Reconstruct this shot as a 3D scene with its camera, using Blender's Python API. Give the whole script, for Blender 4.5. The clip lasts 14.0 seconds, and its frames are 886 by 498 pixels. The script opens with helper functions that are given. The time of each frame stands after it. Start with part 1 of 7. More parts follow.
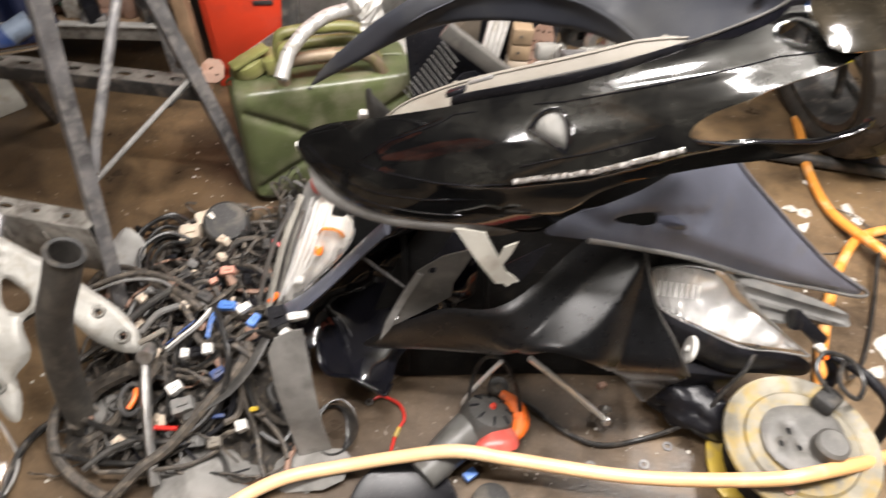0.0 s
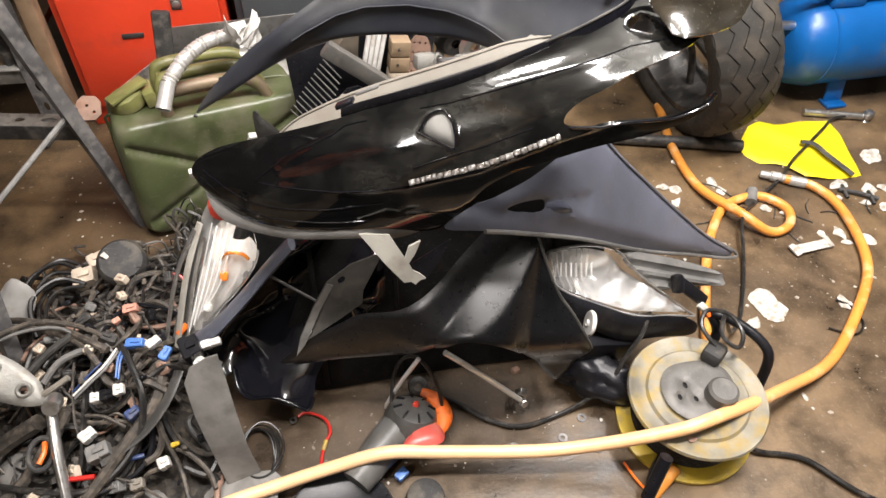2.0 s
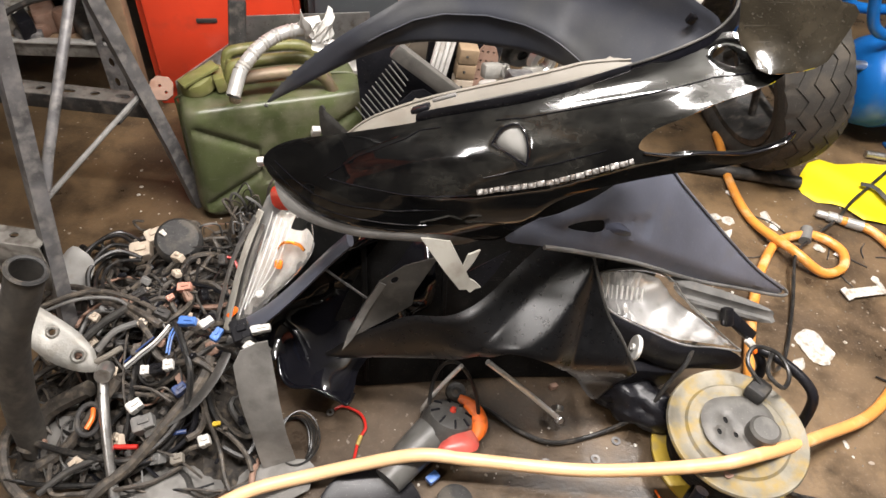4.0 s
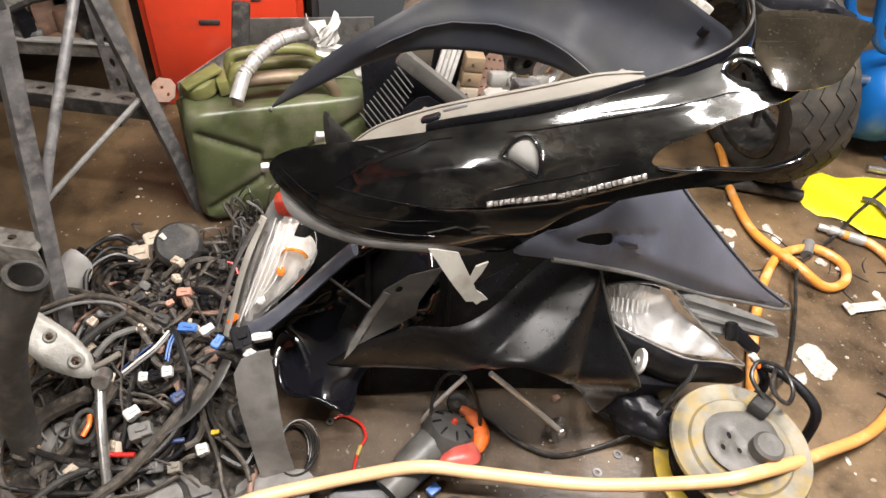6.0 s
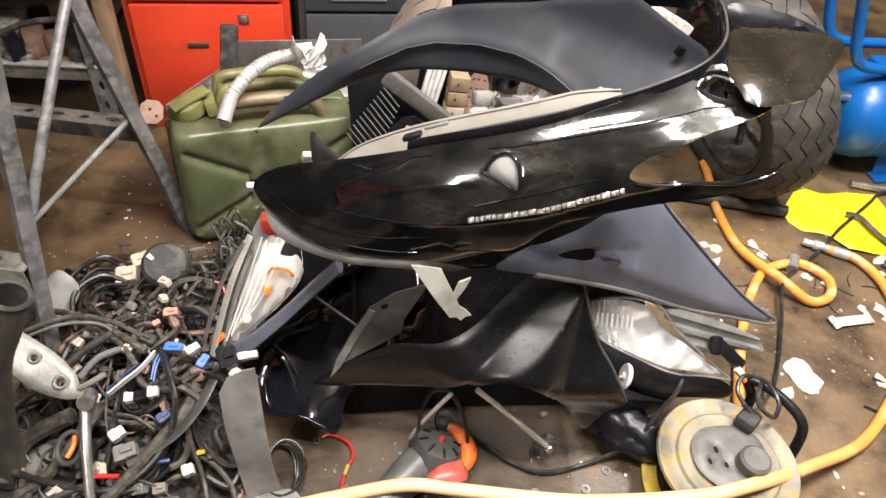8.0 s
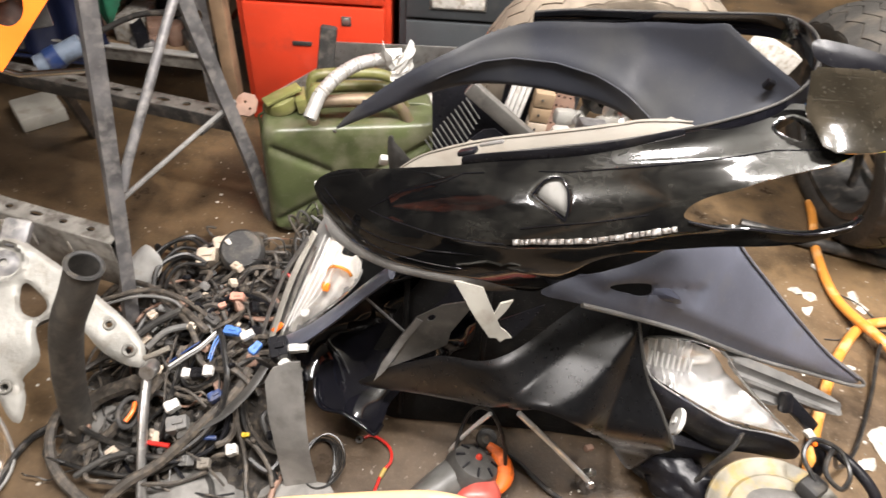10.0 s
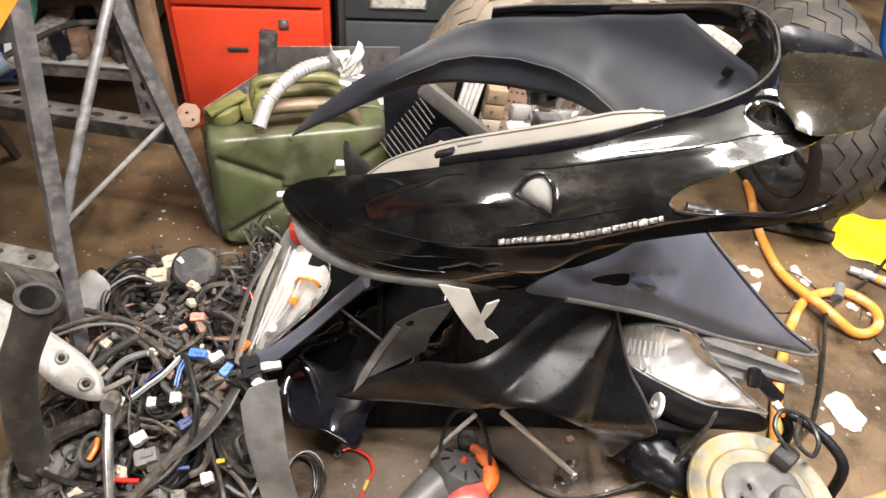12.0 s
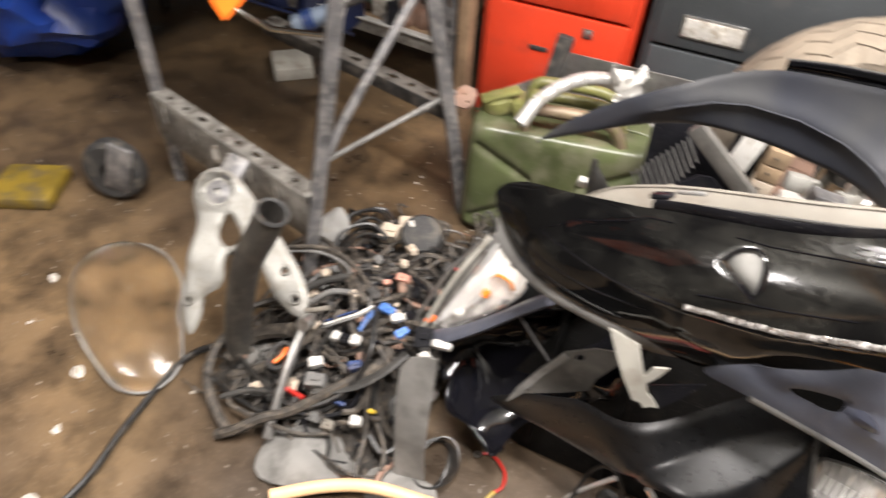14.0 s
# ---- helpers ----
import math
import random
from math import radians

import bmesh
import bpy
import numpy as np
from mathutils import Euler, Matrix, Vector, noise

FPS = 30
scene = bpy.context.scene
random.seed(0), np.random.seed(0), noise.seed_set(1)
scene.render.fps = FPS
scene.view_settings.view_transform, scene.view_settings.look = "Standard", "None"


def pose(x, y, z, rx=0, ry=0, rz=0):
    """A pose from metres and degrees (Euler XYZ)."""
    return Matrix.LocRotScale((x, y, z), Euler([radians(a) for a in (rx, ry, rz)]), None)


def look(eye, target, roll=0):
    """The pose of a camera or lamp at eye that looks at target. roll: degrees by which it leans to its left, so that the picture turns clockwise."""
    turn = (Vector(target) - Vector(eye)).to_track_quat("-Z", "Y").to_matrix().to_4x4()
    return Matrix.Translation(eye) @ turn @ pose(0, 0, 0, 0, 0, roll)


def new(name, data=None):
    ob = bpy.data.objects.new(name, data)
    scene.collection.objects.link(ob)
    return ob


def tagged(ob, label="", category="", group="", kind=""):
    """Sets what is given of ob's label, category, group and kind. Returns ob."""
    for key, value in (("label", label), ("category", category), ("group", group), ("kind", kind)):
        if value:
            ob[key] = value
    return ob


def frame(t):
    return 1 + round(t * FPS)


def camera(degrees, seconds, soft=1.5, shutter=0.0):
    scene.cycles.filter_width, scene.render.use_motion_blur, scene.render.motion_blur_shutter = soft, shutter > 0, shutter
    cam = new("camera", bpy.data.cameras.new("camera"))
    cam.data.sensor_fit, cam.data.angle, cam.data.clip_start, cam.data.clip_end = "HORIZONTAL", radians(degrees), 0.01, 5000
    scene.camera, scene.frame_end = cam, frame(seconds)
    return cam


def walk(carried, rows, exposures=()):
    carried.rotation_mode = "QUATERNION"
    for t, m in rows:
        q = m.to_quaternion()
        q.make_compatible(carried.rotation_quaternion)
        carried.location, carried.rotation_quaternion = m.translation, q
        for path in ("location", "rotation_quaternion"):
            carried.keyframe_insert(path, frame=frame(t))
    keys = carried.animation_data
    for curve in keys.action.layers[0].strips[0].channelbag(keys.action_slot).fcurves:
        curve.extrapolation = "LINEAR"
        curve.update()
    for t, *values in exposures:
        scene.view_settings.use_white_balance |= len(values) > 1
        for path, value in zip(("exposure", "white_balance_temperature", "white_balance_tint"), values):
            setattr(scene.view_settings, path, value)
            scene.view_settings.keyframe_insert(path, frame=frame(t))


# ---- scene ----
cam = camera(66.0, 14.0, shutter=0.5)
PATH = [
    (0, (0.032, 0.1, 0.962), (-0.006, 1.446, -0.517), 0.5),
    (0.5, (0.085, 0.095, 0.975), (0.172, 1.482, -0.464), 1.1),
    (1, (0.053, 0.08, 0.975), (0.156, 1.438, -0.489), -1.8),
    (1.5, (0.035, 0.068, 0.974), (0.24, 1.413, -0.492), 1.2),
    (2, (0.025, 0.064, 0.975), (0.277, 1.428, -0.466), 2.4),
    (2.5, (0.011, 0.057, 0.982), (0.291, 1.429, -0.447), 5.2),
    (3, (0.002, 0.058, 0.983), (0.221, 1.443, -0.443), 4.1),
    (3.2, (-0.008, 0.058, 0.983), (0.164, 1.445, -0.448), 4.5),
    (5.5, (-0.013, 0.089, 0.982), (0.174, 1.466, -0.457), 6.8),
    (6, (-0.026, 0.081, 0.981), (0.16, 1.467, -0.449), 6.9),
    (6.5, (-0.032, 0.076, 0.984), (0.149, 1.471, -0.438), 6.2),
    (7, (-0.033, 0.065, 0.987), (0.194, 1.49, -0.398), 7.3),
    (7.2, (-0.018, 0.074, 0.983), (0.199, 1.501, -0.402), 7.0),
    (9.3, (-0.008, 0.068, 0.987), (0.173, 1.5, -0.397), 6.3),
    (9.5, (0.006, 0.079, 0.991), (0.133, 1.52, -0.391), 6.2),
    (10, (0.052, 0.088, 0.992), (-0.049, 1.517, -0.404), 4.5),
    (10.5, (0.066, 0.103, 0.989), (-0.12, 1.483, -0.447), 2.2),
    (11, (0.028, 0.094, 0.984), (-0.129, 1.48, -0.449), 3.3),
    (11.5, (0.006, 0.09, 0.989), (-0.001, 1.52, -0.411), 5.4),
    (12, (-0.007, 0.099, 0.982), (0.096, 1.538, -0.403), 6.2),
    (12.5, (-0.009, 0.108, 0.977), (0.074, 1.529, -0.427), 3.7),
    (13, (0.03, 0.169, 0.973), (-0.052, 1.581, -0.442), 3.3),
    (13.5, (0.11, 0.22, 0.964), (-0.231, 1.547, -0.493), 3.8),
    (14, (0.077, 0.133, 0.976), (-0.567, 1.398, -0.433), 3.9),
]
walk(cam, [(t, look(eye, target, roll)) for t, eye, target, roll in PATH], [(0.0, -0.02), (3.0, -0.2), (7.0, -0.07), (9.5, 0.14), (11.5, 0.18), (12.5, 0.16), (13.5, 0.0), (14.0, 0.14)])

# ---------------------------------------------------------------- light
world = bpy.data.worlds.new("garage_air")
world.use_nodes = True
world.node_tree.nodes["Background"].inputs[0].default_value = (0.9, 0.85, 0.8, 1)
world.node_tree.nodes["Background"].inputs[1].default_value = 0.004
scene.world = world
scene.view_settings.exposure = 0.0


def area_lamp(x, y, z, sx, sy, watts, colour, turn=0.0, flip=0.0):
    data = bpy.data.lights.new("ceiling_lamp", "AREA")
    data.shape, data.size, data.size_y, data.energy, data.color = "RECTANGLE", sx, sy, watts, colour
    ob = new("ceiling_lamp", data)
    ob.matrix_basis = pose(x, y, z, flip, 0, turn)
    return ob


# tubes on hung battens: most of the light goes down, the rest up on to the pale ceiling
LAMPS = [(0.12, 0.42, 2.09, 0.0, 74.0, 1.2), (0.98, 0.85, 2.09, 90.0, 62.0, 1.2), (-1.35, -1.05, 2.09, 55.0, 25.0, 0.6)]
for lx, ly, lz, turn, watts, long in LAMPS:
    area_lamp(lx, ly, lz, long, 0.09, watts, (1.0, 0.945, 0.92), turn)
    area_lamp(lx, ly, lz + 0.125, long, 0.09, watts * 0.85, (1.0, 0.945, 0.92), turn, 180.0)


# ---------------------------------------------------------------- materials
def material(name, colour, rough=0.5, metal=0.0, scale=20.0, vary=0.25, bump=0.1, dirt=0.0, dirt_colour=(0.12, 0.09, 0.06), coat=0.0, spec=0.5, fine=160.0, specks=0.0):
    """Painted, moulded or metal surface: broad and fine colour variation, patchy roughness, dirt in blotches and fine relief."""
    m = bpy.data.materials.new(name)
    m.use_nodes = True
    t = m.node_tree
    n, l = t.nodes, t.links
    b = n["Principled BSDF"]
    co = n.new("ShaderNodeTexCoord")
    rnd = n.new("ShaderNodeObjectInfo")
    add = n.new("ShaderNodeVectorMath")
    add.operation = "ADD"
    l.new(co.outputs["Object"], add.inputs[0])
    l.new(rnd.outputs["Random"], add.inputs[1])
    big, small = n.new("ShaderNodeTexNoise"), n.new("ShaderNodeTexNoise")
    big.inputs["Scale"].default_value, small.inputs["Scale"].default_value = scale, fine
    big.inputs["Detail"].default_value, small.inputs["Detail"].default_value = 5, 3
    for tex in (big, small):
        l.new(add.outputs[0], tex.inputs["Vector"])
    mixa = n.new("ShaderNodeMix")
    mixa.data_type = "RGBA"
    dark = [c * (1 - vary) for c in colour]
    light = [min(1, c * (1 + vary)) for c in colour]
    mixa.inputs["A"].default_value, mixa.inputs["B"].default_value = (*dark, 1), (*light, 1)
    ramp = n.new("ShaderNodeMapRange")
    ramp.inputs["From Min"].default_value, ramp.inputs["From Max"].default_value = 0.3, 0.7
    l.new(big.outputs["Fac"], ramp.inputs["Value"])
    l.new(ramp.outputs[0], mixa.inputs["Factor"])
    out = mixa.outputs["Result"]
    if dirt:
        spots = n.new("ShaderNodeTexNoise")
        spots.inputs["Scale"].default_value, spots.inputs["Detail"].default_value = scale * 2.3, 8
        l.new(add.outputs[0], spots.inputs["Vector"])
        r2 = n.new("ShaderNodeMapRange")
        r2.inputs["From Min"].default_value, r2.inputs["From Max"].default_value = 0.62 - 0.3 * dirt, 0.75 - 0.2 * dirt
        r2.inputs["To Max"].default_value = min(1, 0.5 + dirt * 0.5)
        l.new(spots.outputs["Fac"], r2.inputs["Value"])
        mixb = n.new("ShaderNodeMix")
        mixb.data_type = "RGBA"
        mixb.inputs["B"].default_value = (*dirt_colour, 1)
        l.new(out, mixb.inputs["A"])
        l.new(r2.outputs[0], mixb.inputs["Factor"])
        out = mixb.outputs["Result"]
    if specks:
        # settled dust grains, and fine hair scratches along one direction
        for stretch, size, lo, hi, share, tone in (((1, 1, 1), 380.0, 0.66, 0.74, 1.0, 0.3), ((0.05, 1, 1), 260.0, 0.68, 0.74, 0.5, 0.2)):
            mp, dots, r3, mixc = n.new("ShaderNodeMapping"), n.new("ShaderNodeTexNoise"), n.new("ShaderNodeMapRange"), n.new("ShaderNodeMix")
            mp.inputs["Scale"].default_value, mp.inputs["Rotation"].default_value = stretch, (0, 0, 0.3)
            dots.inputs["Scale"].default_value, dots.inputs["Detail"].default_value = size, 2
            r3.inputs["From Min"].default_value, r3.inputs["From Max"].default_value, r3.inputs["To Max"].default_value = lo, hi, specks * share
            mixc.data_type = "RGBA"
            mixc.inputs["B"].default_value = (tone, tone * 0.95, tone * 0.86, 1)
            l.new(add.outputs[0], mp.inputs["Vector"])
            l.new(mp.outputs[0], dots.inputs["Vector"])
            l.new(dots.outputs["Fac"], r3.inputs["Value"])
            l.new(r3.outputs[0], mixc.inputs["Factor"])
            l.new(out, mixc.inputs["A"])
            out = mixc.outputs["Result"]
    l.new(out, b.inputs["Base Color"])
    rr = n.new("ShaderNodeMapRange")
    rr.inputs["To Min"].default_value, rr.inputs["To Max"].default_value = max(0.02, rough * 0.75), min(1, rough * 1.3)
    l.new(small.outputs["Fac"], rr.inputs["Value"])
    l.new(rr.outputs[0], b.inputs["Roughness"])
    b.inputs["Metallic"].default_value = metal
    b.inputs["Coat Weight"].default_value = coat
    b.inputs["Coat Roughness"].default_value = 0.04
    b.inputs["Specular IOR Level"].default_value = spec
    if bump:
        bp = n.new("ShaderNodeBump")
        bp.inputs["Strength"].default_value, bp.inputs["Distance"].default_value = bump, 0.002
        l.new(small.outputs["Fac"], bp.inputs["Height"])
        l.new(bp.outputs[0], b.inputs["Normal"])
    return m


def clear_plastic(name, colour=(1, 1, 1), rough=0.05):
    m = bpy.data.materials.new(name)
    m.use_nodes = True
    b = m.node_tree.nodes["Principled BSDF"]
    b.inputs["Base Color"].default_value = (*colour, 1)
    b.inputs["Transmission Weight"].default_value = 1.0
    b.inputs["Roughness"].default_value = rough
    b.inputs["IOR"].default_value = 1.45
    return m


GLOSS = material("gloss_black_paint", (0.005, 0.005, 0.007), 0.07, 0, 9, 0.5, 0.003, 0.0)
# flat near-black, also for sheets and strips that stand in for shade
FLATBLACK = material("flat_black_filler", (0.006, 0.006, 0.006), 0.6, 0, 20, 0.4, 0.05, 0.1, (0.02, 0.017, 0.014), spec=0.2, specks=0.15)
SATIN = material("satin_black_plastic", (0.008, 0.008, 0.010), 0.3, 0, 14, 0.4, 0.02, 0.06, (0.025, 0.022, 0.019), spec=0.25, specks=0.2)
SWEPT = material("swept_satin_plastic", (0.004, 0.0042, 0.005), 0.29, 0, 14, 0.4, 0.004, 0.06, (0.010, 0.0098, 0.0095), spec=0.65, specks=0.08)
MATTE = material("matte_black_plastic", (0.044, 0.047, 0.057), 0.36, 0, 3, 0.35, 0.04, 0.3, (0.09, 0.089, 0.081), specks=0.1)
CLOUDY = material("matte_black_plastic_under_dust", (0.042, 0.045, 0.056), 0.33, 0, 2.6, 0.3, 0.03, 0.5, (0.08, 0.08, 0.078), specks=0.08)
GREYBLUE = material("dark_slate_plastic", (0.108, 0.115, 0.146), 0.36, 0, 8, 0.25, 0.05, 0.2, (0.13, 0.128, 0.135), specks=0.3)
TOOLGREY = material("greasy_grey_tool_case", (0.1, 0.098, 0.092), 0.38, 0, 9, 0.25, 0.05, 0.3, (0.05, 0.047, 0.04))
TOOLORANGE = material("grimy_orange_plastic", (0.62, 0.12, 0.015), 0.4, 0, 30, 0.25, 0.05, 0.4, (0.1, 0.03, 0.012))
TOOLRED = material("dusty_red_plastic", (0.42, 0.07, 0.055), 0.35, 0, 12, 0.2, 0.04, 0.4, (0.45, 0.13, 0.1))
POLISHED = material("polished_rod", (0.88, 0.87, 0.84), 0.14, 0.45, 30, 0.1, 0.02, 0.15, (0.5, 0.45, 0.38))
RUBBED = material("rubbed_slate_plastic", (0.15, 0.155, 0.18), 0.5, 0, 20, 0.25, 0.05, 0.3, (0.1, 0.1, 0.11))
BEIGE = material("dusty_beige_plastic", (0.2, 0.182, 0.152), 0.6, 0, 10, 0.15, 0.06, 0.3, (0.17, 0.14, 0.11), specks=0.2)
GREYTRIM = material("dusty_grey_plastic", (0.15, 0.147, 0.14), 0.55, 0, 18, 0.3, 0.08, 0.3, (0.22, 0.2, 0.18))
GREEN = material("olive_green_paint", (0.068, 0.080, 0.034), 0.34, 0, 9, 0.3, 0.06, 0.55, (0.125, 0.122, 0.078), specks=0.35)
OLIVE = material("worn_olive_paint", (0.15, 0.15, 0.05), 0.42, 0, 16, 0.3, 0.08, 0.4, (0.22, 0.19, 0.10))
DULLSILVER = material("dull_silver_tube", (0.5, 0.49, 0.465), 0.35, 0.4, 30, 0.15, 0.05, 0.2, (0.4, 0.36, 0.3))
BADGE = material("worn_badge_silver", (0.3, 0.29, 0.275), 0.3, 0.7, 140, 0.6, 0.1, 0.6, (0.09, 0.06, 0.04))
TRIM = material("pale_dusty_trim", (0.2, 0.195, 0.185), 0.5, 0, 18, 0.3, 0.08, 0.3, (0.12, 0.115, 0.105))
STEEL = material("zinc_steel", (0.55, 0.54, 0.52), 0.3, 0.9, 30, 0.2, 0.08, 0.25, (0.25, 0.2, 0.15))
CHROME = material("chrome", (0.7, 0.7, 0.68), 0.15, 1.0, 30, 0.15, 0.02, 0.1, (0.3, 0.25, 0.2))
ALLOY = material("cast_aluminium", (0.27, 0.262, 0.238), 0.5, 0.3, 18, 0.2, 0.4, 0.35, (0.2, 0.18, 0.15))
BLACKSTEEL = material("worn_black_steel", (0.05, 0.048, 0.046), 0.45, 0.3, 22, 0.4, 0.15, 0.4, (0.16, 0.14, 0.12), specks=0.35)
GREYSTEEL = material("scuffed_grey_steel", (0.135, 0.131, 0.132), 0.48, 0.2, 24, 0.45, 0.12, 0.5, (0.27, 0.255, 0.24), specks=0.4)
RUBBER = material("dusty_rubber", (0.028, 0.027, 0.026), 0.7, 0, 14, 0.35, 0.2, 0.35, (0.11, 0.095, 0.075), specks=0.3)
DUSTRUBBER = material("dust_grey_rubber", (0.195, 0.188, 0.175), 0.7, 0, 11, 0.45, 0.15, 0.4, (0.09, 0.085, 0.077), specks=0.3)
DISH = material("pale_grey_plastic", (0.21, 0.205, 0.19), 0.6, 0, 30, 0.1, 0.03, 0.1, (0.2, 0.18, 0.16))
# gloss black whose brown tone stands in for a brown reflection
BROWNCAST = material("black_with_brown_reflection", (0.018, 0.015, 0.0105), 0.1, 0, 14, 0.6, 0.01, 0.4, (0.045, 0.037, 0.026), spec=0.7, specks=0.15)
TYRE = material("dusty_tyre_rubber", (0.036, 0.033, 0.029), 0.7, 0, 10, 0.3, 0.3, 0.45, (0.085, 0.072, 0.056), specks=0.3)
TANTYRE = material("tan_dusted_tyre_rubber", (0.20, 0.165, 0.125), 0.8, 0, 10, 0.25, 0.3, 0.4, (0.27, 0.225, 0.17))
CABLE = material("black_cable", (0.014, 0.0135, 0.013), 0.34, 0, 30, 0.5, 0.05, 0.3, (0.08, 0.068, 0.055), specks=0.3)
TAPE = material("dusty_loom_tape", (0.048, 0.041, 0.034), 0.6, 0, 40, 0.5, 0.2, 0.5, (0.125, 0.102, 0.078), specks=0.3)
HOSE = material("orange_hose", (0.70, 0.28, 0.05), 0.34, 0, 14, 0.12, 0.05, 0.35, (0.82, 0.52, 0.28))
YELLOW = material("yellow_plastic", (0.52, 0.36, 0.03), 0.42, 0, 14, 0.2, 0.06, 0.4, (0.26, 0.2, 0.10))
DRUM = material("scuffed_drum_face", (0.19, 0.17, 0.125), 0.5, 0, 16, 0.6, 0.2, 0.55, (0.27, 0.18, 0.03))
SHEETY = material("bright_yellow_sheet", (0.85, 0.68, 0.01), 0.45, 0, 8, 0.08, 0.05)
RED = material("red_enamel", (0.62, 0.05, 0.018), 0.35, 0, 6, 0.12, 0.03, 0.15, (0.4, 0.05, 0.03), specks=0.15)
SLATE = material("slate_grey_enamel", (0.055, 0.06, 0.064), 0.4, 0, 6, 0.15, 0.05, 0.2, (0.10, 0.095, 0.09), specks=0.2)
WHITE = material("white_plastic", (0.62, 0.605, 0.57), 0.45, 0, 25, 0.1, 0.03, 0.25, (0.38, 0.34, 0.28))
PAPER = material("crumpled_paper", (0.54, 0.515, 0.47), 0.8, 0, 40, 0.25, 0.5, 0.55, (0.27, 0.225, 0.165))
BLUE = material("blue_enamel", (0.004, 0.09, 0.31), 0.32, 0, 8, 0.15, 0.05, 0.12, (0.05, 0.09, 0.15))
BAGBLUE = material("deep_blue_plastic_sheet", (0.008, 0.04, 0.24), 0.35, 0, 8, 0.2, 0.1, 0.15, (0.02, 0.05, 0.12))
MUSTARD = material("grimy_mustard_plastic", (0.2, 0.135, 0.016), 0.5, 0, 14, 0.3, 0.1, 0.5, (0.1, 0.075, 0.04))
BLUEC = material("dark_blue_connector", (0.018, 0.04, 0.13), 0.4, 0, 25, 0.2, 0.03, 0.25, (0.12, 0.11, 0.10))
PALEBLUE = material("pale_blue_connector", (0.07, 0.17, 0.46), 0.4, 0, 25, 0.2, 0.03, 0.2, (0.3, 0.3, 0.3))
DUSTPLATE = material("dull_black_plate", (0.045, 0.043, 0.04), 0.45, 0, 18, 0.3, 0.08, 0.35, (0.085, 0.078, 0.068), specks=0.3)
ORANGE = material("orange_plastic", (0.85, 0.16, 0.015), 0.35, 0, 20, 0.15, 0.03)
REDC = material("red_plastic", (0.45, 0.02, 0.014), 0.3, 0, 20, 0.2, 0.03)
BROWNWOOD = material("bare_wood", (0.30, 0.20, 0.12), 0.65, 0, 12, 0.3, 0.2, 0.3, (0.16, 0.11, 0.07))
BRASSY = material("dusty_cardboard", (0.27, 0.19, 0.115), 0.7, 0, 12, 0.25, 0.15, 0.3, (0.15, 0.11, 0.07))
CREAM = material("cream_plastic", (0.5, 0.42, 0.33), 0.5, 0, 25, 0.15, 0.05, 0.3, (0.28, 0.21, 0.15))
PINK = material("pink_plastic", (0.55, 0.27, 0.2), 0.5, 0, 25, 0.15, 0.05, 0.2, (0.3, 0.2, 0.15))
FOIL = material("crinkled_foil", (0.66, 0.63, 0.58), 0.2, 0.4, 40, 0.2, 0.15, 0.25, (0.6, 0.52, 0.42))
# shade of the gaps between wires as a dark colour, blotched with brown dirt
COREDARK = material("dark_gaps_and_dirt", (0.022, 0.018, 0.014), 0.8, 0, 45, 0.6, 0.6, 0.4, (0.09, 0.07, 0.05))
RAIL = material("flaking_grey_paint", (0.2, 0.19, 0.17), 0.5, 0.2, 26, 0.4, 0.15, 0.45, (0.07, 0.055, 0.045))
MIRROR = material("reflector_chrome", (0.82, 0.81, 0.79), 0.18, 0.65, 30, 0.12, 0.02, 0.2, (0.55, 0.53, 0.5))
LENS = clear_plastic("clear_lens")
AMBER = clear_plastic("amber_lens", (1.0, 0.32, 0.03))
RUST = material("rust_pink_primer", (0.24, 0.15, 0.11), 0.7, 0, 22, 0.3, 0.2, 0.4, (0.2, 0.1, 0.06))
AMBER_BULB = material("amber_bulb_plastic", (0.7, 0.15, 0.012), 0.25, 0, 60, 0.3, 0.05)
PIPERUBBER = material("brown_dusted_rubber", (0.05, 0.045, 0.039), 0.65, 0, 16, 0.3, 0.12, 0.45, (0.10, 0.088, 0.072))
# tan of the unseen post and beam that the gloss panel mirrors
REFLECTTAN = material("tan_for_reflection", (0.55, 0.36, 0.2), 0.6, 0, 12, 0.2, 0.1, 0.2, (0.35, 0.22, 0.12))
REDBROWN = material("red_brown_paint", (0.55, 0.13, 0.06), 0.5, 0, 8, 0.2, 0.05, 0.2, (0.3, 0.08, 0.04))
BRIGHTZINC = material("bright_zinc_plate", (0.8, 0.79, 0.76), 0.22, 0.35, 30, 0.1, 0.03, 0.15, (0.5, 0.45, 0.38))
GREYDUST = material("dust_grey_black_plate", (0.095, 0.09, 0.082), 0.5, 0, 18, 0.35, 0.08, 0.4, (0.15, 0.14, 0.125), specks=0.35)
BOTTLEGREEN = material("bottle_green_cloth", (0.01, 0.11, 0.055), 0.75, 0, 12, 0.3, 0.2, 0.3, (0.03, 0.06, 0.04), fine=260)
SLATEBLUE = material("greasy_grey_blue_paint", (0.16, 0.2, 0.26), 0.4, 0, 18, 0.3, 0.06, 0.4, (0.07, 0.08, 0.1))
TARPBLUE = material("dark_navy_tarpaulin", (0.008, 0.014, 0.05), 0.45, 0, 10, 0.3, 0.1, 0.2, (0.03, 0.03, 0.04))
BLISTER = material("glossy_slate_plastic", (0.075, 0.08, 0.11), 0.16, 0, 8, 0.2, 0.02, 0.1, (0.12, 0.12, 0.125))
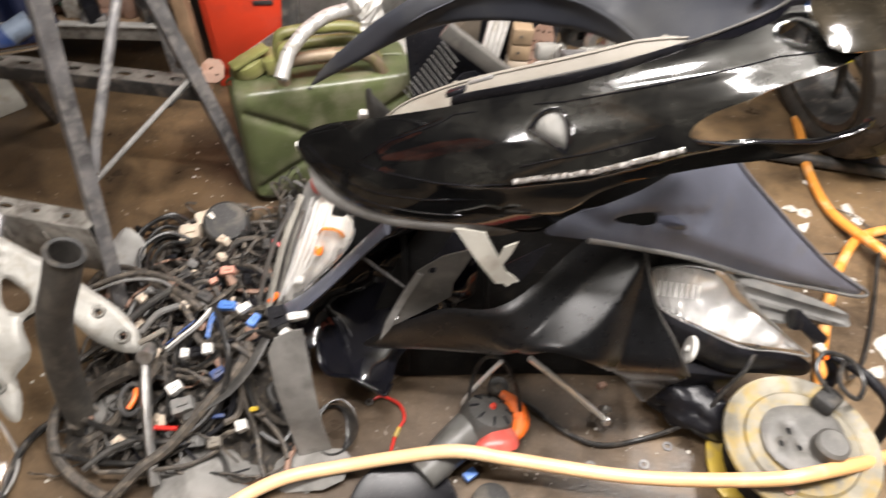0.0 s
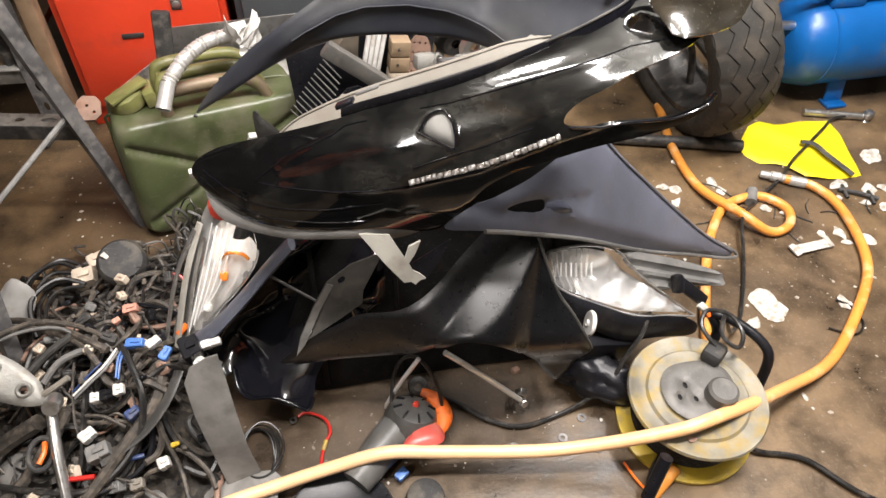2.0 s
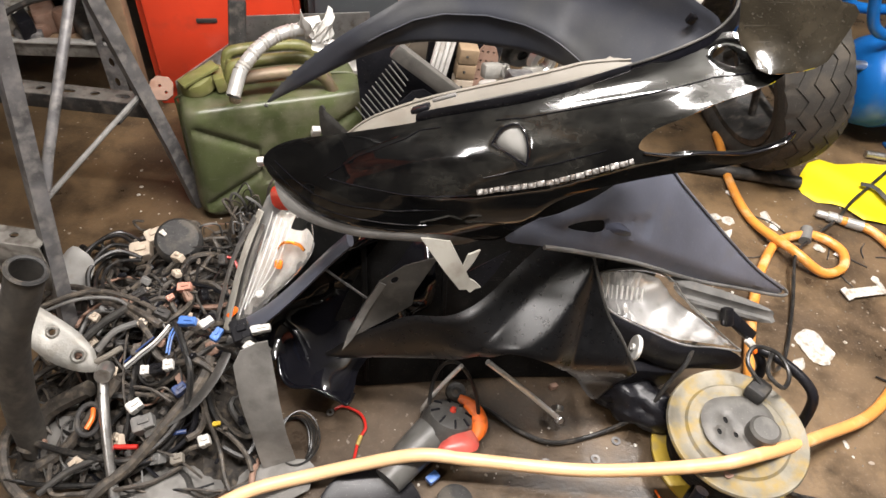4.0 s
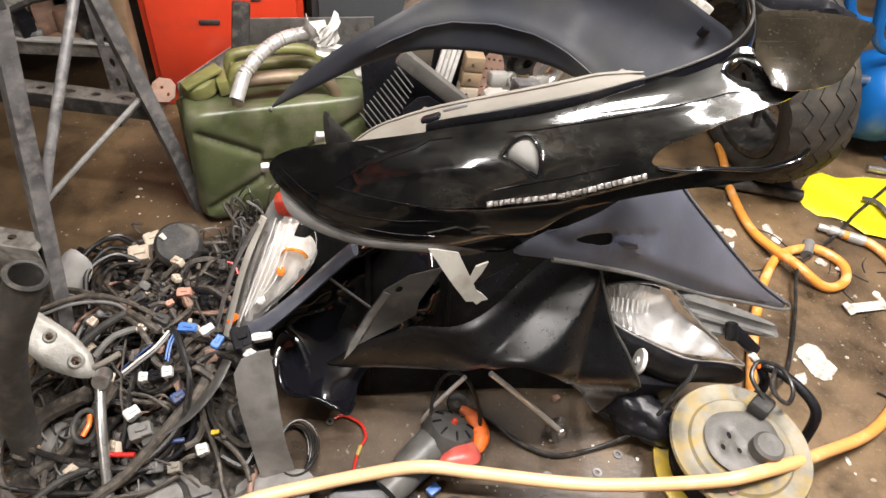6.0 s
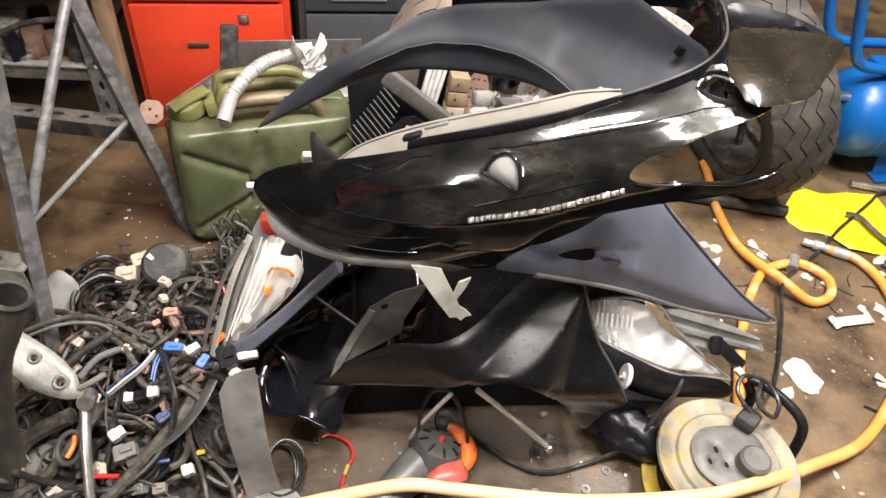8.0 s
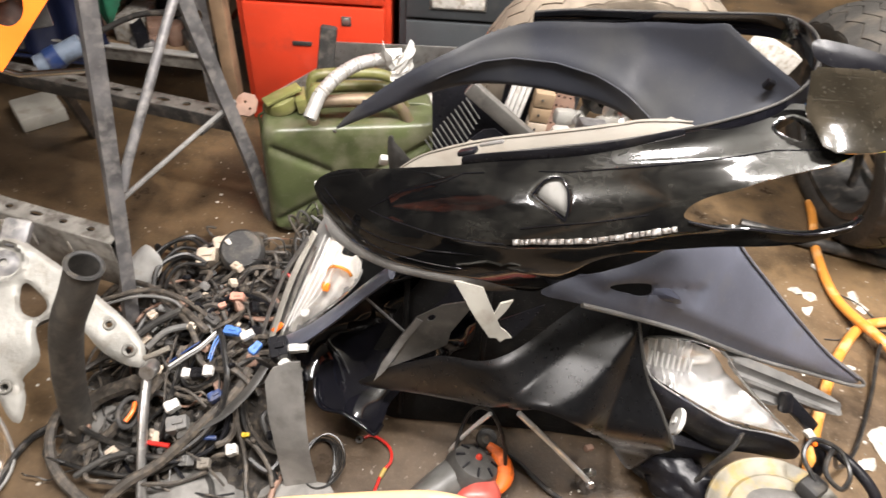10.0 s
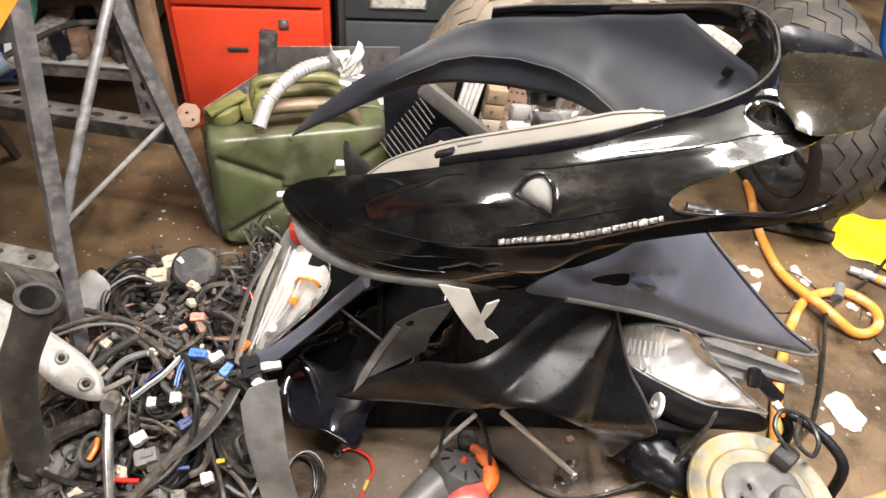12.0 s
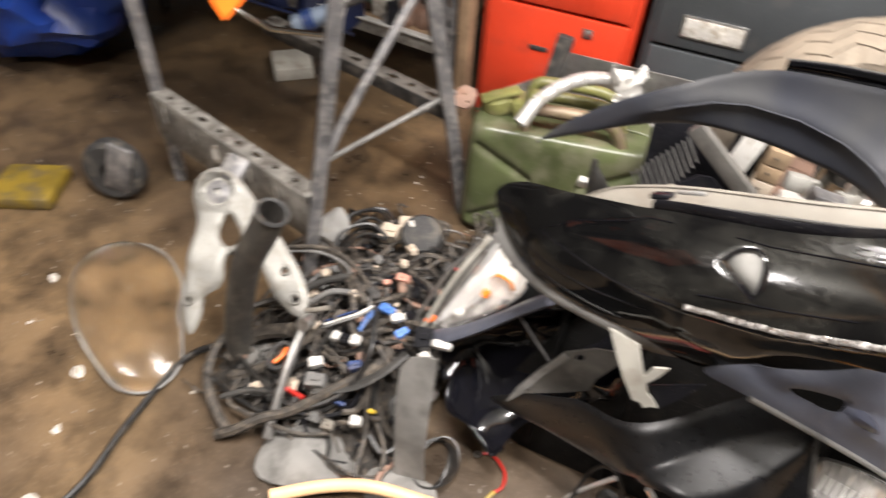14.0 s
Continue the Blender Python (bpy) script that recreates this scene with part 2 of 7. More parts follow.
RUSTRED = material("dull_red_plastic", (0.3, 0.03, 0.018), 0.25, 0, 30, 0.4, 0.05, 0.3, (0.42, 0.12, 0.08))
TORNPALE = material("torn_pale_plastic", (0.34, 0.325, 0.285), 0.55, 0, 14, 0.2, 0.06, 0.3, (0.22, 0.19, 0.15))
SMOKED = clear_plastic("smoked_visor_plastic", (0.83, 0.8, 0.74), 0.16)
TUBE_GLOW = bpy.data.materials.new("lit_tube")
TUBE_GLOW.use_nodes = True
TUBE_GLOW.node_tree.nodes["Principled BSDF"].inputs["Emission Color"].default_value = (1, 0.94, 0.84, 1)
TUBE_GLOW.node_tree.nodes["Principled BSDF"].inputs["Emission Strength"].default_value = 12.0


def concrete():
    """Oily brown workshop concrete: large stains, grit, pale specks and worn glossy patches."""
    m = bpy.data.materials.new("stained_concrete")
    m.use_nodes = True
    t = m.node_tree
    n, l = t.nodes, t.links
    b = n["Principled BSDF"]
    co = n.new("ShaderNodeTexCoord")

    def noise_tex(scale, detail, rough=0.55):
        x = n.new("ShaderNodeTexNoise")
        x.inputs["Scale"].default_value, x.inputs["Detail"].default_value, x.inputs["Roughness"].default_value = scale, detail, rough
        l.new(co.outputs["Object"], x.inputs["Vector"])
        return x

    def ramp(tex, lo, hi, a, c):
        r = n.new("ShaderNodeMapRange")
        r.inputs["From Min"].default_value, r.inputs["From Max"].default_value = lo, hi
        r.inputs["To Min"].default_value, r.inputs["To Max"].default_value = a, c
        l.new(tex.outputs["Fac"], r.inputs["Value"])
        return r.outputs[0]

    def mix(fac, a, colour):
        x = n.new("ShaderNodeMix")
        x.data_type = "RGBA"
        l.new(fac, x.inputs["Factor"])
        if a is None:
            x.inputs["A"].default_value = (0.088, 0.058, 0.034, 1)
        else:
            l.new(a, x.inputs["A"])
        x.inputs["B"].default_value = (*colour, 1)
        return x.outputs["Result"]

    broad, mid, grit, speck = noise_tex(3.0, 4), noise_tex(11, 8, 0.65), noise_tex(160, 4), noise_tex(75, 2, 0.4)
    col = mix(ramp(broad, 0.35, 0.65, 0, 1), None, (0.215, 0.138, 0.068))
    col = mix(ramp(mid, 0.42, 0.68, 0, 0.9), col, (0.03, 0.021, 0.014))
    col = mix(ramp(grit, 0.55, 0.75, 0, 0.45), col, (0.22, 0.17, 0.115))
    col = mix(ramp(speck, 0.72, 0.76, 0, 0.7), col, (0.42, 0.37, 0.31))
    # uneven dark pools round the parts and under the stand: old oil plus painted shade
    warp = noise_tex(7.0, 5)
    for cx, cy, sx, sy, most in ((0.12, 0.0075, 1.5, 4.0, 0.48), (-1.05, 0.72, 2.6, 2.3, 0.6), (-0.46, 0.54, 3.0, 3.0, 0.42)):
        place, bend, span, oil_and_shade = n.new("ShaderNodeMapping"), n.new("ShaderNodeMix"), n.new("ShaderNodeVectorMath"), n.new("ShaderNodeMapRange")
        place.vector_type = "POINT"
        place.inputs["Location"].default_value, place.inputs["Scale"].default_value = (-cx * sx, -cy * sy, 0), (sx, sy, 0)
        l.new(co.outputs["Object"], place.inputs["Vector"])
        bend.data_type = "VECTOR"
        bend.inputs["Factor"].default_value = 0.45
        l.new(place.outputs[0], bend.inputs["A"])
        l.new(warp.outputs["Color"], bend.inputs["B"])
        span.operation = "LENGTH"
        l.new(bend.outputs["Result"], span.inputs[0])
        oil_and_shade.inputs["From Min"].default_value, oil_and_shade.inputs["From Max"].default_value = 0.75, 0.4
        oil_and_shade.inputs["To Min"].default_value, oil_and_shade.inputs["To Max"].default_value = 0.0, most
        l.new(span.outputs["Value"], oil_and_shade.inputs["Value"])
        col = mix(oil_and_shade.outputs[0], col, (0.026, 0.018, 0.012))
    l.new(col, b.inputs["Base Color"])
    l.new(ramp(mid, 0.3, 0.7, 0.6, 0.24), b.inputs["Roughness"])
    bp = n.new("ShaderNodeBump")
    bp.inputs["Strength"].default_value, bp.inputs["Distance"].default_value = 0.16, 0.003
    l.new(grit.outputs["Fac"], bp.inputs["Height"])
    l.new(bp.outputs[0], b.inputs["Normal"])
    return m


def overlit_hose():
    """Orange hose rubber, painted paler at low x for overexposure and dust, plain orange towards its loops."""
    m = material("overlit_hose", (0.70, 0.28, 0.05), 0.36, 0, 14, 0.12, 0.05, 0.3, (0.82, 0.52, 0.28))
    n, l = m.node_tree.nodes, m.node_tree.links
    b = n["Principled BSDF"]
    old = b.inputs["Base Color"].links[0].from_socket
    co, sep, ramp, mix = n.new("ShaderNodeTexCoord"), n.new("ShaderNodeSeparateXYZ"), n.new("ShaderNodeMapRange"), n.new("ShaderNodeMix")
    mix.data_type = "RGBA"
    l.new(co.outputs["Object"], sep.inputs[0])
    l.new(sep.outputs["X"], ramp.inputs["Value"])
    # pale overlit tone fades out along x
    ramp.inputs["From Min"].default_value, ramp.inputs["From Max"].default_value = 0.25, 0.85
    ramp.inputs["To Min"].default_value, ramp.inputs["To Max"].default_value = 0.8, 0.0
    l.new(ramp.outputs[0], mix.inputs["Factor"])
    l.new(old, mix.inputs["A"])
    mix.inputs["B"].default_value = (0.84, 0.58, 0.34, 1)
    l.new(mix.outputs["Result"], b.inputs["Base Color"])
    return m


def smeared_gloss():
    """Deep gloss black paint with wiped, cloudy smears of grey dust."""
    m = bpy.data.materials.new("smeared_gloss_black_paint")
    m.use_nodes = True
    n, l = m.node_tree.nodes, m.node_tree.links
    b = n["Principled BSDF"]
    co, mp = n.new("ShaderNodeTexCoord"), n.new("ShaderNodeMapping")
    mp.inputs["Scale"].default_value = (0.6, 1.0, 1.0)
    l.new(co.outputs["Object"], mp.inputs["Vector"])

    def cloud(scale, detail, lo, hi, a, c, warp=0.0):
        x, r = n.new("ShaderNodeTexNoise"), n.new("ShaderNodeMapRange")
        x.inputs["Scale"].default_value, x.inputs["Detail"].default_value, x.inputs["Distortion"].default_value = scale, detail, warp
        r.inputs["From Min"].default_value, r.inputs["From Max"].default_value = lo, hi
        r.inputs["To Min"].default_value, r.inputs["To Max"].default_value = a, c
        l.new(mp.outputs[0], x.inputs["Vector"])
        l.new(x.outputs["Fac"], r.inputs["Value"])
        return r.outputs[0]

    film, fine = cloud(17, 4, 0.42, 0.74, 0.0, 1.0, 0.6), cloud(120, 3, 0.35, 0.7, 0.35, 1.0, 1.0)
    both = n.new("ShaderNodeMath")
    both.operation = "MULTIPLY"
    l.new(film, both.inputs[0])
    l.new(fine, both.inputs[1])
    mix = n.new("ShaderNodeMix")
    mix.data_type = "RGBA"
    mix.inputs["A"].default_value, mix.inputs["B"].default_value = (0.0028, 0.0028, 0.0030, 1), (0.030, 0.029, 0.025, 1)
    l.new(both.outputs[0], mix.inputs["Factor"])
    l.new(mix.outputs["Result"], b.inputs["Base Color"])
    rough = n.new("ShaderNodeMapRange")
    rough.inputs["To Min"].default_value, rough.inputs["To Max"].default_value = 0.045, 0.2
    l.new(both.outputs[0], rough.inputs["Value"])
    l.new(rough.outputs[0], b.inputs["Roughness"])
    return m


DUSTYGLOSS = smeared_gloss()
PALEHOSE = overlit_hose()
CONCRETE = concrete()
PLASTER = material("grubby_plaster", (0.085, 0.078, 0.066), 0.8, 0, 3, 0.2, 0.2, 0.3, (0.045, 0.04, 0.032))
CEILING = material("grubby_ceiling_paint", (0.36, 0.36, 0.33), 0.8, 0, 2, 0.3, 0.1, 0.35, (0.16, 0.15, 0.13))

# ---------------------------------------------------------------- builders
EYE4 = Matrix.Identity(4)


def world_of(ob):
    return world_of(ob.parent) @ ob.matrix_parent_inverse @ ob.matrix_basis if ob.parent else ob.matrix_basis.copy()


def part(name, bm, mat, parent=None, label="", m=EYE4, smooth=True):
    """Links a bmesh as one object at the world pose m, under a thing or a part."""
    me = bpy.data.meshes.new(name)
    bm.normal_update()
    bm.to_mesh(me)
    bm.free()
    me.materials.append(mat)
    if smooth:
        for p in me.polygons:
            p.use_smooth = True
        me.set_sharp_from_angle(angle=radians(38))
    ob = new(name, me)
    if parent is not None:
        ob.parent = parent
        ob.matrix_parent_inverse = world_of(parent).inverted()
    ob.matrix_basis = m
    if label:
        ob["label"] = label
    return ob


def thing(name, label, category, at=(0, 0, 0), group="", kind=""):
    ob = new(name)
    ob.empty_display_size = 0.05
    ob.matrix_basis = Matrix.Translation(at)
    return tagged(ob, label, category, group, kind)


def spline(pts, steps=6, closed=False):
    """Catmull-Rom through the points."""
    p = [Vector(q) for q in pts]
    n, out = len(p), []
    for i in range(n if closed else n - 1):
        a, b, c, d = (p[k % n] for k in (i - 1, i, i + 1, i + 2)) if closed else (p[max(0, i - 1)], p[i], p[i + 1], p[min(n - 1, i + 2)])
        for s in range(steps):
            t = s / steps
            out.append(0.5 * (2 * b + (c - a) * t + (2 * a - 5 * b + 4 * c - d) * t * t + (3 * b - a - 3 * c + d) * t ** 3))
    if not closed:
        out.append(p[-1])
    return out


def tube(pts, radius, seg=8, steps=6, closed=False, bm=None, flat=1.0):
    """A round bar or hose swept along a smooth line; radius a number or a function of 0..1."""
    bm = bm or bmesh.new()
    path = spline(pts, steps, closed) if steps > 1 else [Vector(q) for q in pts]
    n = len(path)
    tang = [(path[(i + 1) % n if closed else min(n - 1, i + 1)] - path[i - 1 if closed else max(0, i - 1)]).normalized() for i in range(n)]
    up = Vector((0, 0, 1)) if abs(tang[0].z) < 0.9 else Vector((1, 0, 0))
    rings = []
    for i in range(n):
        side = tang[i].cross(up)
        side = side.normalized() if side.length > 1e-6 else Vector((1, 0, 0))
        up = side.cross(tang[i]).normalized()
        r = radius(i / max(1, n - 1)) if callable(radius) else radius
        rings.append([bm.verts.new(path[i] + r * (math.cos(2 * math.pi * k / seg) * side + flat * math.sin(2 * math.pi * k / seg) * up)) for k in range(seg)])
    for i in range(n if closed else n - 1):
        a, b = rings[i], rings[(i + 1) % n]
        for k in range(seg):
            bm.faces.new((a[k], a[(k + 1) % seg], b[(k + 1) % seg], b[k]))
    if not closed:
        bm.faces.new(rings[0][::-1])
        bm.faces.new(rings[-1])
    return bm


def lathe(profile, seg=48, bm=None, m=EYE4):
    """Turned about z from (radius, z) pairs."""
    bm = bm or bmesh.new()
    rings = []
    for r, z in profile:
        rings.append([bm.verts.new(m @ Vector((r * math.cos(2 * math.pi * k / seg), r * math.sin(2 * math.pi * k / seg), z))) for k in range(seg)] if r > 1e-6 else [bm.verts.new(m @ Vector((0, 0, z)))])
    for a, b in zip(rings, rings[1:]):
        for k in range(seg):
            quad = [a[k % len(a)], a[(k + 1) % len(a)], b[(k + 1) % len(b)], b[k % len(b)]]
            quad = list(dict.fromkeys(quad))
            if len(quad) > 2:
                bm.faces.new(quad)
    bmesh.ops.recalc_face_normals(bm, faces=bm.faces)
    return bm


def rbox(sx, sy, sz, bevel=0.003, m=EYE4, bm=None, segments=2):
    """A box with rounded edges, centred on m."""
    own = bmesh.new()
    bmesh.ops.create_cube(own, size=1.0, matrix=Matrix.Diagonal((sx, sy, sz, 1)))
    if bevel:
        bmesh.ops.bevel(own, geom=own.edges[:], offset=bevel, segments=segments, profile=0.5, affect="EDGES")
    own.transform(m)
    if bm is None:
        return own
    me = bpy.data.meshes.new("tmp")
    own.to_mesh(me)
    own.free()
    bm.from_mesh(me)
    bpy.data.meshes.remove(me)
    return bm


def soft_outline(pts, rounds=2, closed=True):
    """Corner cutting, which rounds a drawn outline."""
    for _ in range(rounds):
        nxt = []
        for a, b in zip(pts, pts[1:] + pts[:1]):
            nxt += [(a[0] * 0.78 + b[0] * 0.22, a[1] * 0.78 + b[1] * 0.22), (a[0] * 0.22 + b[0] * 0.78, a[1] * 0.22 + b[1] * 0.78)]
        pts = nxt
    return pts


def inside(pts, poly):
    """Which of the points (n, 2) lie in the polygon."""
    x, y = pts[:, 0], pts[:, 1]
    hit = np.zeros(len(pts), bool)
    for (x1, y1), (x2, y2) in zip(poly, np.roll(poly, -1, 0)):
        cross = (y1 > y) != (y2 > y)
        hit ^= cross & (x < (x2 - x1) * (y - y1) / (y2 - y1 + 1e-12) + x1)
    return hit


def edge_distance(pts, poly):
    best = np.full(len(pts), 9.0)
    for a, b in zip(poly, np.roll(poly, -1, 0)):
        d = b - a
        s = np.clip(((pts - a) @ d) / (d @ d + 1e-12), 0, 1)
        best = np.minimum(best, np.linalg.norm(pts - (a + s[:, None] * d), axis=1))
    return best


def moulded(outline, height, thick=0.003, holes=(), step=0.01, rounds=2, roll=0.004, width=0.012):
    """A moulded sheet: a drawn outline with holes in the local xy plane, raised by height(u, v), its edge rolled back, with real thickness."""
    from mathutils.geometry import delaunay_2d_cdt

    loops = [np.array(soft_outline(list(outline), rounds))] + [np.array(soft_outline(list(h), 2)) for h in holes]
    dense = []
    for lp in loops:
        pts = []
        for a, b in zip(lp, np.roll(lp, -1, 0)):
            k = max(1, int(np.linalg.norm(b - a) / (step * 0.8)))
            pts += [a + (b - a) * s / k for s in range(k)]
        dense.append(np.array(pts))
    lo, hi = loops[0].min(0), loops[0].max(0)
    gx, gy = np.arange(lo[0], hi[0], step), np.arange(lo[1], hi[1], step)
    grid = np.array([(x + (j % 2) * step * 0.5, y) for j, y in enumerate(gy) for x in gx])
    keep = inside(grid, loops[0])
    for h in loops[1:]:
        keep &= ~inside(grid, h)
    for lp in loops:
        keep &= edge_distance(grid, lp) > step * 0.45
    grid = grid[keep]
    verts, edges = [], []
    for lp in dense:
        s = len(verts)
        verts += [tuple(p) for p in lp]
        edges += [(s + i, s + (i + 1) % len(lp)) for i in range(len(lp))]
    verts += [tuple(p) for p in grid]
    out = delaunay_2d_cdt([Vector(v) for v in verts], edges, [], 0, 1e-6)
    pos, tris = np.array([tuple(v) for v in out[0]]), np.array([f for f in out[2] if len(f) == 3])
    mid = pos[tris].mean(1)
    ok = inside(mid, loops[0])
    for h in loops[1:]:
        ok &= ~inside(mid, h)
    tris = tris[ok]
    d = edge_distance(pos, loops[0])
    for h in loops[1:]:
        d = np.minimum(d, edge_distance(pos, h) * 1.5)
    zz = height(pos[:, 0], pos[:, 1]) - roll * np.clip(1 - d / width, 0, 1) ** 2
    bm = bmesh.new()
    top = [bm.verts.new((p[0], p[1], z)) for p, z in zip(pos, zz)]
    faces = []
    for t in tris:
        a, b, c = (pos[k] for k in t)
        order = t if (b[0] - a[0]) * (c[1] - a[1]) - (b[1] - a[1]) * (c[0] - a[0]) > 0 else t[::-1]
        faces.append(bm.faces.new([top[k] for k in order]))
    bm.normal_update()
    low = {v: bm.verts.new(v.co - v.normal * thick) for v in top if v.link_faces}
    rim = [e for e in bm.edges if len(e.link_faces) == 1]
    loops_ = [(e.link_loops[0].vert, e.link_loops[0].link_loop_next.vert) for e in rim]
    for f in faces:
        bm.faces.new([low[v] for v in reversed(f.verts)])
    for a, b in loops_:
        bm.faces.new((b, a, low[a], low[b]))
    loose = [v for v in bm.verts if not v.link_faces]
    bmesh.ops.delete(bm, geom=loose, context="VERTS")
    return bm


def ridge(x, at, wide):
    """A smooth ridge of height 1."""
    return np.exp(-(((x - at) / wide) ** 2))


def ramp01(x, a, b):
    t = np.clip((x - a) / (b - a), 0, 1)
    return t * t * (3 - 2 * t)


# ---------------------------------------------------------------- room
def slab(name, sx, sy, sz, at, mat, label):
    ob = part(name, rbox(sx, sy, sz, 0), mat, None, m=pose(*at), smooth=False)
    return tagged(ob, label, "room", kind="structure")


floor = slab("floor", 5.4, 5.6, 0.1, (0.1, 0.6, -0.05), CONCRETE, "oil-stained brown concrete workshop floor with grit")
floor["category"] = "floor"
for nm, sx, sy, at in (("wall_north", 5.4, 0.12, (0.1, 3.0, 1.3)), ("wall_south", 5.4, 0.12, (0.1, -1.9, 1.3)), ("wall_west", 0.12, 4.78, (-2.5, 0.55, 1.3)), ("wall_east", 0.12, 4.78, (2.7, 0.55, 1.3))):
    slab(nm, sx, sy, 2.6, at, PLASTER, "grubby plastered garage wall")["category"] = "wall"
slab("ceiling", 5.4, 5.02, 0.1, (0.1, 0.55, 2.65), CEILING, "grubby grey garage ceiling")["category"] = "ceiling"
for lx, ly, lz, turn, watts, long in LAMPS:
    fit = thing("tube_light", "white ceiling batten with a lit fluorescent tube", "lamp", (lx, ly, 2.6), "ceiling tube lights")
    for rod in (-0.4 * long, 0.4 * long):
        part("hanger", tube([(rod, 0, 0.02), (rod, 0, 0.425)], 0.003, 6, 1), STEEL, fit, "thin steel hanger", m=pose(lx, ly, 2.174, 0, 0, turn))
    part("batten", rbox(long + 0.1, 0.06, 0.05, 0.006), WHITE, fit, m=pose(lx, ly, 2.174, 0, 0, turn))
    part("tube", tube([(-0.5 * long, 0, 0), (0.5 * long, 0, 0)], 0.014, 12, 1), TUBE_GLOW, fit, "lit white tube", m=pose(lx, ly, 2.125, 0, 0, turn))


# unseen post and beam, added to put a tan streak into the gloss reflections
post_ob = thing("reflection_post", "unseen tan post and beam added to be mirrored in the gloss", "post", (-0.92, -1.8, 0))
part("post", rbox(0.09, 0.07, 2.58, 0.006), REFLECTTAN, post_ob, "added tan post", pose(-0.92, -1.8, 1.295))
part("joist", rbox(0.09, 1.9, 0.09, 0.006), REFLECTTAN, post_ob, "added tan beam", pose(-0.92, -0.81, 2.55))
# unseen black mat, added so that the fairing bellies reflect something dark
mat_ob = thing("dark_reflection_mat", "unseen black ribbed mat added to darken the fairings' reflections", "mat", (0.35, -0.1, 0))
part("sheet", rbox(1.3, 0.92, 0.006, 0.002), FLATBLACK, mat_ob, "flat black sheet of the added mat", pose(0.35, -0.1, 0.004))
for k in range(30):
    part("rib", rbox(1.26, 0.012, 0.003, 0.001), FLATBLACK, mat_ob, "raised rib", pose(0.35, -0.535 + 0.03 * k, 0.0082))
# unseen cupboard, added where the fairing nose should mirror a red patch
cup = thing("reflection_cupboard", "unseen red-brown cupboard with four doors added for red reflections", "cupboard", (-2.3, -1.4, 1.6))
part("carcass", rbox(0.26, 0.7, 0.86, 0.006), BLACKSTEEL, cup, "dark carcass", pose(-2.305, -1.4, 2.06))
for cy in (-1.575, -1.225):
    for cz in (1.855, 2.27):
        part("door", rbox(0.02, 0.325, 0.39, 0.005), REDBROWN, cup, "red-brown door", pose(-2.162, cy, cz))


def hollow_pipe(pts, outer, inner, seg=20, steps=6, deep=0.35):
    """A pipe with an open upper end."""
    path = spline(pts, steps)
    n, bm = len(path), bmesh.new()
    up, rings, frames = Vector((1, 0, 0)), [], []
    for i in range(n):
        t = (path[min(n - 1, i + 1)] - path[max(0, i - 1)]).normalized()
        side = t.cross(up).normalized()
        up = side.cross(t).normalized()
        frames.append((path[i], side, up.copy()))
    order = [(f, outer) for f in frames] + [(f, inner) for f in frames[::-1][: max(2, int(n * deep))]]
    for (c, s, u), r in order:
        rings.append([bm.verts.new(c + r * (math.cos(2 * math.pi * k / seg) * s + math.sin(2 * math.pi * k / seg) * u)) for k in range(seg)])
    for a, b in zip(rings, rings[1:]):
        for k in range(seg):
            bm.faces.new((a[k], a[(k + 1) % seg], b[(k + 1) % seg], b[k]))
    bm.faces.new(rings[0][::-1])
    bm.faces.new(rings[-1])
    bmesh.ops.recalc_face_normals(bm, faces=bm.faces)
    return bm


def plate(pts, thick=0.003, height=None, holes=(), step=0.01, rounds=1, roll=0.0):
    return moulded(pts, height or (lambda u, v: 0 * u), thick, holes, step, rounds, roll)


def oval(x, y, a, b, n=8):
    return [(x + a * math.cos(2 * math.pi * k / n), y + b * math.sin(2 * math.pi * k / n)) for k in range(n)]


# ---------------------------------------------------------------- tail fairing, glossy side towards the camera
tail = thing("tail_fairing", "glossy black motorcycle tail fairing lying on top of the heap", "fairing", (0.06, 0.7, 0.36))
TAIL = pose(0.026, 0.703, 0.530, 74.7, -18.0, -9.8)


def sweep(u):
    """Distance past the bend where the panel starts to sweep back to its tip."""
    return 0.5 * (u - 0.3 + np.sqrt((u - 0.3) ** 2 + 0.0011))


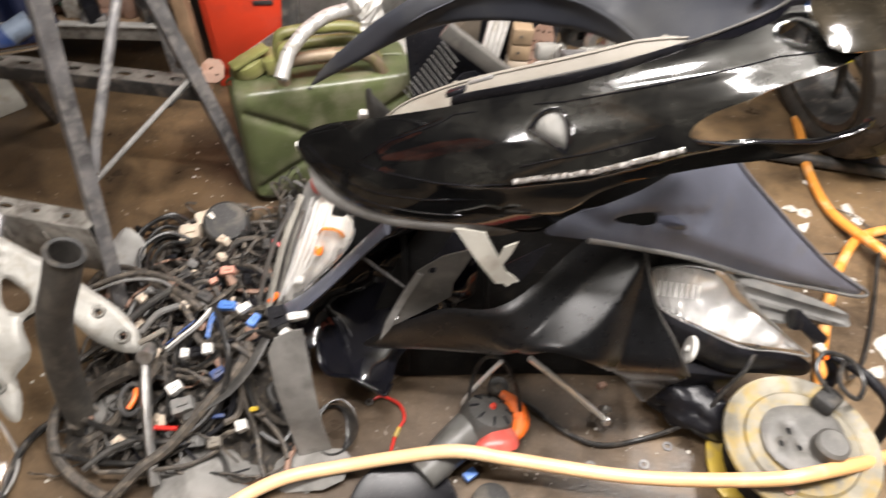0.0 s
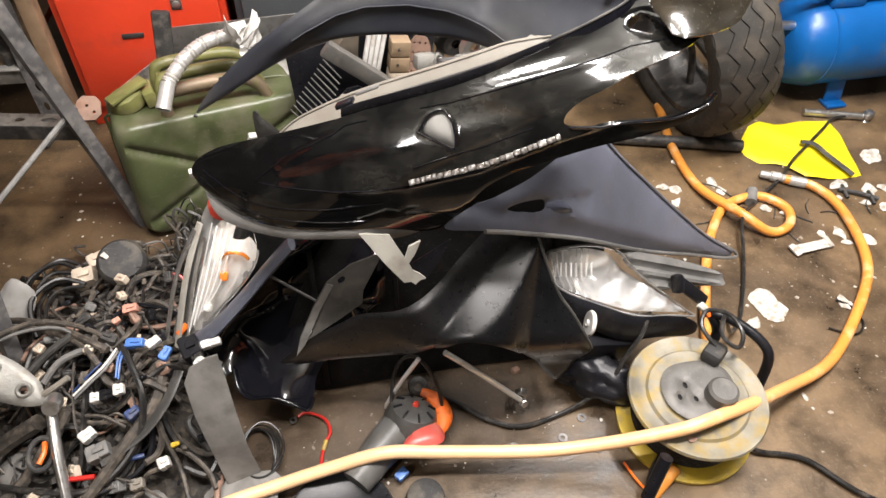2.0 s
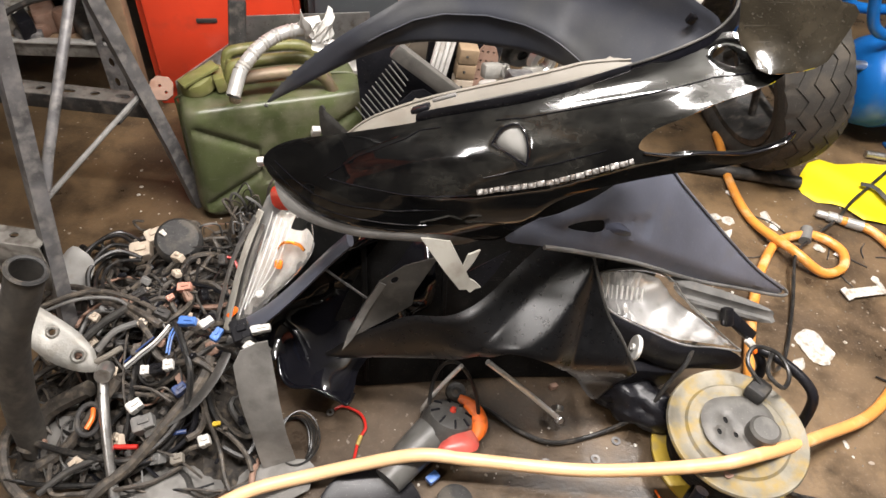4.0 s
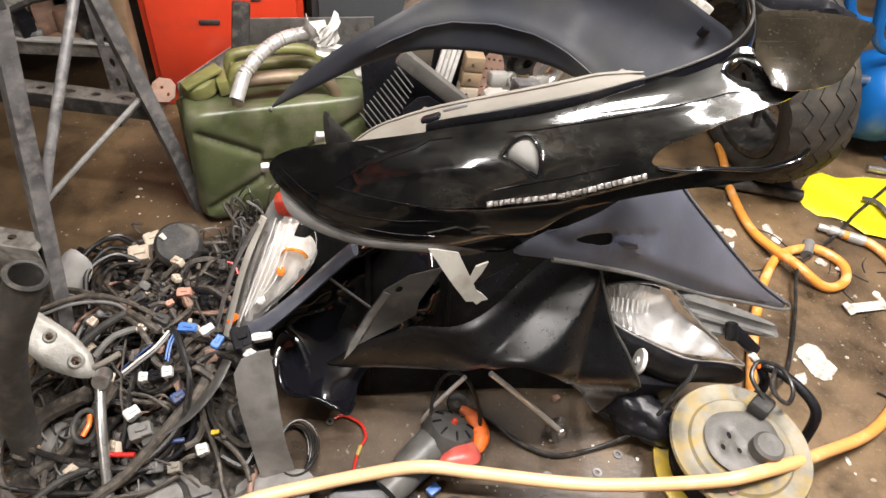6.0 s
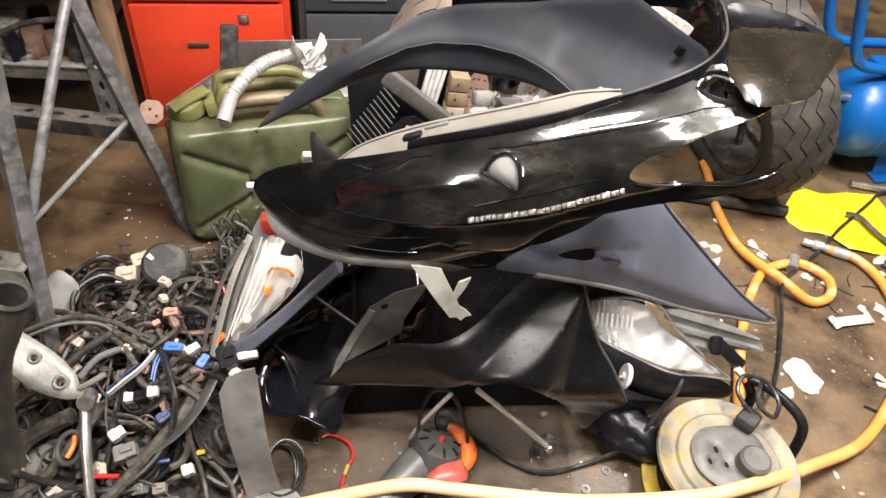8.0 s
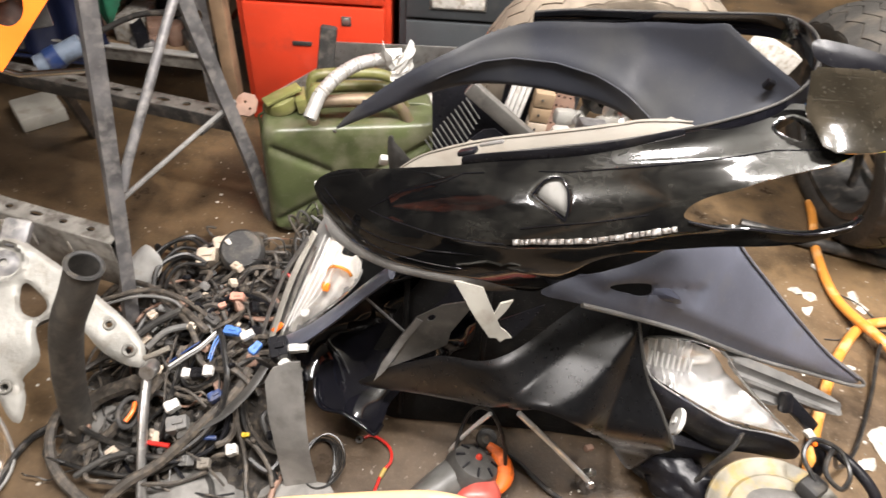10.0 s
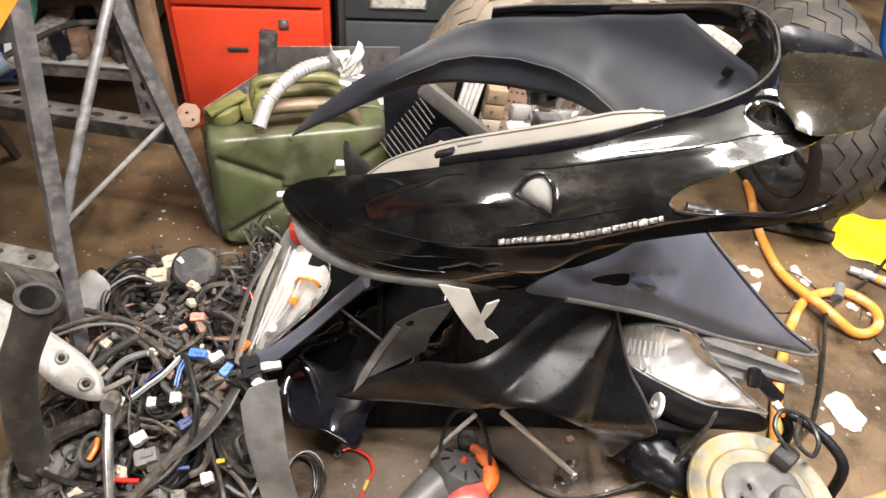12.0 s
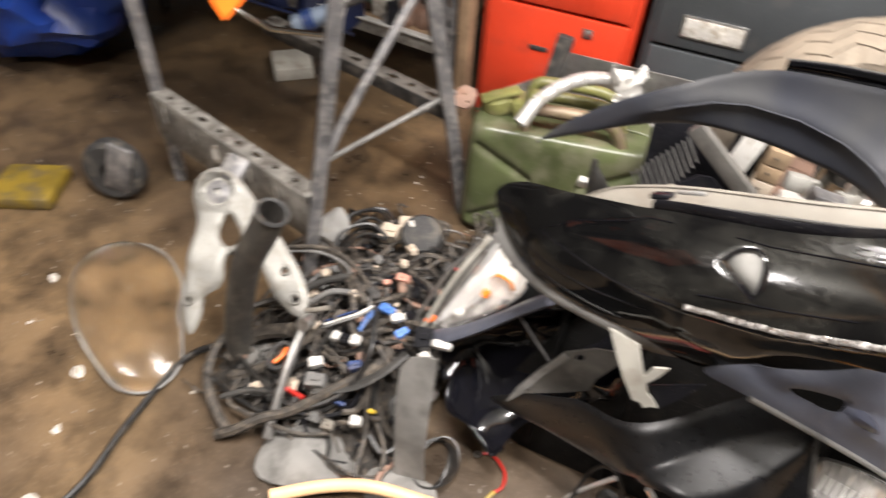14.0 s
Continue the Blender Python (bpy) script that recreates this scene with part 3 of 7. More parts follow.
def tail_height(u, v):
    shoulder = np.interp(u, [-0.22, -0.114, -0.069, -0.012, 0.005, 0.06, 0.121, 0.25, 0.31, 0.36], [-0.03, -0.038, -0.02, -0.010, -0.004, -0.002, -0.005, -0.001, 0.0, -0.007])
    sill = np.interp(u, [-0.22, -0.114, -0.08, -0.023, 0.014, 0.056, 0.138, 0.23, 0.3], [-0.038, -0.038, -0.049, -0.067, -0.074, -0.0775, -0.077, -0.063, -0.058])
    tip = ramp01(u, 0.22, 0.34)
    bow = 0.052 * np.clip(1 - ((v + 0.075) / 0.1) ** 2, -1.2, 1)
    bow = bow + tip * (v > -0.025) * (0.039 - 1.2 * (v + 0.025) - bow)
    h = bow - 0.05 * ramp01(-u, 0.08, 0.24) - 0.5 * sweep(u)
    # bevel over the shoulder line, undercut below the sill line, sunken nose facet between them
    over = np.clip(v - shoulder, 0, 0.016)
    h -= (0.04 * over - 4.0 * over * over + 0.6 * np.clip(v - shoulder - 0.015, 0, 0.03)) * ramp01(u, 0.0, 0.12) * (1 - tip) - 0.0012 * ridge(v, shoulder, 0.0022) * ramp01(u, 0.1, 0.16)
    below = np.clip(sill - v, 0, 1)
    h -= (0.012 * (1 - np.exp(-below / 0.02)) + 0.004 * ramp01(below, 0.001, 0.005)) * ramp01(u, -0.06, 0.05)
    facet = ramp01(shoulder - v, -0.003, 0.005) * ramp01(v - sill, -0.003, 0.005)
    h -= 0.001 * facet * ramp01(-u, -0.06, 0.0)
    return h


TRIM_U, TRIM_V = (-0.205, -0.163, -0.13, -0.087, -0.035, 0.002, 0.036), (-0.045, -0.07, -0.085, -0.096, -0.108, -0.121, -0.147)
TAIL_EDGE = [(-0.211, -0.024), (-0.196, -0.012), (-0.16, -0.002), (-0.11, 0.003), (-0.005, 0.003), (0.024, 0.005), (0.122, 0.006), (0.175, 0.011), (0.232, 0.02), (0.287, 0.025), (0.325, 0.032), (0.345, 0.028), (0.352, 0.011), (0.409, -0.003),
             (0.385, -0.013), (0.366, -0.018), (0.309, -0.02), (0.281, -0.026), (0.254, -0.031), (0.237, -0.039), (0.231, -0.048), (0.239, -0.053), (0.265, -0.058), (0.292, -0.063), (0.32, -0.072), (0.346, -0.079), (0.379, -0.079), (0.389, -0.069), (0.393, -0.074), (0.384, -0.087), (0.347, -0.092), (0.32, -0.09),
             (0.292, -0.087), (0.265, -0.085), (0.223, -0.088), (0.165, -0.095), (0.134, -0.107), (0.106, -0.132), (0.082, -0.153), (0.059, -0.17), (0.039, -0.166), (-0.001, -0.138), (-0.06, -0.112), (-0.131, -0.09), (-0.158, -0.077), (-0.185, -0.056), (-0.204, -0.039)]
TEAR = [(0.085, -0.0275), (0.083, -0.026), (0.0845, -0.0242), (0.096, -0.012), (0.113, -0.010), (0.121, -0.021), (0.121, -0.039), (0.1178, -0.0498), (0.117, -0.052), (0.1155, -0.0506), (0.1, -0.038)]
TAIL_HOLE = [(0.311, 0.015), (0.321, 0.0215), (0.333, 0.019), (0.34, 0.011), (0.339, 0.001), (0.326, 0.006)]
part("side_panel", moulded(TAIL_EDGE, tail_height, 0.003, [TAIL_HOLE, TEAR], 0.0034, 2, 0.0008, 0.005), DUSTYGLOSS, tail, "glossy black side panel with dusty smears", TAIL)
part("recess_dish", moulded([(0.103 + (u - 0.103) * 1.12, -0.029 + (v + 0.029) * 1.12) for u, v in TEAR], lambda u, v: tail_height(u, v) - 0.0045 - 0.22 * np.clip(0.1 - u, 0, 1) - 0.2 * np.clip(-0.036 - v, 0, 1), 0.002, (), 0.004), DISH, tail, "pale grey recess dish", TAIL)
part("recess_rim", tube([TAIL @ Vector((u, v, float(tail_height(np.array([u]), np.array([v]))[0]) - 0.0012)) for u, v in soft_outline(TEAR, 2)], 0.0012, 8, 2, closed=True), GLOSS, tail, "glossy recess rim")
part("lower_trim", moulded([(-0.205, -0.045), (-0.163, -0.07), (-0.13, -0.085), (-0.087, -0.096), (-0.035, -0.108), (0.002, -0.121), (0.036, -0.147), (0.044, -0.166), (0.016, -0.163), (-0.025, -0.137), (-0.092, -0.118), (-0.137, -0.106), (-0.171, -0.093), (-0.192, -0.078)], lambda u, v: tail_height(u, v) - 0.0075 + 0.55 * np.clip(np.interp(u, TRIM_U, TRIM_V) - v, 0, 1), 0.003, (), 0.005), TRIM, tail, "dusty grey lower trim strip", TAIL)
RIM = [(0.022, 0.703, 0.537), (0.104, 0.700, 0.562), (0.189, 0.688, 0.595), (0.241, 0.681, 0.620), (0.281, 0.679, 0.640), (0.325, 0.698, 0.652), (0.36, 0.738, 0.656), (0.383, 0.79, 0.656), (0.394, 0.847, 0.657), (0.385, 0.905, 0.648), (0.352, 0.945, 0.63), (0.29, 0.965, 0.615), (0.2, 0.972, 0.604), (0.135, 0.972, 0.598), (0.087, 0.973, 0.589)]
RIM_DROP = [(0, -0.003, -0.013), (0, -0.004, -0.018), (0, -0.004, -0.021), (0, -0.004, -0.023), (0.002, -0.004, -0.026), (0.008, -0.004, -0.028), (0.012, 0, -0.03), (0.013, 0.004, -0.032), (0.008, 0.01, -0.034), (0.006, 0.012, -0.034), (0, 0.012, -0.032), (0, 0.01, -0.03), (0, 0.008, -0.026), (0, 0.006, -0.024), (0, 0.004, -0.02)]


def rim_band(top, drop, bulge, thick):
    """A curved band hanging from a line, bulged outwards, with real thickness."""
    path, fall, bm, rows = spline(top, 8), spline(drop, 8), bmesh.new(), []
    for k, (p, d) in enumerate(zip(path, fall)):
        t = (path[min(len(path) - 1, k + 1)] - path[max(0, k - 1)]).normalized()
        out = t.cross(d).normalized() * -1.0
        face = [p + d * (s / 6) + out * bulge * math.sin(math.pi * s / 6) for s in range(7)]
        rows.append([bm.verts.new(q) for q in face] + [bm.verts.new(q - out * thick) for q in reversed(face)])
    for a, b in zip(rows, rows[1:]):
        for k in range(14):
            bm.faces.new((a[k], a[(k + 1) % 14], b[(k + 1) % 14], b[k]))
    bm.faces.new(rows[0])
    bm.faces.new(rows[-1][::-1])
    bmesh.ops.recalc_face_normals(bm, faces=bm.faces)
    return bm


part("rim_band", rim_band(RIM, RIM_DROP, 0.003, 0.003), GLOSS, tail, "glossy black curved rim band")
part("rim_bead", tube(RIM, 0.0016, 8, 6), DUSTPLATE, tail, "scuffed bead along the rim")
RAIL_U = (-0.01, 0.06, 0.122, 0.175, 0.24)
RAIL_H = tail_height(np.array(RAIL_U), np.array((0.001, 0.002, 0.003, 0.008, 0.018)))
part("top_rail", moulded([(0.002, 0.003), (0.024, 0.003), (0.122, 0.004), (0.175, 0.009), (0.232, 0.018), (0.232, 0.026), (0.175, 0.02), (0.122, 0.016), (0.06, 0.0155), (0.012, 0.0145), (0.002, 0.011)], lambda u, v: np.interp(u, RAIL_U, RAIL_H) - 0.004 + 0.1 * (v - 0.01), 0.003, (), 0.003, 2, 0.001, 0.003), SATIN, tail, "satin black top rail", TAIL)
part("tab", rbox(0.022, 0.006, 0.014, 0.002), SATIN, tail, "small black mounting tab", TAIL @ pose(0.004, 0.012, -0.002, 0, 0, 8))
part("clip", rbox(0.028, 0.004, 0.006, 0.0015), GREYTRIM, tail, "dull metal clip", TAIL @ pose(0.034, 0.021, 0.001, 0, 0, 6))
pick = random.Random(4)
u = 0.06
while u < 0.226:
    w = pick.choice((0.005, 0.007, 0.009, 0.011))
    v = float(np.interp(u, [0.056, 0.138, 0.23], [-0.0735, -0.072, -0.0585])) + pick.uniform(-0.0004, 0.0004)
    hz = float(tail_height(np.array([u]), np.array([v]))[0])
    part("badge_bar", rbox(w, pick.uniform(0.0052, 0.0066), 0.0018, 0.0005), BADGE, tail, "worn raised silver badge bar", TAIL @ pose(u + 0.5 * w, v, hz + 0.0011, -26 + pick.uniform(-5, 5), 0, 3 + 3 * (u > 0.17)))
    u += w + 0.0005


def inner_height(u, v):
    crease = np.interp(u, CREASE_U, CREASE_V)
    below = np.clip(crease - v, 0, 1)
    on = ramp01(u, 0.06, 0.2) * ramp01(-u, -0.49, -0.455)
    h = 0.13 * ramp01(u, 0.4, 0.62) - 0.02 * ramp01(-u, -0.2, 0.0) + 0.022 * ramp01(-v, -0.21, -0.1)
    h += 0.05 * ramp01(0.2 - v, 0, 0.11) * ramp01(u, 0.36, 0.5)
    return h + on * (0.0045 * ridge(v, crease + 0.004, 0.014) - 0.014 * (1 - np.exp(-below / 0.035)))


CREASE_U, CREASE_V = (0.05, 0.12, 0.171, 0.213, 0.254, 0.314, 0.368, 0.419, 0.447, 0.47), (0.036, 0.088, 0.121, 0.141, 0.15, 0.15, 0.14, 0.124, 0.113, 0.1)
INNER_EDGE = [(-0.014, -0.018), (0.019, 0.025), (0.064, 0.07), (0.105, 0.107), (0.145, 0.135), (0.199, 0.168), (0.235, 0.186), (0.273, 0.199), (0.327, 0.205), (0.405, 0.211), (0.472, 0.233), (0.497, 0.248), (0.505, 0.252), (0.512, 0.249), (0.551, 0.232), (0.601, 0.212), (0.586, 0.182), (0.523, 0.118), (0.47, 0.085), (0.449, 0.093), (0.402, 0.094), (0.349, 0.099), (0.295, 0.106), (0.225, 0.106), (0.177, 0.096), (0.13, 0.074), (0.095, 0.053), (0.053, 0.024), (0.013, -0.002)]
INNER = pose(-0.187, 0.972, 0.376, 90, 0, 0)
part("inner_side", moulded(INNER_EDGE, inner_height, 0.003, (), 0.0032, 2, 0.002, 0.008), CLOUDY, tail, "matte black inner face of the far side", INNER)
for drop, rad in ((0.002, 0.0011),):
    bead_u = np.linspace(0.15, 0.452, 60)
    bead_v = np.interp(bead_u, CREASE_U, CREASE_V) + drop
    bead_h = inner_height(bead_u, bead_v)
    part("moulded_bead", tube([INNER @ Vector((float(a), float(b), float(c) + 0.0002)) for a, b, c in zip(bead_u, bead_v, bead_h)], rad, 6, 2), MATTE, tail, "fine moulded bead")
part("prong_lip", tube([TAIL @ Vector((u, v, float(tail_height(np.array([u]), np.array([v]))[0]) + 0.001)) for u, v in ((0.237, -0.053), (0.265, -0.0595), (0.292, -0.0645), (0.32, -0.0735), (0.346, -0.081), (0.379, -0.081), (0.389, -0.073))], 0.0015, 8, 5), GLOSS, tail, "glossy lip of the open prong")
for pts in (((0.03, -0.004), (0.005, -0.004), (-0.012, -0.01), (-0.069, -0.02), (-0.114, -0.038), (-0.08, -0.049), (-0.023, -0.067), (0.014, -0.074), (0.05, -0.0765)), ((-0.198, -0.031), (-0.177, -0.048), (-0.15, -0.067), (-0.12, -0.079), (-0.06, -0.099), (-0.01, -0.115)), ((-0.19, -0.025), (-0.163, -0.043), (-0.133, -0.06), (-0.1, -0.07), (-0.04, -0.086), (0.02, -0.096)), ((0.09, -0.0045), (0.121, -0.006), (0.202, -0.003), (0.252, -0.001), (0.311, 0.0), (0.362, -0.007)), ((0.07, -0.059), (0.1, -0.056), (0.146, -0.053), (0.2, -0.046))):
    dense = [Vector((a[0] + (b[0] - a[0]) * k / 5, a[1] + (b[1] - a[1]) * k / 5)) for a, b in zip(pts, pts[1:]) for k in range(5)] + [Vector(pts[-1])]
    part("crease", tube([TAIL @ Vector((q.x, q.y, float(tail_height(np.array([q.x]), np.array([q.y]))[0]) + 0.0002)) for q in dense], 0.0007, 8, 1), GLOSS, tail, "sharp moulded crease")
part("inner_clip", rbox(0.011, 0.008, 0.013, 0.002), SATIN, tail, "small black clip", pose(0.372, 0.855, 0.585, 10, 20, 5))
part("tip_clip", rbox(0.006, 0.004, 0.004, 0.001), DUSTPLATE, tail, "small dull clip at the tip", pose(-0.196, 0.966, 0.362, 0, 30, 0))

COWL = pose(0.360, 0.660, 0.630, 63, 0.0, 4.1)
part("rear_cowl", moulded([(-0.024, 0.0725), (0.021, 0.0735), (0.071, 0.0695), (0.108, 0.062), (0.098, 0.038), (0.083, 0.021), (0.067, 0.006), (0.035, 0.0), (-0.003, -0.002), (-0.013, 0.02), (-0.022, 0.03), (-0.023, 0.053)], lambda u, v: 0.004 * ridge(u, 0.05, 0.09) + 9.0 * np.clip(0.045 - v, 0, 1) ** 2 + 0.0012 * np.sin(u * 85 + 20 * v) * np.sin(v * 95 + 0.6), 0.003, (), 0.004, 1, 0.001, 0.004), BROWNCAST, tail, "gloss black rear cowl with a brown reflection in its colour", COWL)
part("cowl_top", moulded([(-0.027, 0.099), (0.02, 0.093), (0.047, 0.087), (0.097, 0.066), (0.042, 0.0715), (-0.018, 0.0735)], lambda u, v: -0.3 * (v - 0.072), 0.003, (), 0.008), SATIN, tail, "black cowl top", COWL)

pan = thing("seat_pan", "dusty beige plastic seat pan wedged behind the fairing", "seat pan", (0.06, 0.78, 0.45))
PANM = pose(0.026, 0.780, 0.524, 77.4, -18.0, -10.5)
part("pan", moulded([(-0.128, -0.06), (-0.082, -0.035), (-0.036, -0.025), (0.014, -0.018), (0.069, -0.014), (0.121, -0.011), (0.171, -0.008), (0.201, -0.006), (0.253, -0.01), (0.26, -0.05), (0.181, -0.06), (0.065, -0.065), (-0.015, -0.07)], lambda u, v: -0.5 * (v + 0.04) + 0.004 * np.sin(14 * u), 0.004, (), 0.008), BEIGE, pan, "dusty beige pan", PANM)
part("rolled_edge", tube([PANM @ Vector((u, v, -0.5 * (v + 0.04) + 0.004 * math.sin(14 * u) - 0.002)) for u, v in ((-0.128, -0.06), (-0.082, -0.037), (-0.036, -0.027), (0.014, -0.02), (0.069, -0.016), (0.121, -0.013), (0.171, -0.010), (0.201, -0.008), (0.25, -0.012))], 0.0012, 8, 5), BEIGE, pan, "rolled beige edge")

# ---------------------------------------------------------------- dark slate side cover
cover = thing("side_cover", "dark slate plastic motorcycle side cover with a slot", "fairing", (0.4, 0.75, 0.1))
COVER = pose(0.222, 0.660, 0.405, 54.9, 32.5, 21.5)
COVER_EDGE = [(-0.1, -0.038), (-0.053, 0.0), (0.033, 0.05), (0.088, 0.09), (0.15, 0.13), (0.207, 0.106), (0.277, 0.084), (0.39, 0.05), (0.504, 0.02), (0.637, 0.0), (0.624, -0.014), (0.488, -0.019), (0.324, -0.025), (0.155, -0.022), (0.021, -0.027), (-0.036, -0.031)]


def cover_height(u, v):
    slot = ramp01(0.03 - np.abs((u - 0.1) * 0.5), 0, 0.008) * ramp01(0.016 - np.abs(v - 0.008 - 0.2 * (u - 0.05)), 0, 0.006)
    return 0.010 * ramp01(v - 0.005 + 0.03 * u, -0.016, 0.004) - 0.004 * slot + 0.006 * ridge(u, 0.1, 0.028) * ridge(v, 0.012 + 0.1 * (u - 0.1), 0.009) - 0.03 * ramp01(-u, -0.02, 0.14)


part("panel", moulded(COVER_EDGE, cover_height, 0.003, [[(-0.014, -0.002), (0.003, 0.009), (0.057, 0.022), (0.059, 0.003), (0.006, -0.003)]], 0.0065), GREYBLUE, cover, m=COVER)
part("worn_edge", tube([COVER @ Vector((x, y - 0.002, float(cover_height(np.array([x]), np.array([y - 0.004]))[0]) + 0.0005)) for x, y in ((0.15, 0.128), (0.207, 0.105), (0.277, 0.083), (0.39, 0.049), (0.504, 0.019), (0.62, 0.0))], 0.0022, 8, 6), RUBBED, cover, "rubbed pale edge")
part("insert", moulded([(0.0585, 0.0045), (0.0585, 0.0215), (0.085, 0.024), (0.106, 0.017), (0.116, 0.007), (0.1, 0.0035)], lambda u, v: cover_height(u, v) + 0.0008 + 0.006 * ridge(u, 0.085, 0.018) * ridge(v, 0.014, 0.008), 0.002, (), 0.003), BLISTER, cover, "glossier slate moulded blister", COVER)
part("edge_lip", tube([COVER @ Vector((x, y - 0.001, float(cover_height(np.array([x]), np.array([y]))[0]) - 0.002)) for x, y in ((-0.036, -0.031), (0.021, -0.027), (0.155, -0.022), (0.324, -0.025), (0.488, -0.019), (0.624, -0.014), (0.637, -0.001), (0.504, 0.019), (0.39, 0.049), (0.277, 0.083))], 0.0032, 8), GREYTRIM, cover, "scuffed pale edge lip")

# ---------------------------------------------------------------- satin front fairing below
front = thing("front_fairing", "satin black swept motorcycle front fairing panel", "fairing", (0.15, 0.62, 0.0))
FRONT = pose(-0.091, 0.658, 0.121, 83.6, 9.0, -6.8)


def front_height(u, v):
    upper = np.where(u < 0.3, -5.61 * u * u + 3.876 * u - 0.397, 0.261 + 0.5 * (u - 0.3))
    lower = 42.14 * u ** 3 - 26.48 * u * u + 6.029 * u - 0.335
    wide = np.clip(upper - lower, 0, 0.06)
    facet = 0.5 * np.clip(upper - v, 0, wide) - 0.12 * np.clip(upper - wide - v, 0, 0.1)
    body = 0.034 * ridge(u, 0.25, 0.17) * ridge(v, 0.1, 0.13) - 0.62 * (v - 0.2) * ramp01(u, 0.08, 0.24) * ramp01(v, 0.06, 0.18)
    return body + facet * ramp01(u, 0.17, 0.2)


FRONT_EDGE = [(-0.012, 0.014), (0.000, 0.030), (0.024, 0.068), (0.065, 0.109), (0.091, 0.137), (0.141, 0.160), (0.179, 0.194), (0.213, 0.235), (0.254, 0.277), (0.290, 0.285), (0.308, 0.286), (0.318, 0.261), (0.357, 0.204), (0.414, 0.142), (0.434, 0.113), (0.424, 0.045), (0.412, 0.011), (0.389, 0.032), (0.341, 0.095), (0.294, 0.150), (0.265, 0.161), (0.241, 0.161), (0.223, 0.154), (0.200, 0.124), (0.169, 0.083), (0.125, 0.060), (0.072, 0.037), (0.026, 0.015), (-0.006, 0.007)]
part("panel", moulded(FRONT_EDGE, front_height, 0.003, (), 0.004), SWEPT, front, m=FRONT)
part("edge_return", tube([FRONT @ Vector((x, y, float(front_height(np.array([x]), np.array([y]))[0]) - 0.005)) for x, y in ((0.308, 0.285), (0.321, 0.260), (0.355, 0.205), (0.386, 0.175), (0.412, 0.145), (0.428, 0.121))], 0.0026, 8), DUSTPLATE, front, "pale worn edge")
bracket = part("bracket_plate", plate([(-0.118, 0.014), (-0.091, 0.027), (-0.038, 0.043), (0.005, 0.052), (0.046, 0.043), (0.087, 0.019), (0.024, 0.004), (0.006, -0.008), (-0.03, 0.0), (-0.087, 0.016)], 0.003, None, [oval(-0.08, 0.022, 0.012, 0.0035), oval(0.02, 0.038, 0.007, 0.005)], 0.008, 0), GREYDUST, front, "dusty grey mounting plate", pose(0.017, 0.672, 0.240, 68.0, -46.1, 16.8))
TORNM = pose(0.085, 0.603, 0.375, 62.5, -55.3, 23.2)
part("bevel", plate([(-0.118, 0.014), (-0.091, 0.027), (-0.038, 0.043), (0.005, 0.052), (0.008, 0.043), (-0.036, 0.033), (-0.094, 0.016)], 0.002, None, (), 0.006, 0), TRIM, bracket, "rubbed pale bevel", pose(0.017, 0.672, 0.240, 68.0, -46.1, 16.8) @ pose(0, 0, 0.003))
torn = thing("torn_bracket", "torn pale plastic bracket hanging under the fairing", "bracket", (0.085, 0.603, 0.34))
part("blade", plate([(0.015, 0.074), (0.032, 0.045), (0.013, 0.013), (0.029, 0.017), (0.041, 0.008), (0.024, 0.005), (0.008, 0.005), (0.0, -0.006), (-0.001, -0.016), (-0.004, -0.026), (-0.009, -0.021), (-0.017, -0.019), (-0.015, -0.012), (-0.019, -0.004), (-0.013, 0.008), (-0.003, 0.031)], 0.003, lambda u, v: 0.004 * np.sin(60 * v), (), 0.005, 0), TORNPALE, torn, "torn pale blade", TORNM)
part("wedge", plate([(-0.008, -0.03), (0.003, -0.002), (0.054, -0.028), (0.019, -0.031)], 0.002, None, (), 0.006, 0), SATIN, torn, "thin grey broken wedge", TORNM @ pose(0, 0, -0.01))

# ---------------------------------------------------------------- black mudguard, and black sheets added to darken the hollow
guard = thing("mudguard", "glossy black curved mudguard under the fairings", "mudguard", (-0.05, 0.72, 0.0))
GUARD = pose(-0.208, 0.700, 0.178, 90.0, 0.0, 3.8)
part("shell", moulded([(-0.018, -0.039), (0.071, 0.06), (0.151, 0.142), (0.211, 0.139), (0.267, 0.119), (0.276, 0.007), (0.235, -0.031), (0.154, -0.078), (0.146, -0.104), (0.135, -0.117), (0.118, -0.108), (0.086, -0.101), (0.052, -0.108), (0.036, -0.104), (0.032, -0.092), (0.012, -0.1)], lambda u, v: -0.06 * ridge((v - 0.9 * u), -0.1, 0.06) + 0.03 * ridge(v, -0.1, 0.05) + 0.014 * ridge(u, 0.09, 0.03) * ridge(v, -0.125, 0.018) + 0.012 * ridge(u, 0.06, 0.03) * ridge(v, -0.055, 0.016) + 0.095 * ramp01(-v, 0.03, 0.17) + 0.012 * ramp01(-v, 0.12, 0.15) + 0.003 * np.sin(60 * u + 20 * v) * np.sin(75 * v), 0.003, (), 0.006), GLOSS, guard, m=GUARD)
part("rolled_edge", tube([GUARD @ Vector(p) for p in ((0.146, -0.100, 0.079), (0.135, -0.113, 0.090), (0.118, -0.104, 0.084), (0.086, -0.097, 0.068), (0.052, -0.104, 0.058), (0.036, -0.100, 0.038), (0.032, -0.088, 0.013))], 0.0028, 12, 4), GLOSS, guard, "glossy rolled edge")
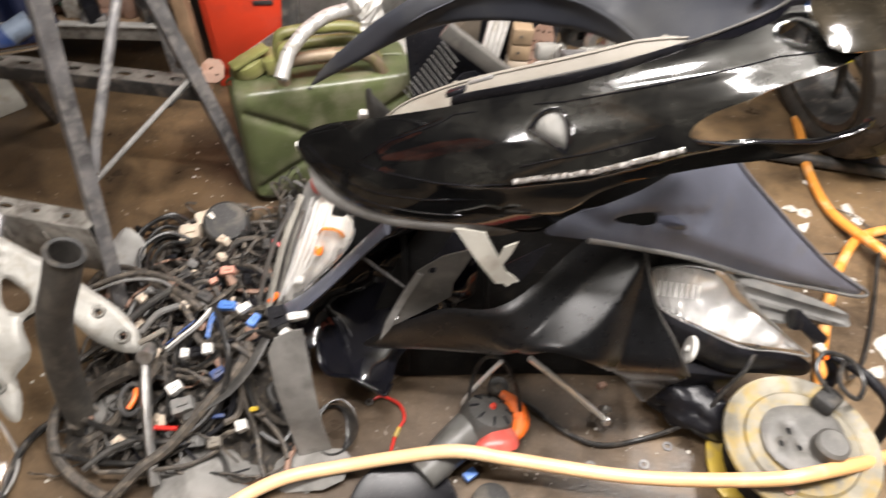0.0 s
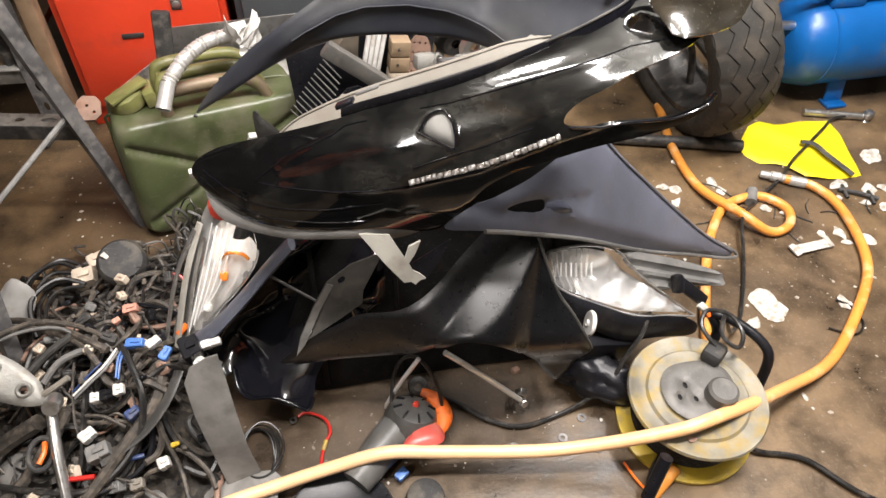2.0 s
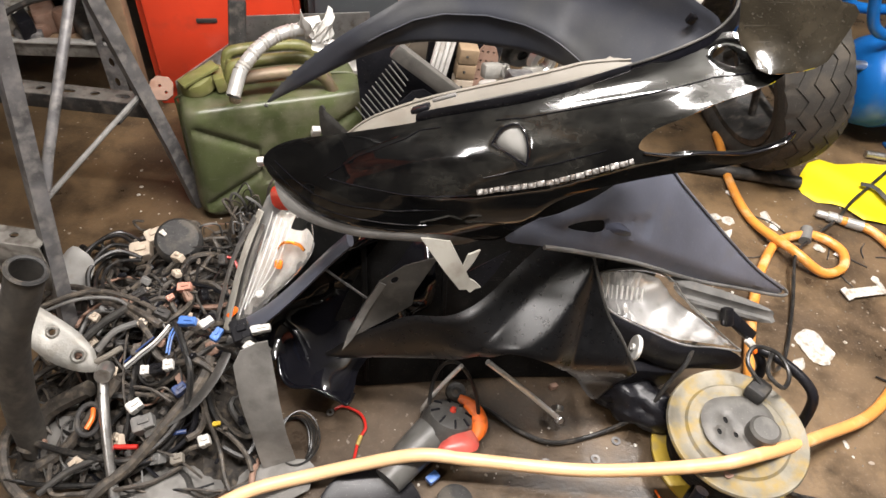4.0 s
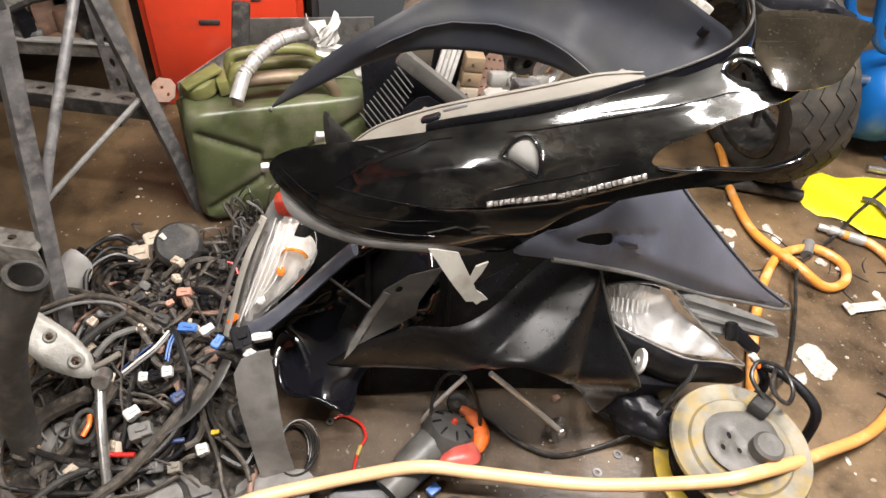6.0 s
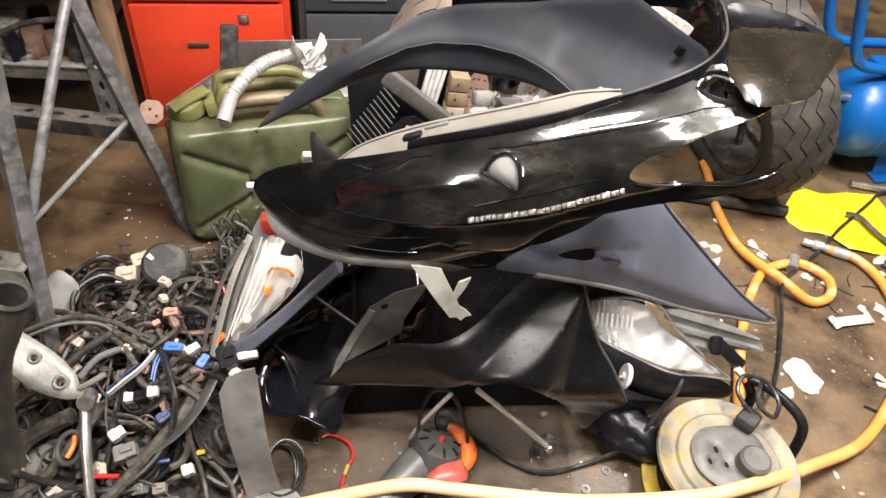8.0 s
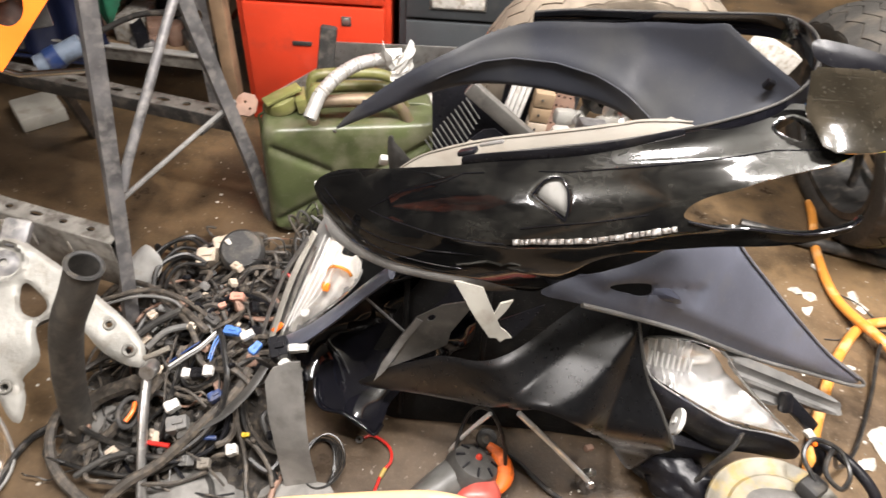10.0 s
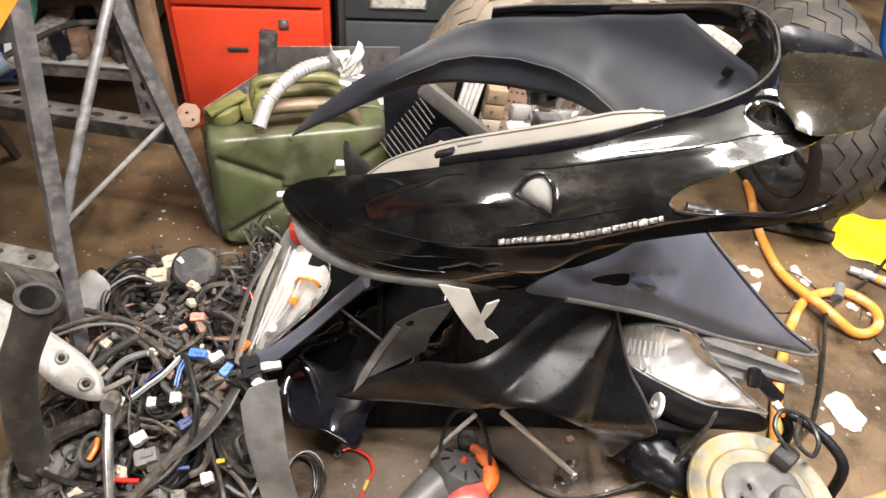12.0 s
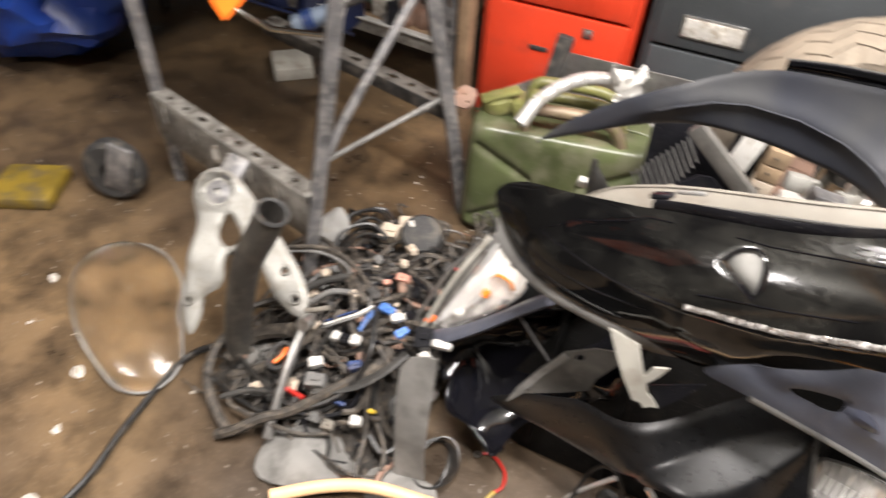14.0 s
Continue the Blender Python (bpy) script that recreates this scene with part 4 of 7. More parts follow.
part("rim_bar", tube([(-0.222, 0.70, 0.148), (-0.18, 0.696, 0.19), (-0.135, 0.70, 0.24), (-0.09, 0.704, 0.296), (-0.058, 0.71, 0.33)], lambda t: 0.019 - 0.003 * t, 12, 6, flat=0.4), GREYBLUE, guard, "dusty slate rim bar")
part("stay", tube([(-0.1, 0.715, 0.27), (-0.02, 0.70, 0.20)], 0.002, 6, 1), GREYSTEEL, guard, "thin grey steel stay")
# added black sheets: they block light and stand in for shade under the fairings
liner = thing("hollow_blackout", "flat black sheet reaching down to the floor, added to darken the hollow", "liner", (0.05, 0.7, 0.0))
BLACKOUTM = pose(0.06, 0.69, 0.004, 75, 0, 2)
part("sheet", moulded([(-0.17, 0.0), (-0.165, 0.08), (-0.14, 0.16), (-0.08, 0.28), (0.0, 0.38), (0.14, 0.41), (0.3, 0.39), (0.36, 0.26), (0.345, 0.1), (0.31, 0.0), (0.1, 0.003)], lambda u, v: -0.025 * ridge(u, 0.12, 0.14) * ridge(v, 0.18, 0.15), 0.004, (), 0.015, 1), FLATBLACK, liner, "flat black sheet", BLACKOUTM)
part("wing", moulded([(-0.19, 0.002), (-0.185, 0.16), (-0.15, 0.26), (-0.128, 0.31), (-0.05, 0.3), (-0.04, 0.25), (-0.1, 0.16), (-0.15, 0.06), (-0.165, 0.002)], lambda u, v: 0.01 * np.sin(v * 12), 0.003, (), 0.01, 1), FLATBLACK, liner, "added black side sheet", pose(0.0, 0.8, 0.004, 90, 0, 0))
for u in (-0.1, 0.02, 0.26):
    part("stiffener", rbox(0.008, 0.3, 0.01, 0.002), FLATBLACK, liner, "black strip on the added sheet", BLACKOUTM @ pose(u, 0.17, 0.003))

# ---------------------------------------------------------------- tail light
lamp = thing("tail_light", "motorcycle tail light with clear lens, red cap and amber bulbs", "tail light", (-0.18, 0.76, 0.0))
TLIGHT = pose(-0.171, 0.767, 0.207, 13.7, -61.6, 71.6)
part("housing", moulded([(0.112, 0.03), (0.128, 0.006), (0.122, -0.036), (0.093, -0.044), (0.03, -0.048), (-0.014, -0.024), (-0.064, 0.016), (-0.128, 0.052), (-0.126, 0.082), (-0.076, 0.075), (0.0, 0.058), (0.07, 0.041)], lambda u, v: -0.012 + 0 * u, 0.006, (), 0.008), GREYTRIM, lamp, "dusty grey housing", TLIGHT)
part("reflector", moulded([(0.09, 0.015), (0.101, -0.032), (0.068, -0.042), (0.033, -0.044), (-0.012, -0.02), (-0.062, 0.02), (-0.098, 0.044), (-0.1, 0.055), (-0.049, 0.046), (0.017, 0.033)], lambda u, v: -0.008 + 0.0006 * np.sin(v * 330 + 3 * np.sin(u * 40)) + 0.0008 * np.sin(u * 130 + 4 * np.sin(v * 90)) + 0.002 * np.sin(u * 60 + v * 80), 0.002, (), 0.0035), FOIL, lamp, "crinkled bright reflector", TLIGHT)
lens = part("lens", moulded([(0.09, 0.017), (0.102, -0.034), (0.068, -0.045), (0.033, -0.047), (-0.012, -0.022), (-0.062, 0.018), (-0.103, 0.043), (-0.106, 0.058), (-0.049, 0.049), (0.017, 0.035)], lambda u, v: 0.012 * ridge(v + 0.3 * u, 0.0, 0.03) + 0.002, 0.002, (), 0.005), LENS, lamp, "clear plastic lens", TLIGHT)
lens.visible_shadow = False
cap = part("red_cap", moulded([(0.124, 0.028), (0.138, -0.003), (0.127, -0.035), (0.102, -0.035), (0.089, 0.017)], lambda u, v: 0.006 * ridge(v, 0.0, 0.05), 0.006, (), 0.005), RUSTRED, lamp, "dull red plastic cap", TLIGHT)
part("bulb", lathe([(0, 0.006), (0.005, 0.005), (0.0072, 0.002), (0.005, -0.003), (0.004, -0.009), (0, -0.009)], 18), WHITE, lamp, "clear bulb", TLIGHT @ pose(-0.045, 0.024, -0.003))
part("bulb", rbox(0.014, 0.012, 0.008, 0.003), AMBER_BULB, lamp, "amber bulb", TLIGHT @ pose(0.007, 0.001, -0.001))
part("bulb_shade", tube([TLIGHT @ Vector(p) for p in ((0.03, 0.006, 0.0), (0.042, 0.0, 0.002), (0.046, -0.012, 0.003), (0.044, -0.026, 0.002), (0.036, -0.034, 0.0))], 0.0028, 8, 4, flat=0.6), AMBER, lamp, "amber bulb shade")
for k in range(5):
    part("lens_rib", tube([TLIGHT @ Vector((0.088 - 0.004 * k, 0.018 - 0.007 * k, 0.001)), TLIGHT @ Vector((0.02 - 0.006 * k, 0.03 - 0.006 * k, 0.002)), TLIGHT @ Vector((-0.085 + 0.011 * k, 0.05 - 0.006 * k, 0.0))], 0.0011 + 0.0003 * (k % 2), 6, 4), BRIGHTZINC, lamp, "fine bright lens rib")
part("amber_reflector", rbox(0.022, 0.009, 0.004, 0.0015), ORANGE, lamp, "amber side reflector", TLIGHT @ pose(-0.085, 0.062, -0.004, 0, 0, -36))
for k, (off, rad, mat) in enumerate(((0.0, 0.006, TORNPALE), (0.014, 0.0045, STEEL), (-0.012, 0.0035, RAIL))):
    part("housing_rib", tube([TLIGHT @ Vector((0.085 - 0.01 * k, 0.036 + off * 0.5, -0.004)), TLIGHT @ Vector((0.0, 0.056 + off, -0.004)), TLIGHT @ Vector((-0.115, 0.07 + off * 1.2, -0.006))], rad, 8, 4, flat=0.5), mat, lamp, "long housing rib")

# ---------------------------------------------------------------- headlight
head = thing("headlight", "clear motorcycle headlight unit in a black housing", "headlight", (0.42, 0.7, 0.0))
HEAD = pose(0.350, 0.660, 0.200, 49.4, 22.2, 2.7)
HL = [(-0.072, 0.036), (-0.082, 0.057), (-0.073, 0.07), (-0.014, 0.087), (0.04, 0.087), (0.083, 0.06), (0.139, 0.036), (0.195, 0.014), (0.214, 0.006), (0.162, 0.002), (0.095, -0.006), (0.025, 0.004), (-0.043, 0.016)]
part("reflector", moulded([(u * 0.96 + 0.002, v * 0.9 + 0.004) for u, v in HL], lambda u, v: -0.034 * ridge(u, 0.03, 0.08) * ridge(v, 0.045, 0.035) + 0.003 * np.sin(u * 480 + v * 260) * ramp01(-u, -0.03, 0.01) + (0.0022 * np.sin(u * 90 + 60 * v) + 0.0016 * np.sin(u * 150 - v * 120)) * ramp01(u, -0.01, 0.03) - 0.002, 0.002, (), 0.004), MIRROR, head, "bright ribbed reflector", HEAD)
lens = part("lens", moulded(HL, lambda u, v: 0.012 * ridge(v, 0.04, 0.05) * ridge(u, 0.05, 0.15) + 0.003, 0.002, (), 0.007), LENS, head, "clear scuffed lens", HEAD)
lens.visible_shadow = False
for k in range(8):
    u0 = -0.066 + 0.0088 * k
    part("flute", tube([HEAD @ Vector((u0 + 0.004 * t, 0.053 + 0.0012 * k - 0.019 * t, 0.0045)) for t in (0, 0.3, 0.7, 1.0)], 0.0016, 8, 3), DULLSILVER, head, "bright reflector flute")
part("rim", tube([HEAD @ Vector((u, v, 0.002)) for u, v in HL], 0.0016, 8, 4, closed=True), GREYTRIM, head, "grey lens rim")
part("housing", moulded([(-0.053, 0.019), (0.025, 0.004), (0.096, -0.008), (0.197, 0.005), (0.25, -0.006), (0.251, -0.028), (0.178, -0.038), (0.113, -0.054), (0.028, -0.036), (-0.024, -0.012)], lambda u, v: -0.012 + 0.35 * (v - 0.0), 0.004, (), 0.007), SATIN, head, "black plastic housing", HEAD)
part("side_bracket", moulded([(0.036, 0.09), (0.108, 0.092), (0.205, 0.09), (0.268, 0.083), (0.288, 0.066), (0.253, 0.058), (0.18, 0.05), (0.145, 0.036), (0.095, 0.058)], lambda u, v: -0.006 + 0.004 * np.sin(v * 330), 0.003, [oval(0.06, 0.08, 0.008, 0.004)], 0.005), GREYTRIM, head, "dusty grey ribbed side bracket", HEAD)
part("clamp", rbox(0.07, 0.02, 0.014, 0.004), SATIN, head, "black clamp", HEAD @ pose(0.2, 0.045, 0.0, 0, 0, -22))
part("clamp", rbox(0.016, 0.03, 0.016, 0.004), SATIN, head, "black clamp", HEAD @ pose(0.165, 0.053, 0.006, 0, 0, 20))
part("connector", rbox(0.018, 0.011, 0.01, 0.002), WHITE, head, "white connector", HEAD @ pose(0.226, 0.022, 0.006, 0, 0, -30))
part("connector", rbox(0.01, 0.008, 0.008, 0.002), ORANGE, head, "orange connector", HEAD @ pose(0.243, 0.012, 0.002, 0, 0, -60))
part("adjuster", lathe([(0, 0.004), (0.003, 0.004), (0.0045, 0.006), (0.006, 0.003), (0.0185, 0.003), (0.02, 0.0), (0.0185, -0.003), (0, -0.003)], 28), WHITE, head, "white adjuster disc", pose(0.358, 0.642, 0.176, 0, -78, -10))
part("mount", rbox(0.11, 0.06, 0.07, 0.012), SATIN, head, "black plastic mounting block", pose(0.40, 0.68, 0.075, 10, 20, 10))
lump = bmesh.new()
bmesh.ops.create_icosphere(lump, subdivisions=4, radius=1.0)
for v in lump.verts:
    f = 1 + 0.3 * noise.noise(v.co * 1.7 + Vector((3, 1, 5))) + 0.12 * noise.noise(v.co * 5)
    v.co = Vector((v.co.x * 0.066 * f, v.co.y * 0.042 * f, max(0.0, 0.032 + v.co.z * 0.042 * f)))
part("rubber_boot", lump, SATIN, head, "crumpled black rubber boot", pose(0.395, 0.64, 0.002, 0, 0, -35))

# ---------------------------------------------------------------- jerry can and its spout
can = thing("jerry_can", "olive green steel jerry can with worn handles", "jerry can", (-0.21, 1.2, 0))
CAN = pose(-0.232, 1.200, 0.0, -5, 1, 17)


def rounded_ring(w, d, r, n):
    pts = []
    for cx, cy, a0 in ((w / 2 - r, d / 2 - r, 0), (-w / 2 + r, d / 2 - r, 90), (-w / 2 + r, -d / 2 + r, 180), (w / 2 - r, -d / 2 + r, 270)):
        for k in range(6):
            a = radians(a0 + k * 18)
            pts.append((cx + r * math.cos(a), cy + r * math.sin(a)))
    out = []
    for a, b in zip(pts, pts[1:] + pts[:1]):
        k = max(1, int(math.dist(a, b) / n))
        out += [(a[0] + (b[0] - a[0]) * s / k, a[1] + (b[1] - a[1]) * s / k) for s in range(k)]
    return out


def can_body():
    bm, rings = bmesh.new(), []
    base = rounded_ring(0.345, 0.165, 0.03, 0.005)
    levels = [(0.0, 0.80), (0.004, 0.9), (0.016, 0.98), (0.03, 1.0)] + [(0.03 + 0.18 * k / 36, 1.0) for k in range(1, 37)] + [(0.222, 0.985), (0.233, 0.95), (0.239, 0.9), (0.242, 0.8)]
    for z, s in levels:
        ring = []
        for x, y in base:
            px, py = x * (1 - (1 - s) * 0.5), y * s
            if abs(y) > 0.08:
                press = 0.0
                for sign in (1, -1):
                    dist = abs((z - 0.118) - sign * x * 0.55) / 1.14
                    if 0.045 < abs(x) < 0.162:
                        press = max(press, math.exp(-((dist / 0.008) ** 2)))
                py -= math.copysign(0.009, y) * press
                if abs(x) < 0.05 and abs(z - 0.1) < 0.034:
                    py -= math.copysign(0.004, y)
                py += 0.0015 * noise.noise(Vector((x * 18, z * 18, y)))
            ring.append(bm.verts.new((px, py, z)))
        rings.append(ring)
    n = len(base)
    for a, b in zip(rings, rings[1:]):
        for k in range(n):
            bm.faces.new((a[k], a[(k + 1) % n], b[(k + 1) % n], b[k]))
    bm.faces.new(rings[0][::-1])
    bm.faces.new(rings[-1])
    return bm


WORN = material("handle_bare_primer", (0.2, 0.15, 0.1), 0.5, 0.2, 20, 0.3, 0.1, 0.4, (0.14, 0.13, 0.05))
part("body", can_body(), GREEN, can, m=CAN)
part("seam", tube([CAN @ Vector(p) for p in ((-0.174, 0, 0.03), (-0.1745, 0, 0.2), (-0.165, 0, 0.236), (-0.06, 0, 0.246), (0.1, 0, 0.246), (0.165, 0, 0.236), (0.1745, 0, 0.2), (0.174, 0, 0.03))], 0.003, 6, 5), GREEN, can, "welded seam")
for y, mat in ((-0.058, WORN), (0.0, OLIVE), (0.058, OLIVE)):
    part("handle", tube([(-0.072, y, 0.232), (-0.07, y, 0.27), (-0.05, y, 0.285), (0.05, y, 0.285), (0.09, y, 0.27), (0.112, y, 0.232)], 0.0115, 10), mat, can, "worn handle bar", CAN)
part("handle_web", rbox(0.012, 0.135, 0.045, 0.003, pose(-0.072, 0, 0.252, 0, 18, 0)), OLIVE, can, "pressed steel handle web", CAN)
cap = part("cap", lathe([(0, 0.03), (0.026, 0.029), (0.032, 0.024), (0.034, 0.008), (0.03, 0.0), (0, 0.0)], 28, m=pose(-0.128, 0.0, 0.242, 0, -16, 0)), OLIVE, can, "worn olive spout cap", CAN)
part("lever", rbox(0.075, 0.03, 0.008, 0.003, pose(-0.128, -0.01, 0.278, 0, -16, 20)), OLIVE, cap, "bent steel lever", CAN)
part("lever_hinge", rbox(0.02, 0.06, 0.03, 0.004, pose(-0.092, 0.0, 0.26, 0, -10, 0)), OLIVE, cap, "hinge bracket", CAN)

spout = thing("pouring_spout", "flexible bright metal pouring spout lying across the can", "spout", (-0.2, 1.1, 0.27))
NOZ = [(-0.276, 1.091, 0.293), (-0.265, 1.126, 0.322), (-0.237, 1.161, 0.345), (-0.2, 1.192, 0.358), (-0.15, 1.21, 0.362)]
part("flexible_tube", tube(NOZ[1:], lambda t: 0.0122 + 0.0010 * math.sin(t * 150), 14, 14), DULLSILVER, spout, "corrugated bright metal tube")
part("nozzle", hollow_pipe(list(reversed(NOZ[:2])), 0.0125, 0.0105, 16, 6), DULLSILVER, spout, "bright nozzle")
part("collar", tube([(-0.16, 1.207, 0.362), (-0.13, 1.214, 0.364)], 0.019, 14, 1), WHITE, spout, "white collar")
rag = thing("rag", "white torn plastic wrapped round the spout end", "rag", (-0.11, 1.22, 0.4))
for k, (x, y, z, a, b, l) in enumerate(((-0.14, 1.185, 0.352, 20, -50, 0.058), (-0.128, 1.185, 0.348, 40, -70, 0.064), (-0.146, 1.19, 0.357, -10, -100, 0.05), (-0.13, 1.187, 0.338, 60, 40, 0.055), (-0.145, 1.182, 0.346, 30, 10, 0.045))):
    part("strip", moulded([(0, -0.01), (l * 0.35, -0.016), (l * 0.6, -0.008), (l, -0.003), (l * 1.05, 0.004), (l * 0.7, 0.008), (l * 0.5, 0.016), (0, 0.012)], lambda u, v: 0.010 * np.sin(u * 38) + 0.0035 * np.sin(v * 330 + u * 60), 0.0008, (), 0.004, 0, 0.0), WHITE, rag, "", pose(x, y, z, 70, b, a))
tag = tagged(part("wire_connector", rbox(0.016, 0.012, 0.02, 0.002), WHITE, None, m=pose(-0.135, 1.06, 0.245, 20, 10, 15)), "white plug hanging against the can", "connector")

# ---------------------------------------------------------------- cable reel
reel = thing("cable_reel", "yellow and black cable extension reel lying flat", "cable reel", (0.515, 0.555, 0))
REEL = pose(0.517, 0.555, 0.0, 2, -2, 20)
part("top_flange", lathe([(0, 0.086), (0.03, 0.086), (0.098, 0.082), (0.103, 0.085), (0.105, 0.09), (0.103, 0.094), (0.099, 0.094), (0.094, 0.091), (0.078, 0.092), (0.074, 0.096), (0, 0.096)], 72), DRUM, reel, "scuffed cream drum face", REEL)
part("bottom_flange", lathe([(0, 0.004), (0.1, 0.004), (0.106, 0.008), (0.106, 0.014), (0.1, 0.016), (0, 0.016)], 72), YELLOW, reel, "yellow drum flange", REEL)
wind = part("cable_winding", lathe([(0.05, 0.016), (0.075, 0.018), (0.076, 0.08), (0.05, 0.082)], 48), CABLE, reel, "black cable wound on the drum", REEL)
for k in range(9):
    part("cable_turn", tube([(0.0815 * math.cos(a), 0.0815 * math.sin(a), 0.02 + 0.0068 * k + 0.003 * a / 6.3) for a in np.linspace(0, 2 * math.pi, 25)[:-1]], 0.0036, 6, 2, closed=True), CABLE, wind, "", REEL)
part("socket_well", lathe([(0, 0.0), (0.045, 0.0), (0.046, -0.003), (0, -0.003)], 32), FLATBLACK, reel, "dark socket well", REEL @ pose(0.0, 0.0, 0.0995))
socket = part("socket_plate", moulded([(-0.058, 0.02), (-0.035, 0.05), (0.03, 0.052), (0.058, 0.025), (0.05, -0.03), (0.02, -0.055), (-0.03, -0.05), (-0.058, -0.02)], lambda u, v: 0.006 + 0 * u, 0.01, [oval(-0.02, 0.012, 0.0035, 0.006), oval(-0.035, -0.006, 0.0035, 0.005), oval(-0.012, -0.012, 0.0035, 0.005)], 0.008, 2, 0.004, 0.008), GREYDUST, reel, "dark grey socket plate", REEL @ pose(0.002, 0.0, 0.1, 0, 0, -20))
part("knob", lathe([(0, 0.128), (0.018, 0.128), (0.0225, 0.124), (0.0235, 0.1)], 28, m=pose(0.018, -0.022, 0)), GREYDUST, reel, "dusty grey knob", REEL)
part("rust_patch", plate(oval(0, 0, 0.012, 0.008, 7), 0.001), RUST, reel, "rusty worn patch", REEL @ pose(-0.055, -0.048, 0.0955, 0, 0, 30))
part("carry_handle", tube([(0.6, 0.66, 0.02), (0.61, 0.675, 0.07), (0.60, 0.69, 0.1), (0.64, 0.655, 0.1), (0.668, 0.615, 0.08), (0.665, 0.595, 0.02)], 0.0085, 10, 6), SATIN, reel, "black carrying handle")
part("crank_grip", tube([(0.398, 0.424, 0.05), (0.418, 0.449, 0.117)], 0.0095, 12, 1), SATIN, reel, "black crank grip")
part("crank_arm", tube([(0.398, 0.424, 0.05), (0.43, 0.47, 0.03), (0.46, 0.5, 0.02)], 0.006, 8, 4), SATIN, reel, "black crank arm")
cord = thing("power_cord", "black power cord with a plug lying on the reel", "cord", (0.55, 0.62, 0.1))
part("plug", rbox(0.04, 0.03, 0.024, 0.007), RUBBER, cord, "black moulded plug", pose(0.558, 0.605, 0.115, 0, 10, 40))
part("cord", tube([(0.56, 0.61, 0.125), (0.545, 0.64, 0.14), (0.565, 0.665, 0.145), (0.6, 0.655, 0.14), (0.61, 0.625, 0.13), (0.59, 0.6, 0.13), (0.57, 0.62, 0.14), (0.6, 0.665, 0.13), (0.651, 0.69, 0.04), (0.708, 0.745, 0.01), (0.77, 0.86, 0.01), (0.814, 0.97, 0.03), (0.88, 1.033, 0.01), (0.967, 1.095, 0.012), (1.03, 1.15, 0.022), (1.09, 1.196, 0.022), (1.16, 1.25, 0.022), (1.225, 1.3, 0.012), (1.32, 1.306, 0.01)], 0.0036, 8, 6), CABLE, cord, "thin black cord")
part("cord", tube([(0.6, 0.5, 0.02), (0.615, 0.487, 0.008), (0.682, 0.464, 0.008), (0.748, 0.393, 0.008), (0.9, 0.3, 0.008)], 0.0042, 8, 6), CABLE, cord, "thick black cord")
part("cord", tube([(0.5, 0.72, 0.12), (0.46, 0.655, 0.125), (0.43, 0.63, 0.1), (0.40, 0.61, 0.05), (0.338, 0.597, 0.008), (0.261, 0.58, 0.008), (0.209, 0.598, 0.008), (0.16, 0.638, 0.008), (0.12, 0.66, 0.008)], 0.0036, 8, 6), CABLE, cord, "black cord across the floor")

# ---------------------------------------------------------------- hoses on the floor
air = thing("air_hose", "orange rubber air hose snaking over the floor", "hose", (0.6, 0.6, 0))
part("hose", tube([(-0.32, 0.42, 0.02), (-0.26, 0.47, 0.025), (-0.2, 0.502, 0.03), (-0.122, 0.522, 0.03), (-0.04, 0.532, 0.045), (0.042, 0.532, 0.07), (0.124, 0.527, 0.06), (0.287, 0.508, 0.06), (0.441, 0.49, 0.106), (0.528, 0.503, 0.112), (0.662, 0.556, 0.06), (0.824, 0.632, 0.012), (0.969, 0.767, 0.012), (1.029, 0.861, 0.012), (1.054, 0.989, 0.012), (1.033, 1.064, 0.012), (0.98, 1.095, 0.012)], 0.0098, 12), PALEHOSE, air, "dusty orange hose with overexposure painted into its front run")
part("hose", tube([(0.80, 1.40, 0.012), (0.793, 1.342, 0.012), (0.772, 1.234, 0.012), (0.775, 1.095, 0.012), (0.814, 0.984, 0.032), (0.866, 0.941, 0.012), (0.916, 0.955, 0.012), (0.936, 1.004, 0.012), (0.894, 1.048, 0.012), (0.809, 1.028, 0.012), (0.748, 0.959, 0.012), (0.704, 0.886, 0.012), (0.653, 0.779, 0.012), (0.628, 0.717, 0.012), (0.61, 0.67, 0.012)], 0.0098, 12), HOSE, air, "orange hose")
part("hose", tube([(0.47, 0.475, 0.012), (0.42, 0.44, 0.012), (0.36, 0.40, 0.012), (0.3, 0.33, 0.012)], 0.0098, 12), HOSE, air, "orange hose end")
part("coupling", lathe([(0, 0.0), (0.008, 0.0), (0.009, 0.012), (0.007, 0.014), (0.011, 0.016), (0.011, 0.034), (0.008, 0.036), (0.008, 0.055), (0.006, 0.058), (0, 0.058)], 20), DULLSILVER, air, "bright steel hose coupling", pose(0.985, 1.093, 0.013, 0, -90, -25))
part("ferrule", tube([(0.99, 1.09, 0.012), (1.02, 1.075, 0.012)], 0.0112, 12, 1), DULLSILVER, air, "crimped steel ferrule")
part("cable_tie", tube([(0.868, 1.03, 0.012), (0.885, 1.062, 0.016)], 0.0125, 10, 1), GREYTRIM, air, "grey tape wrap")
fine = tagged(part("orange_wire", tube([(0.40, 0.50, 0.006), (0.415, 0.46, 0.006), (0.45, 0.41, 0.006)], 0.0022, 6, 5), ORANGE), "thin orange wire on the floor", "wire")

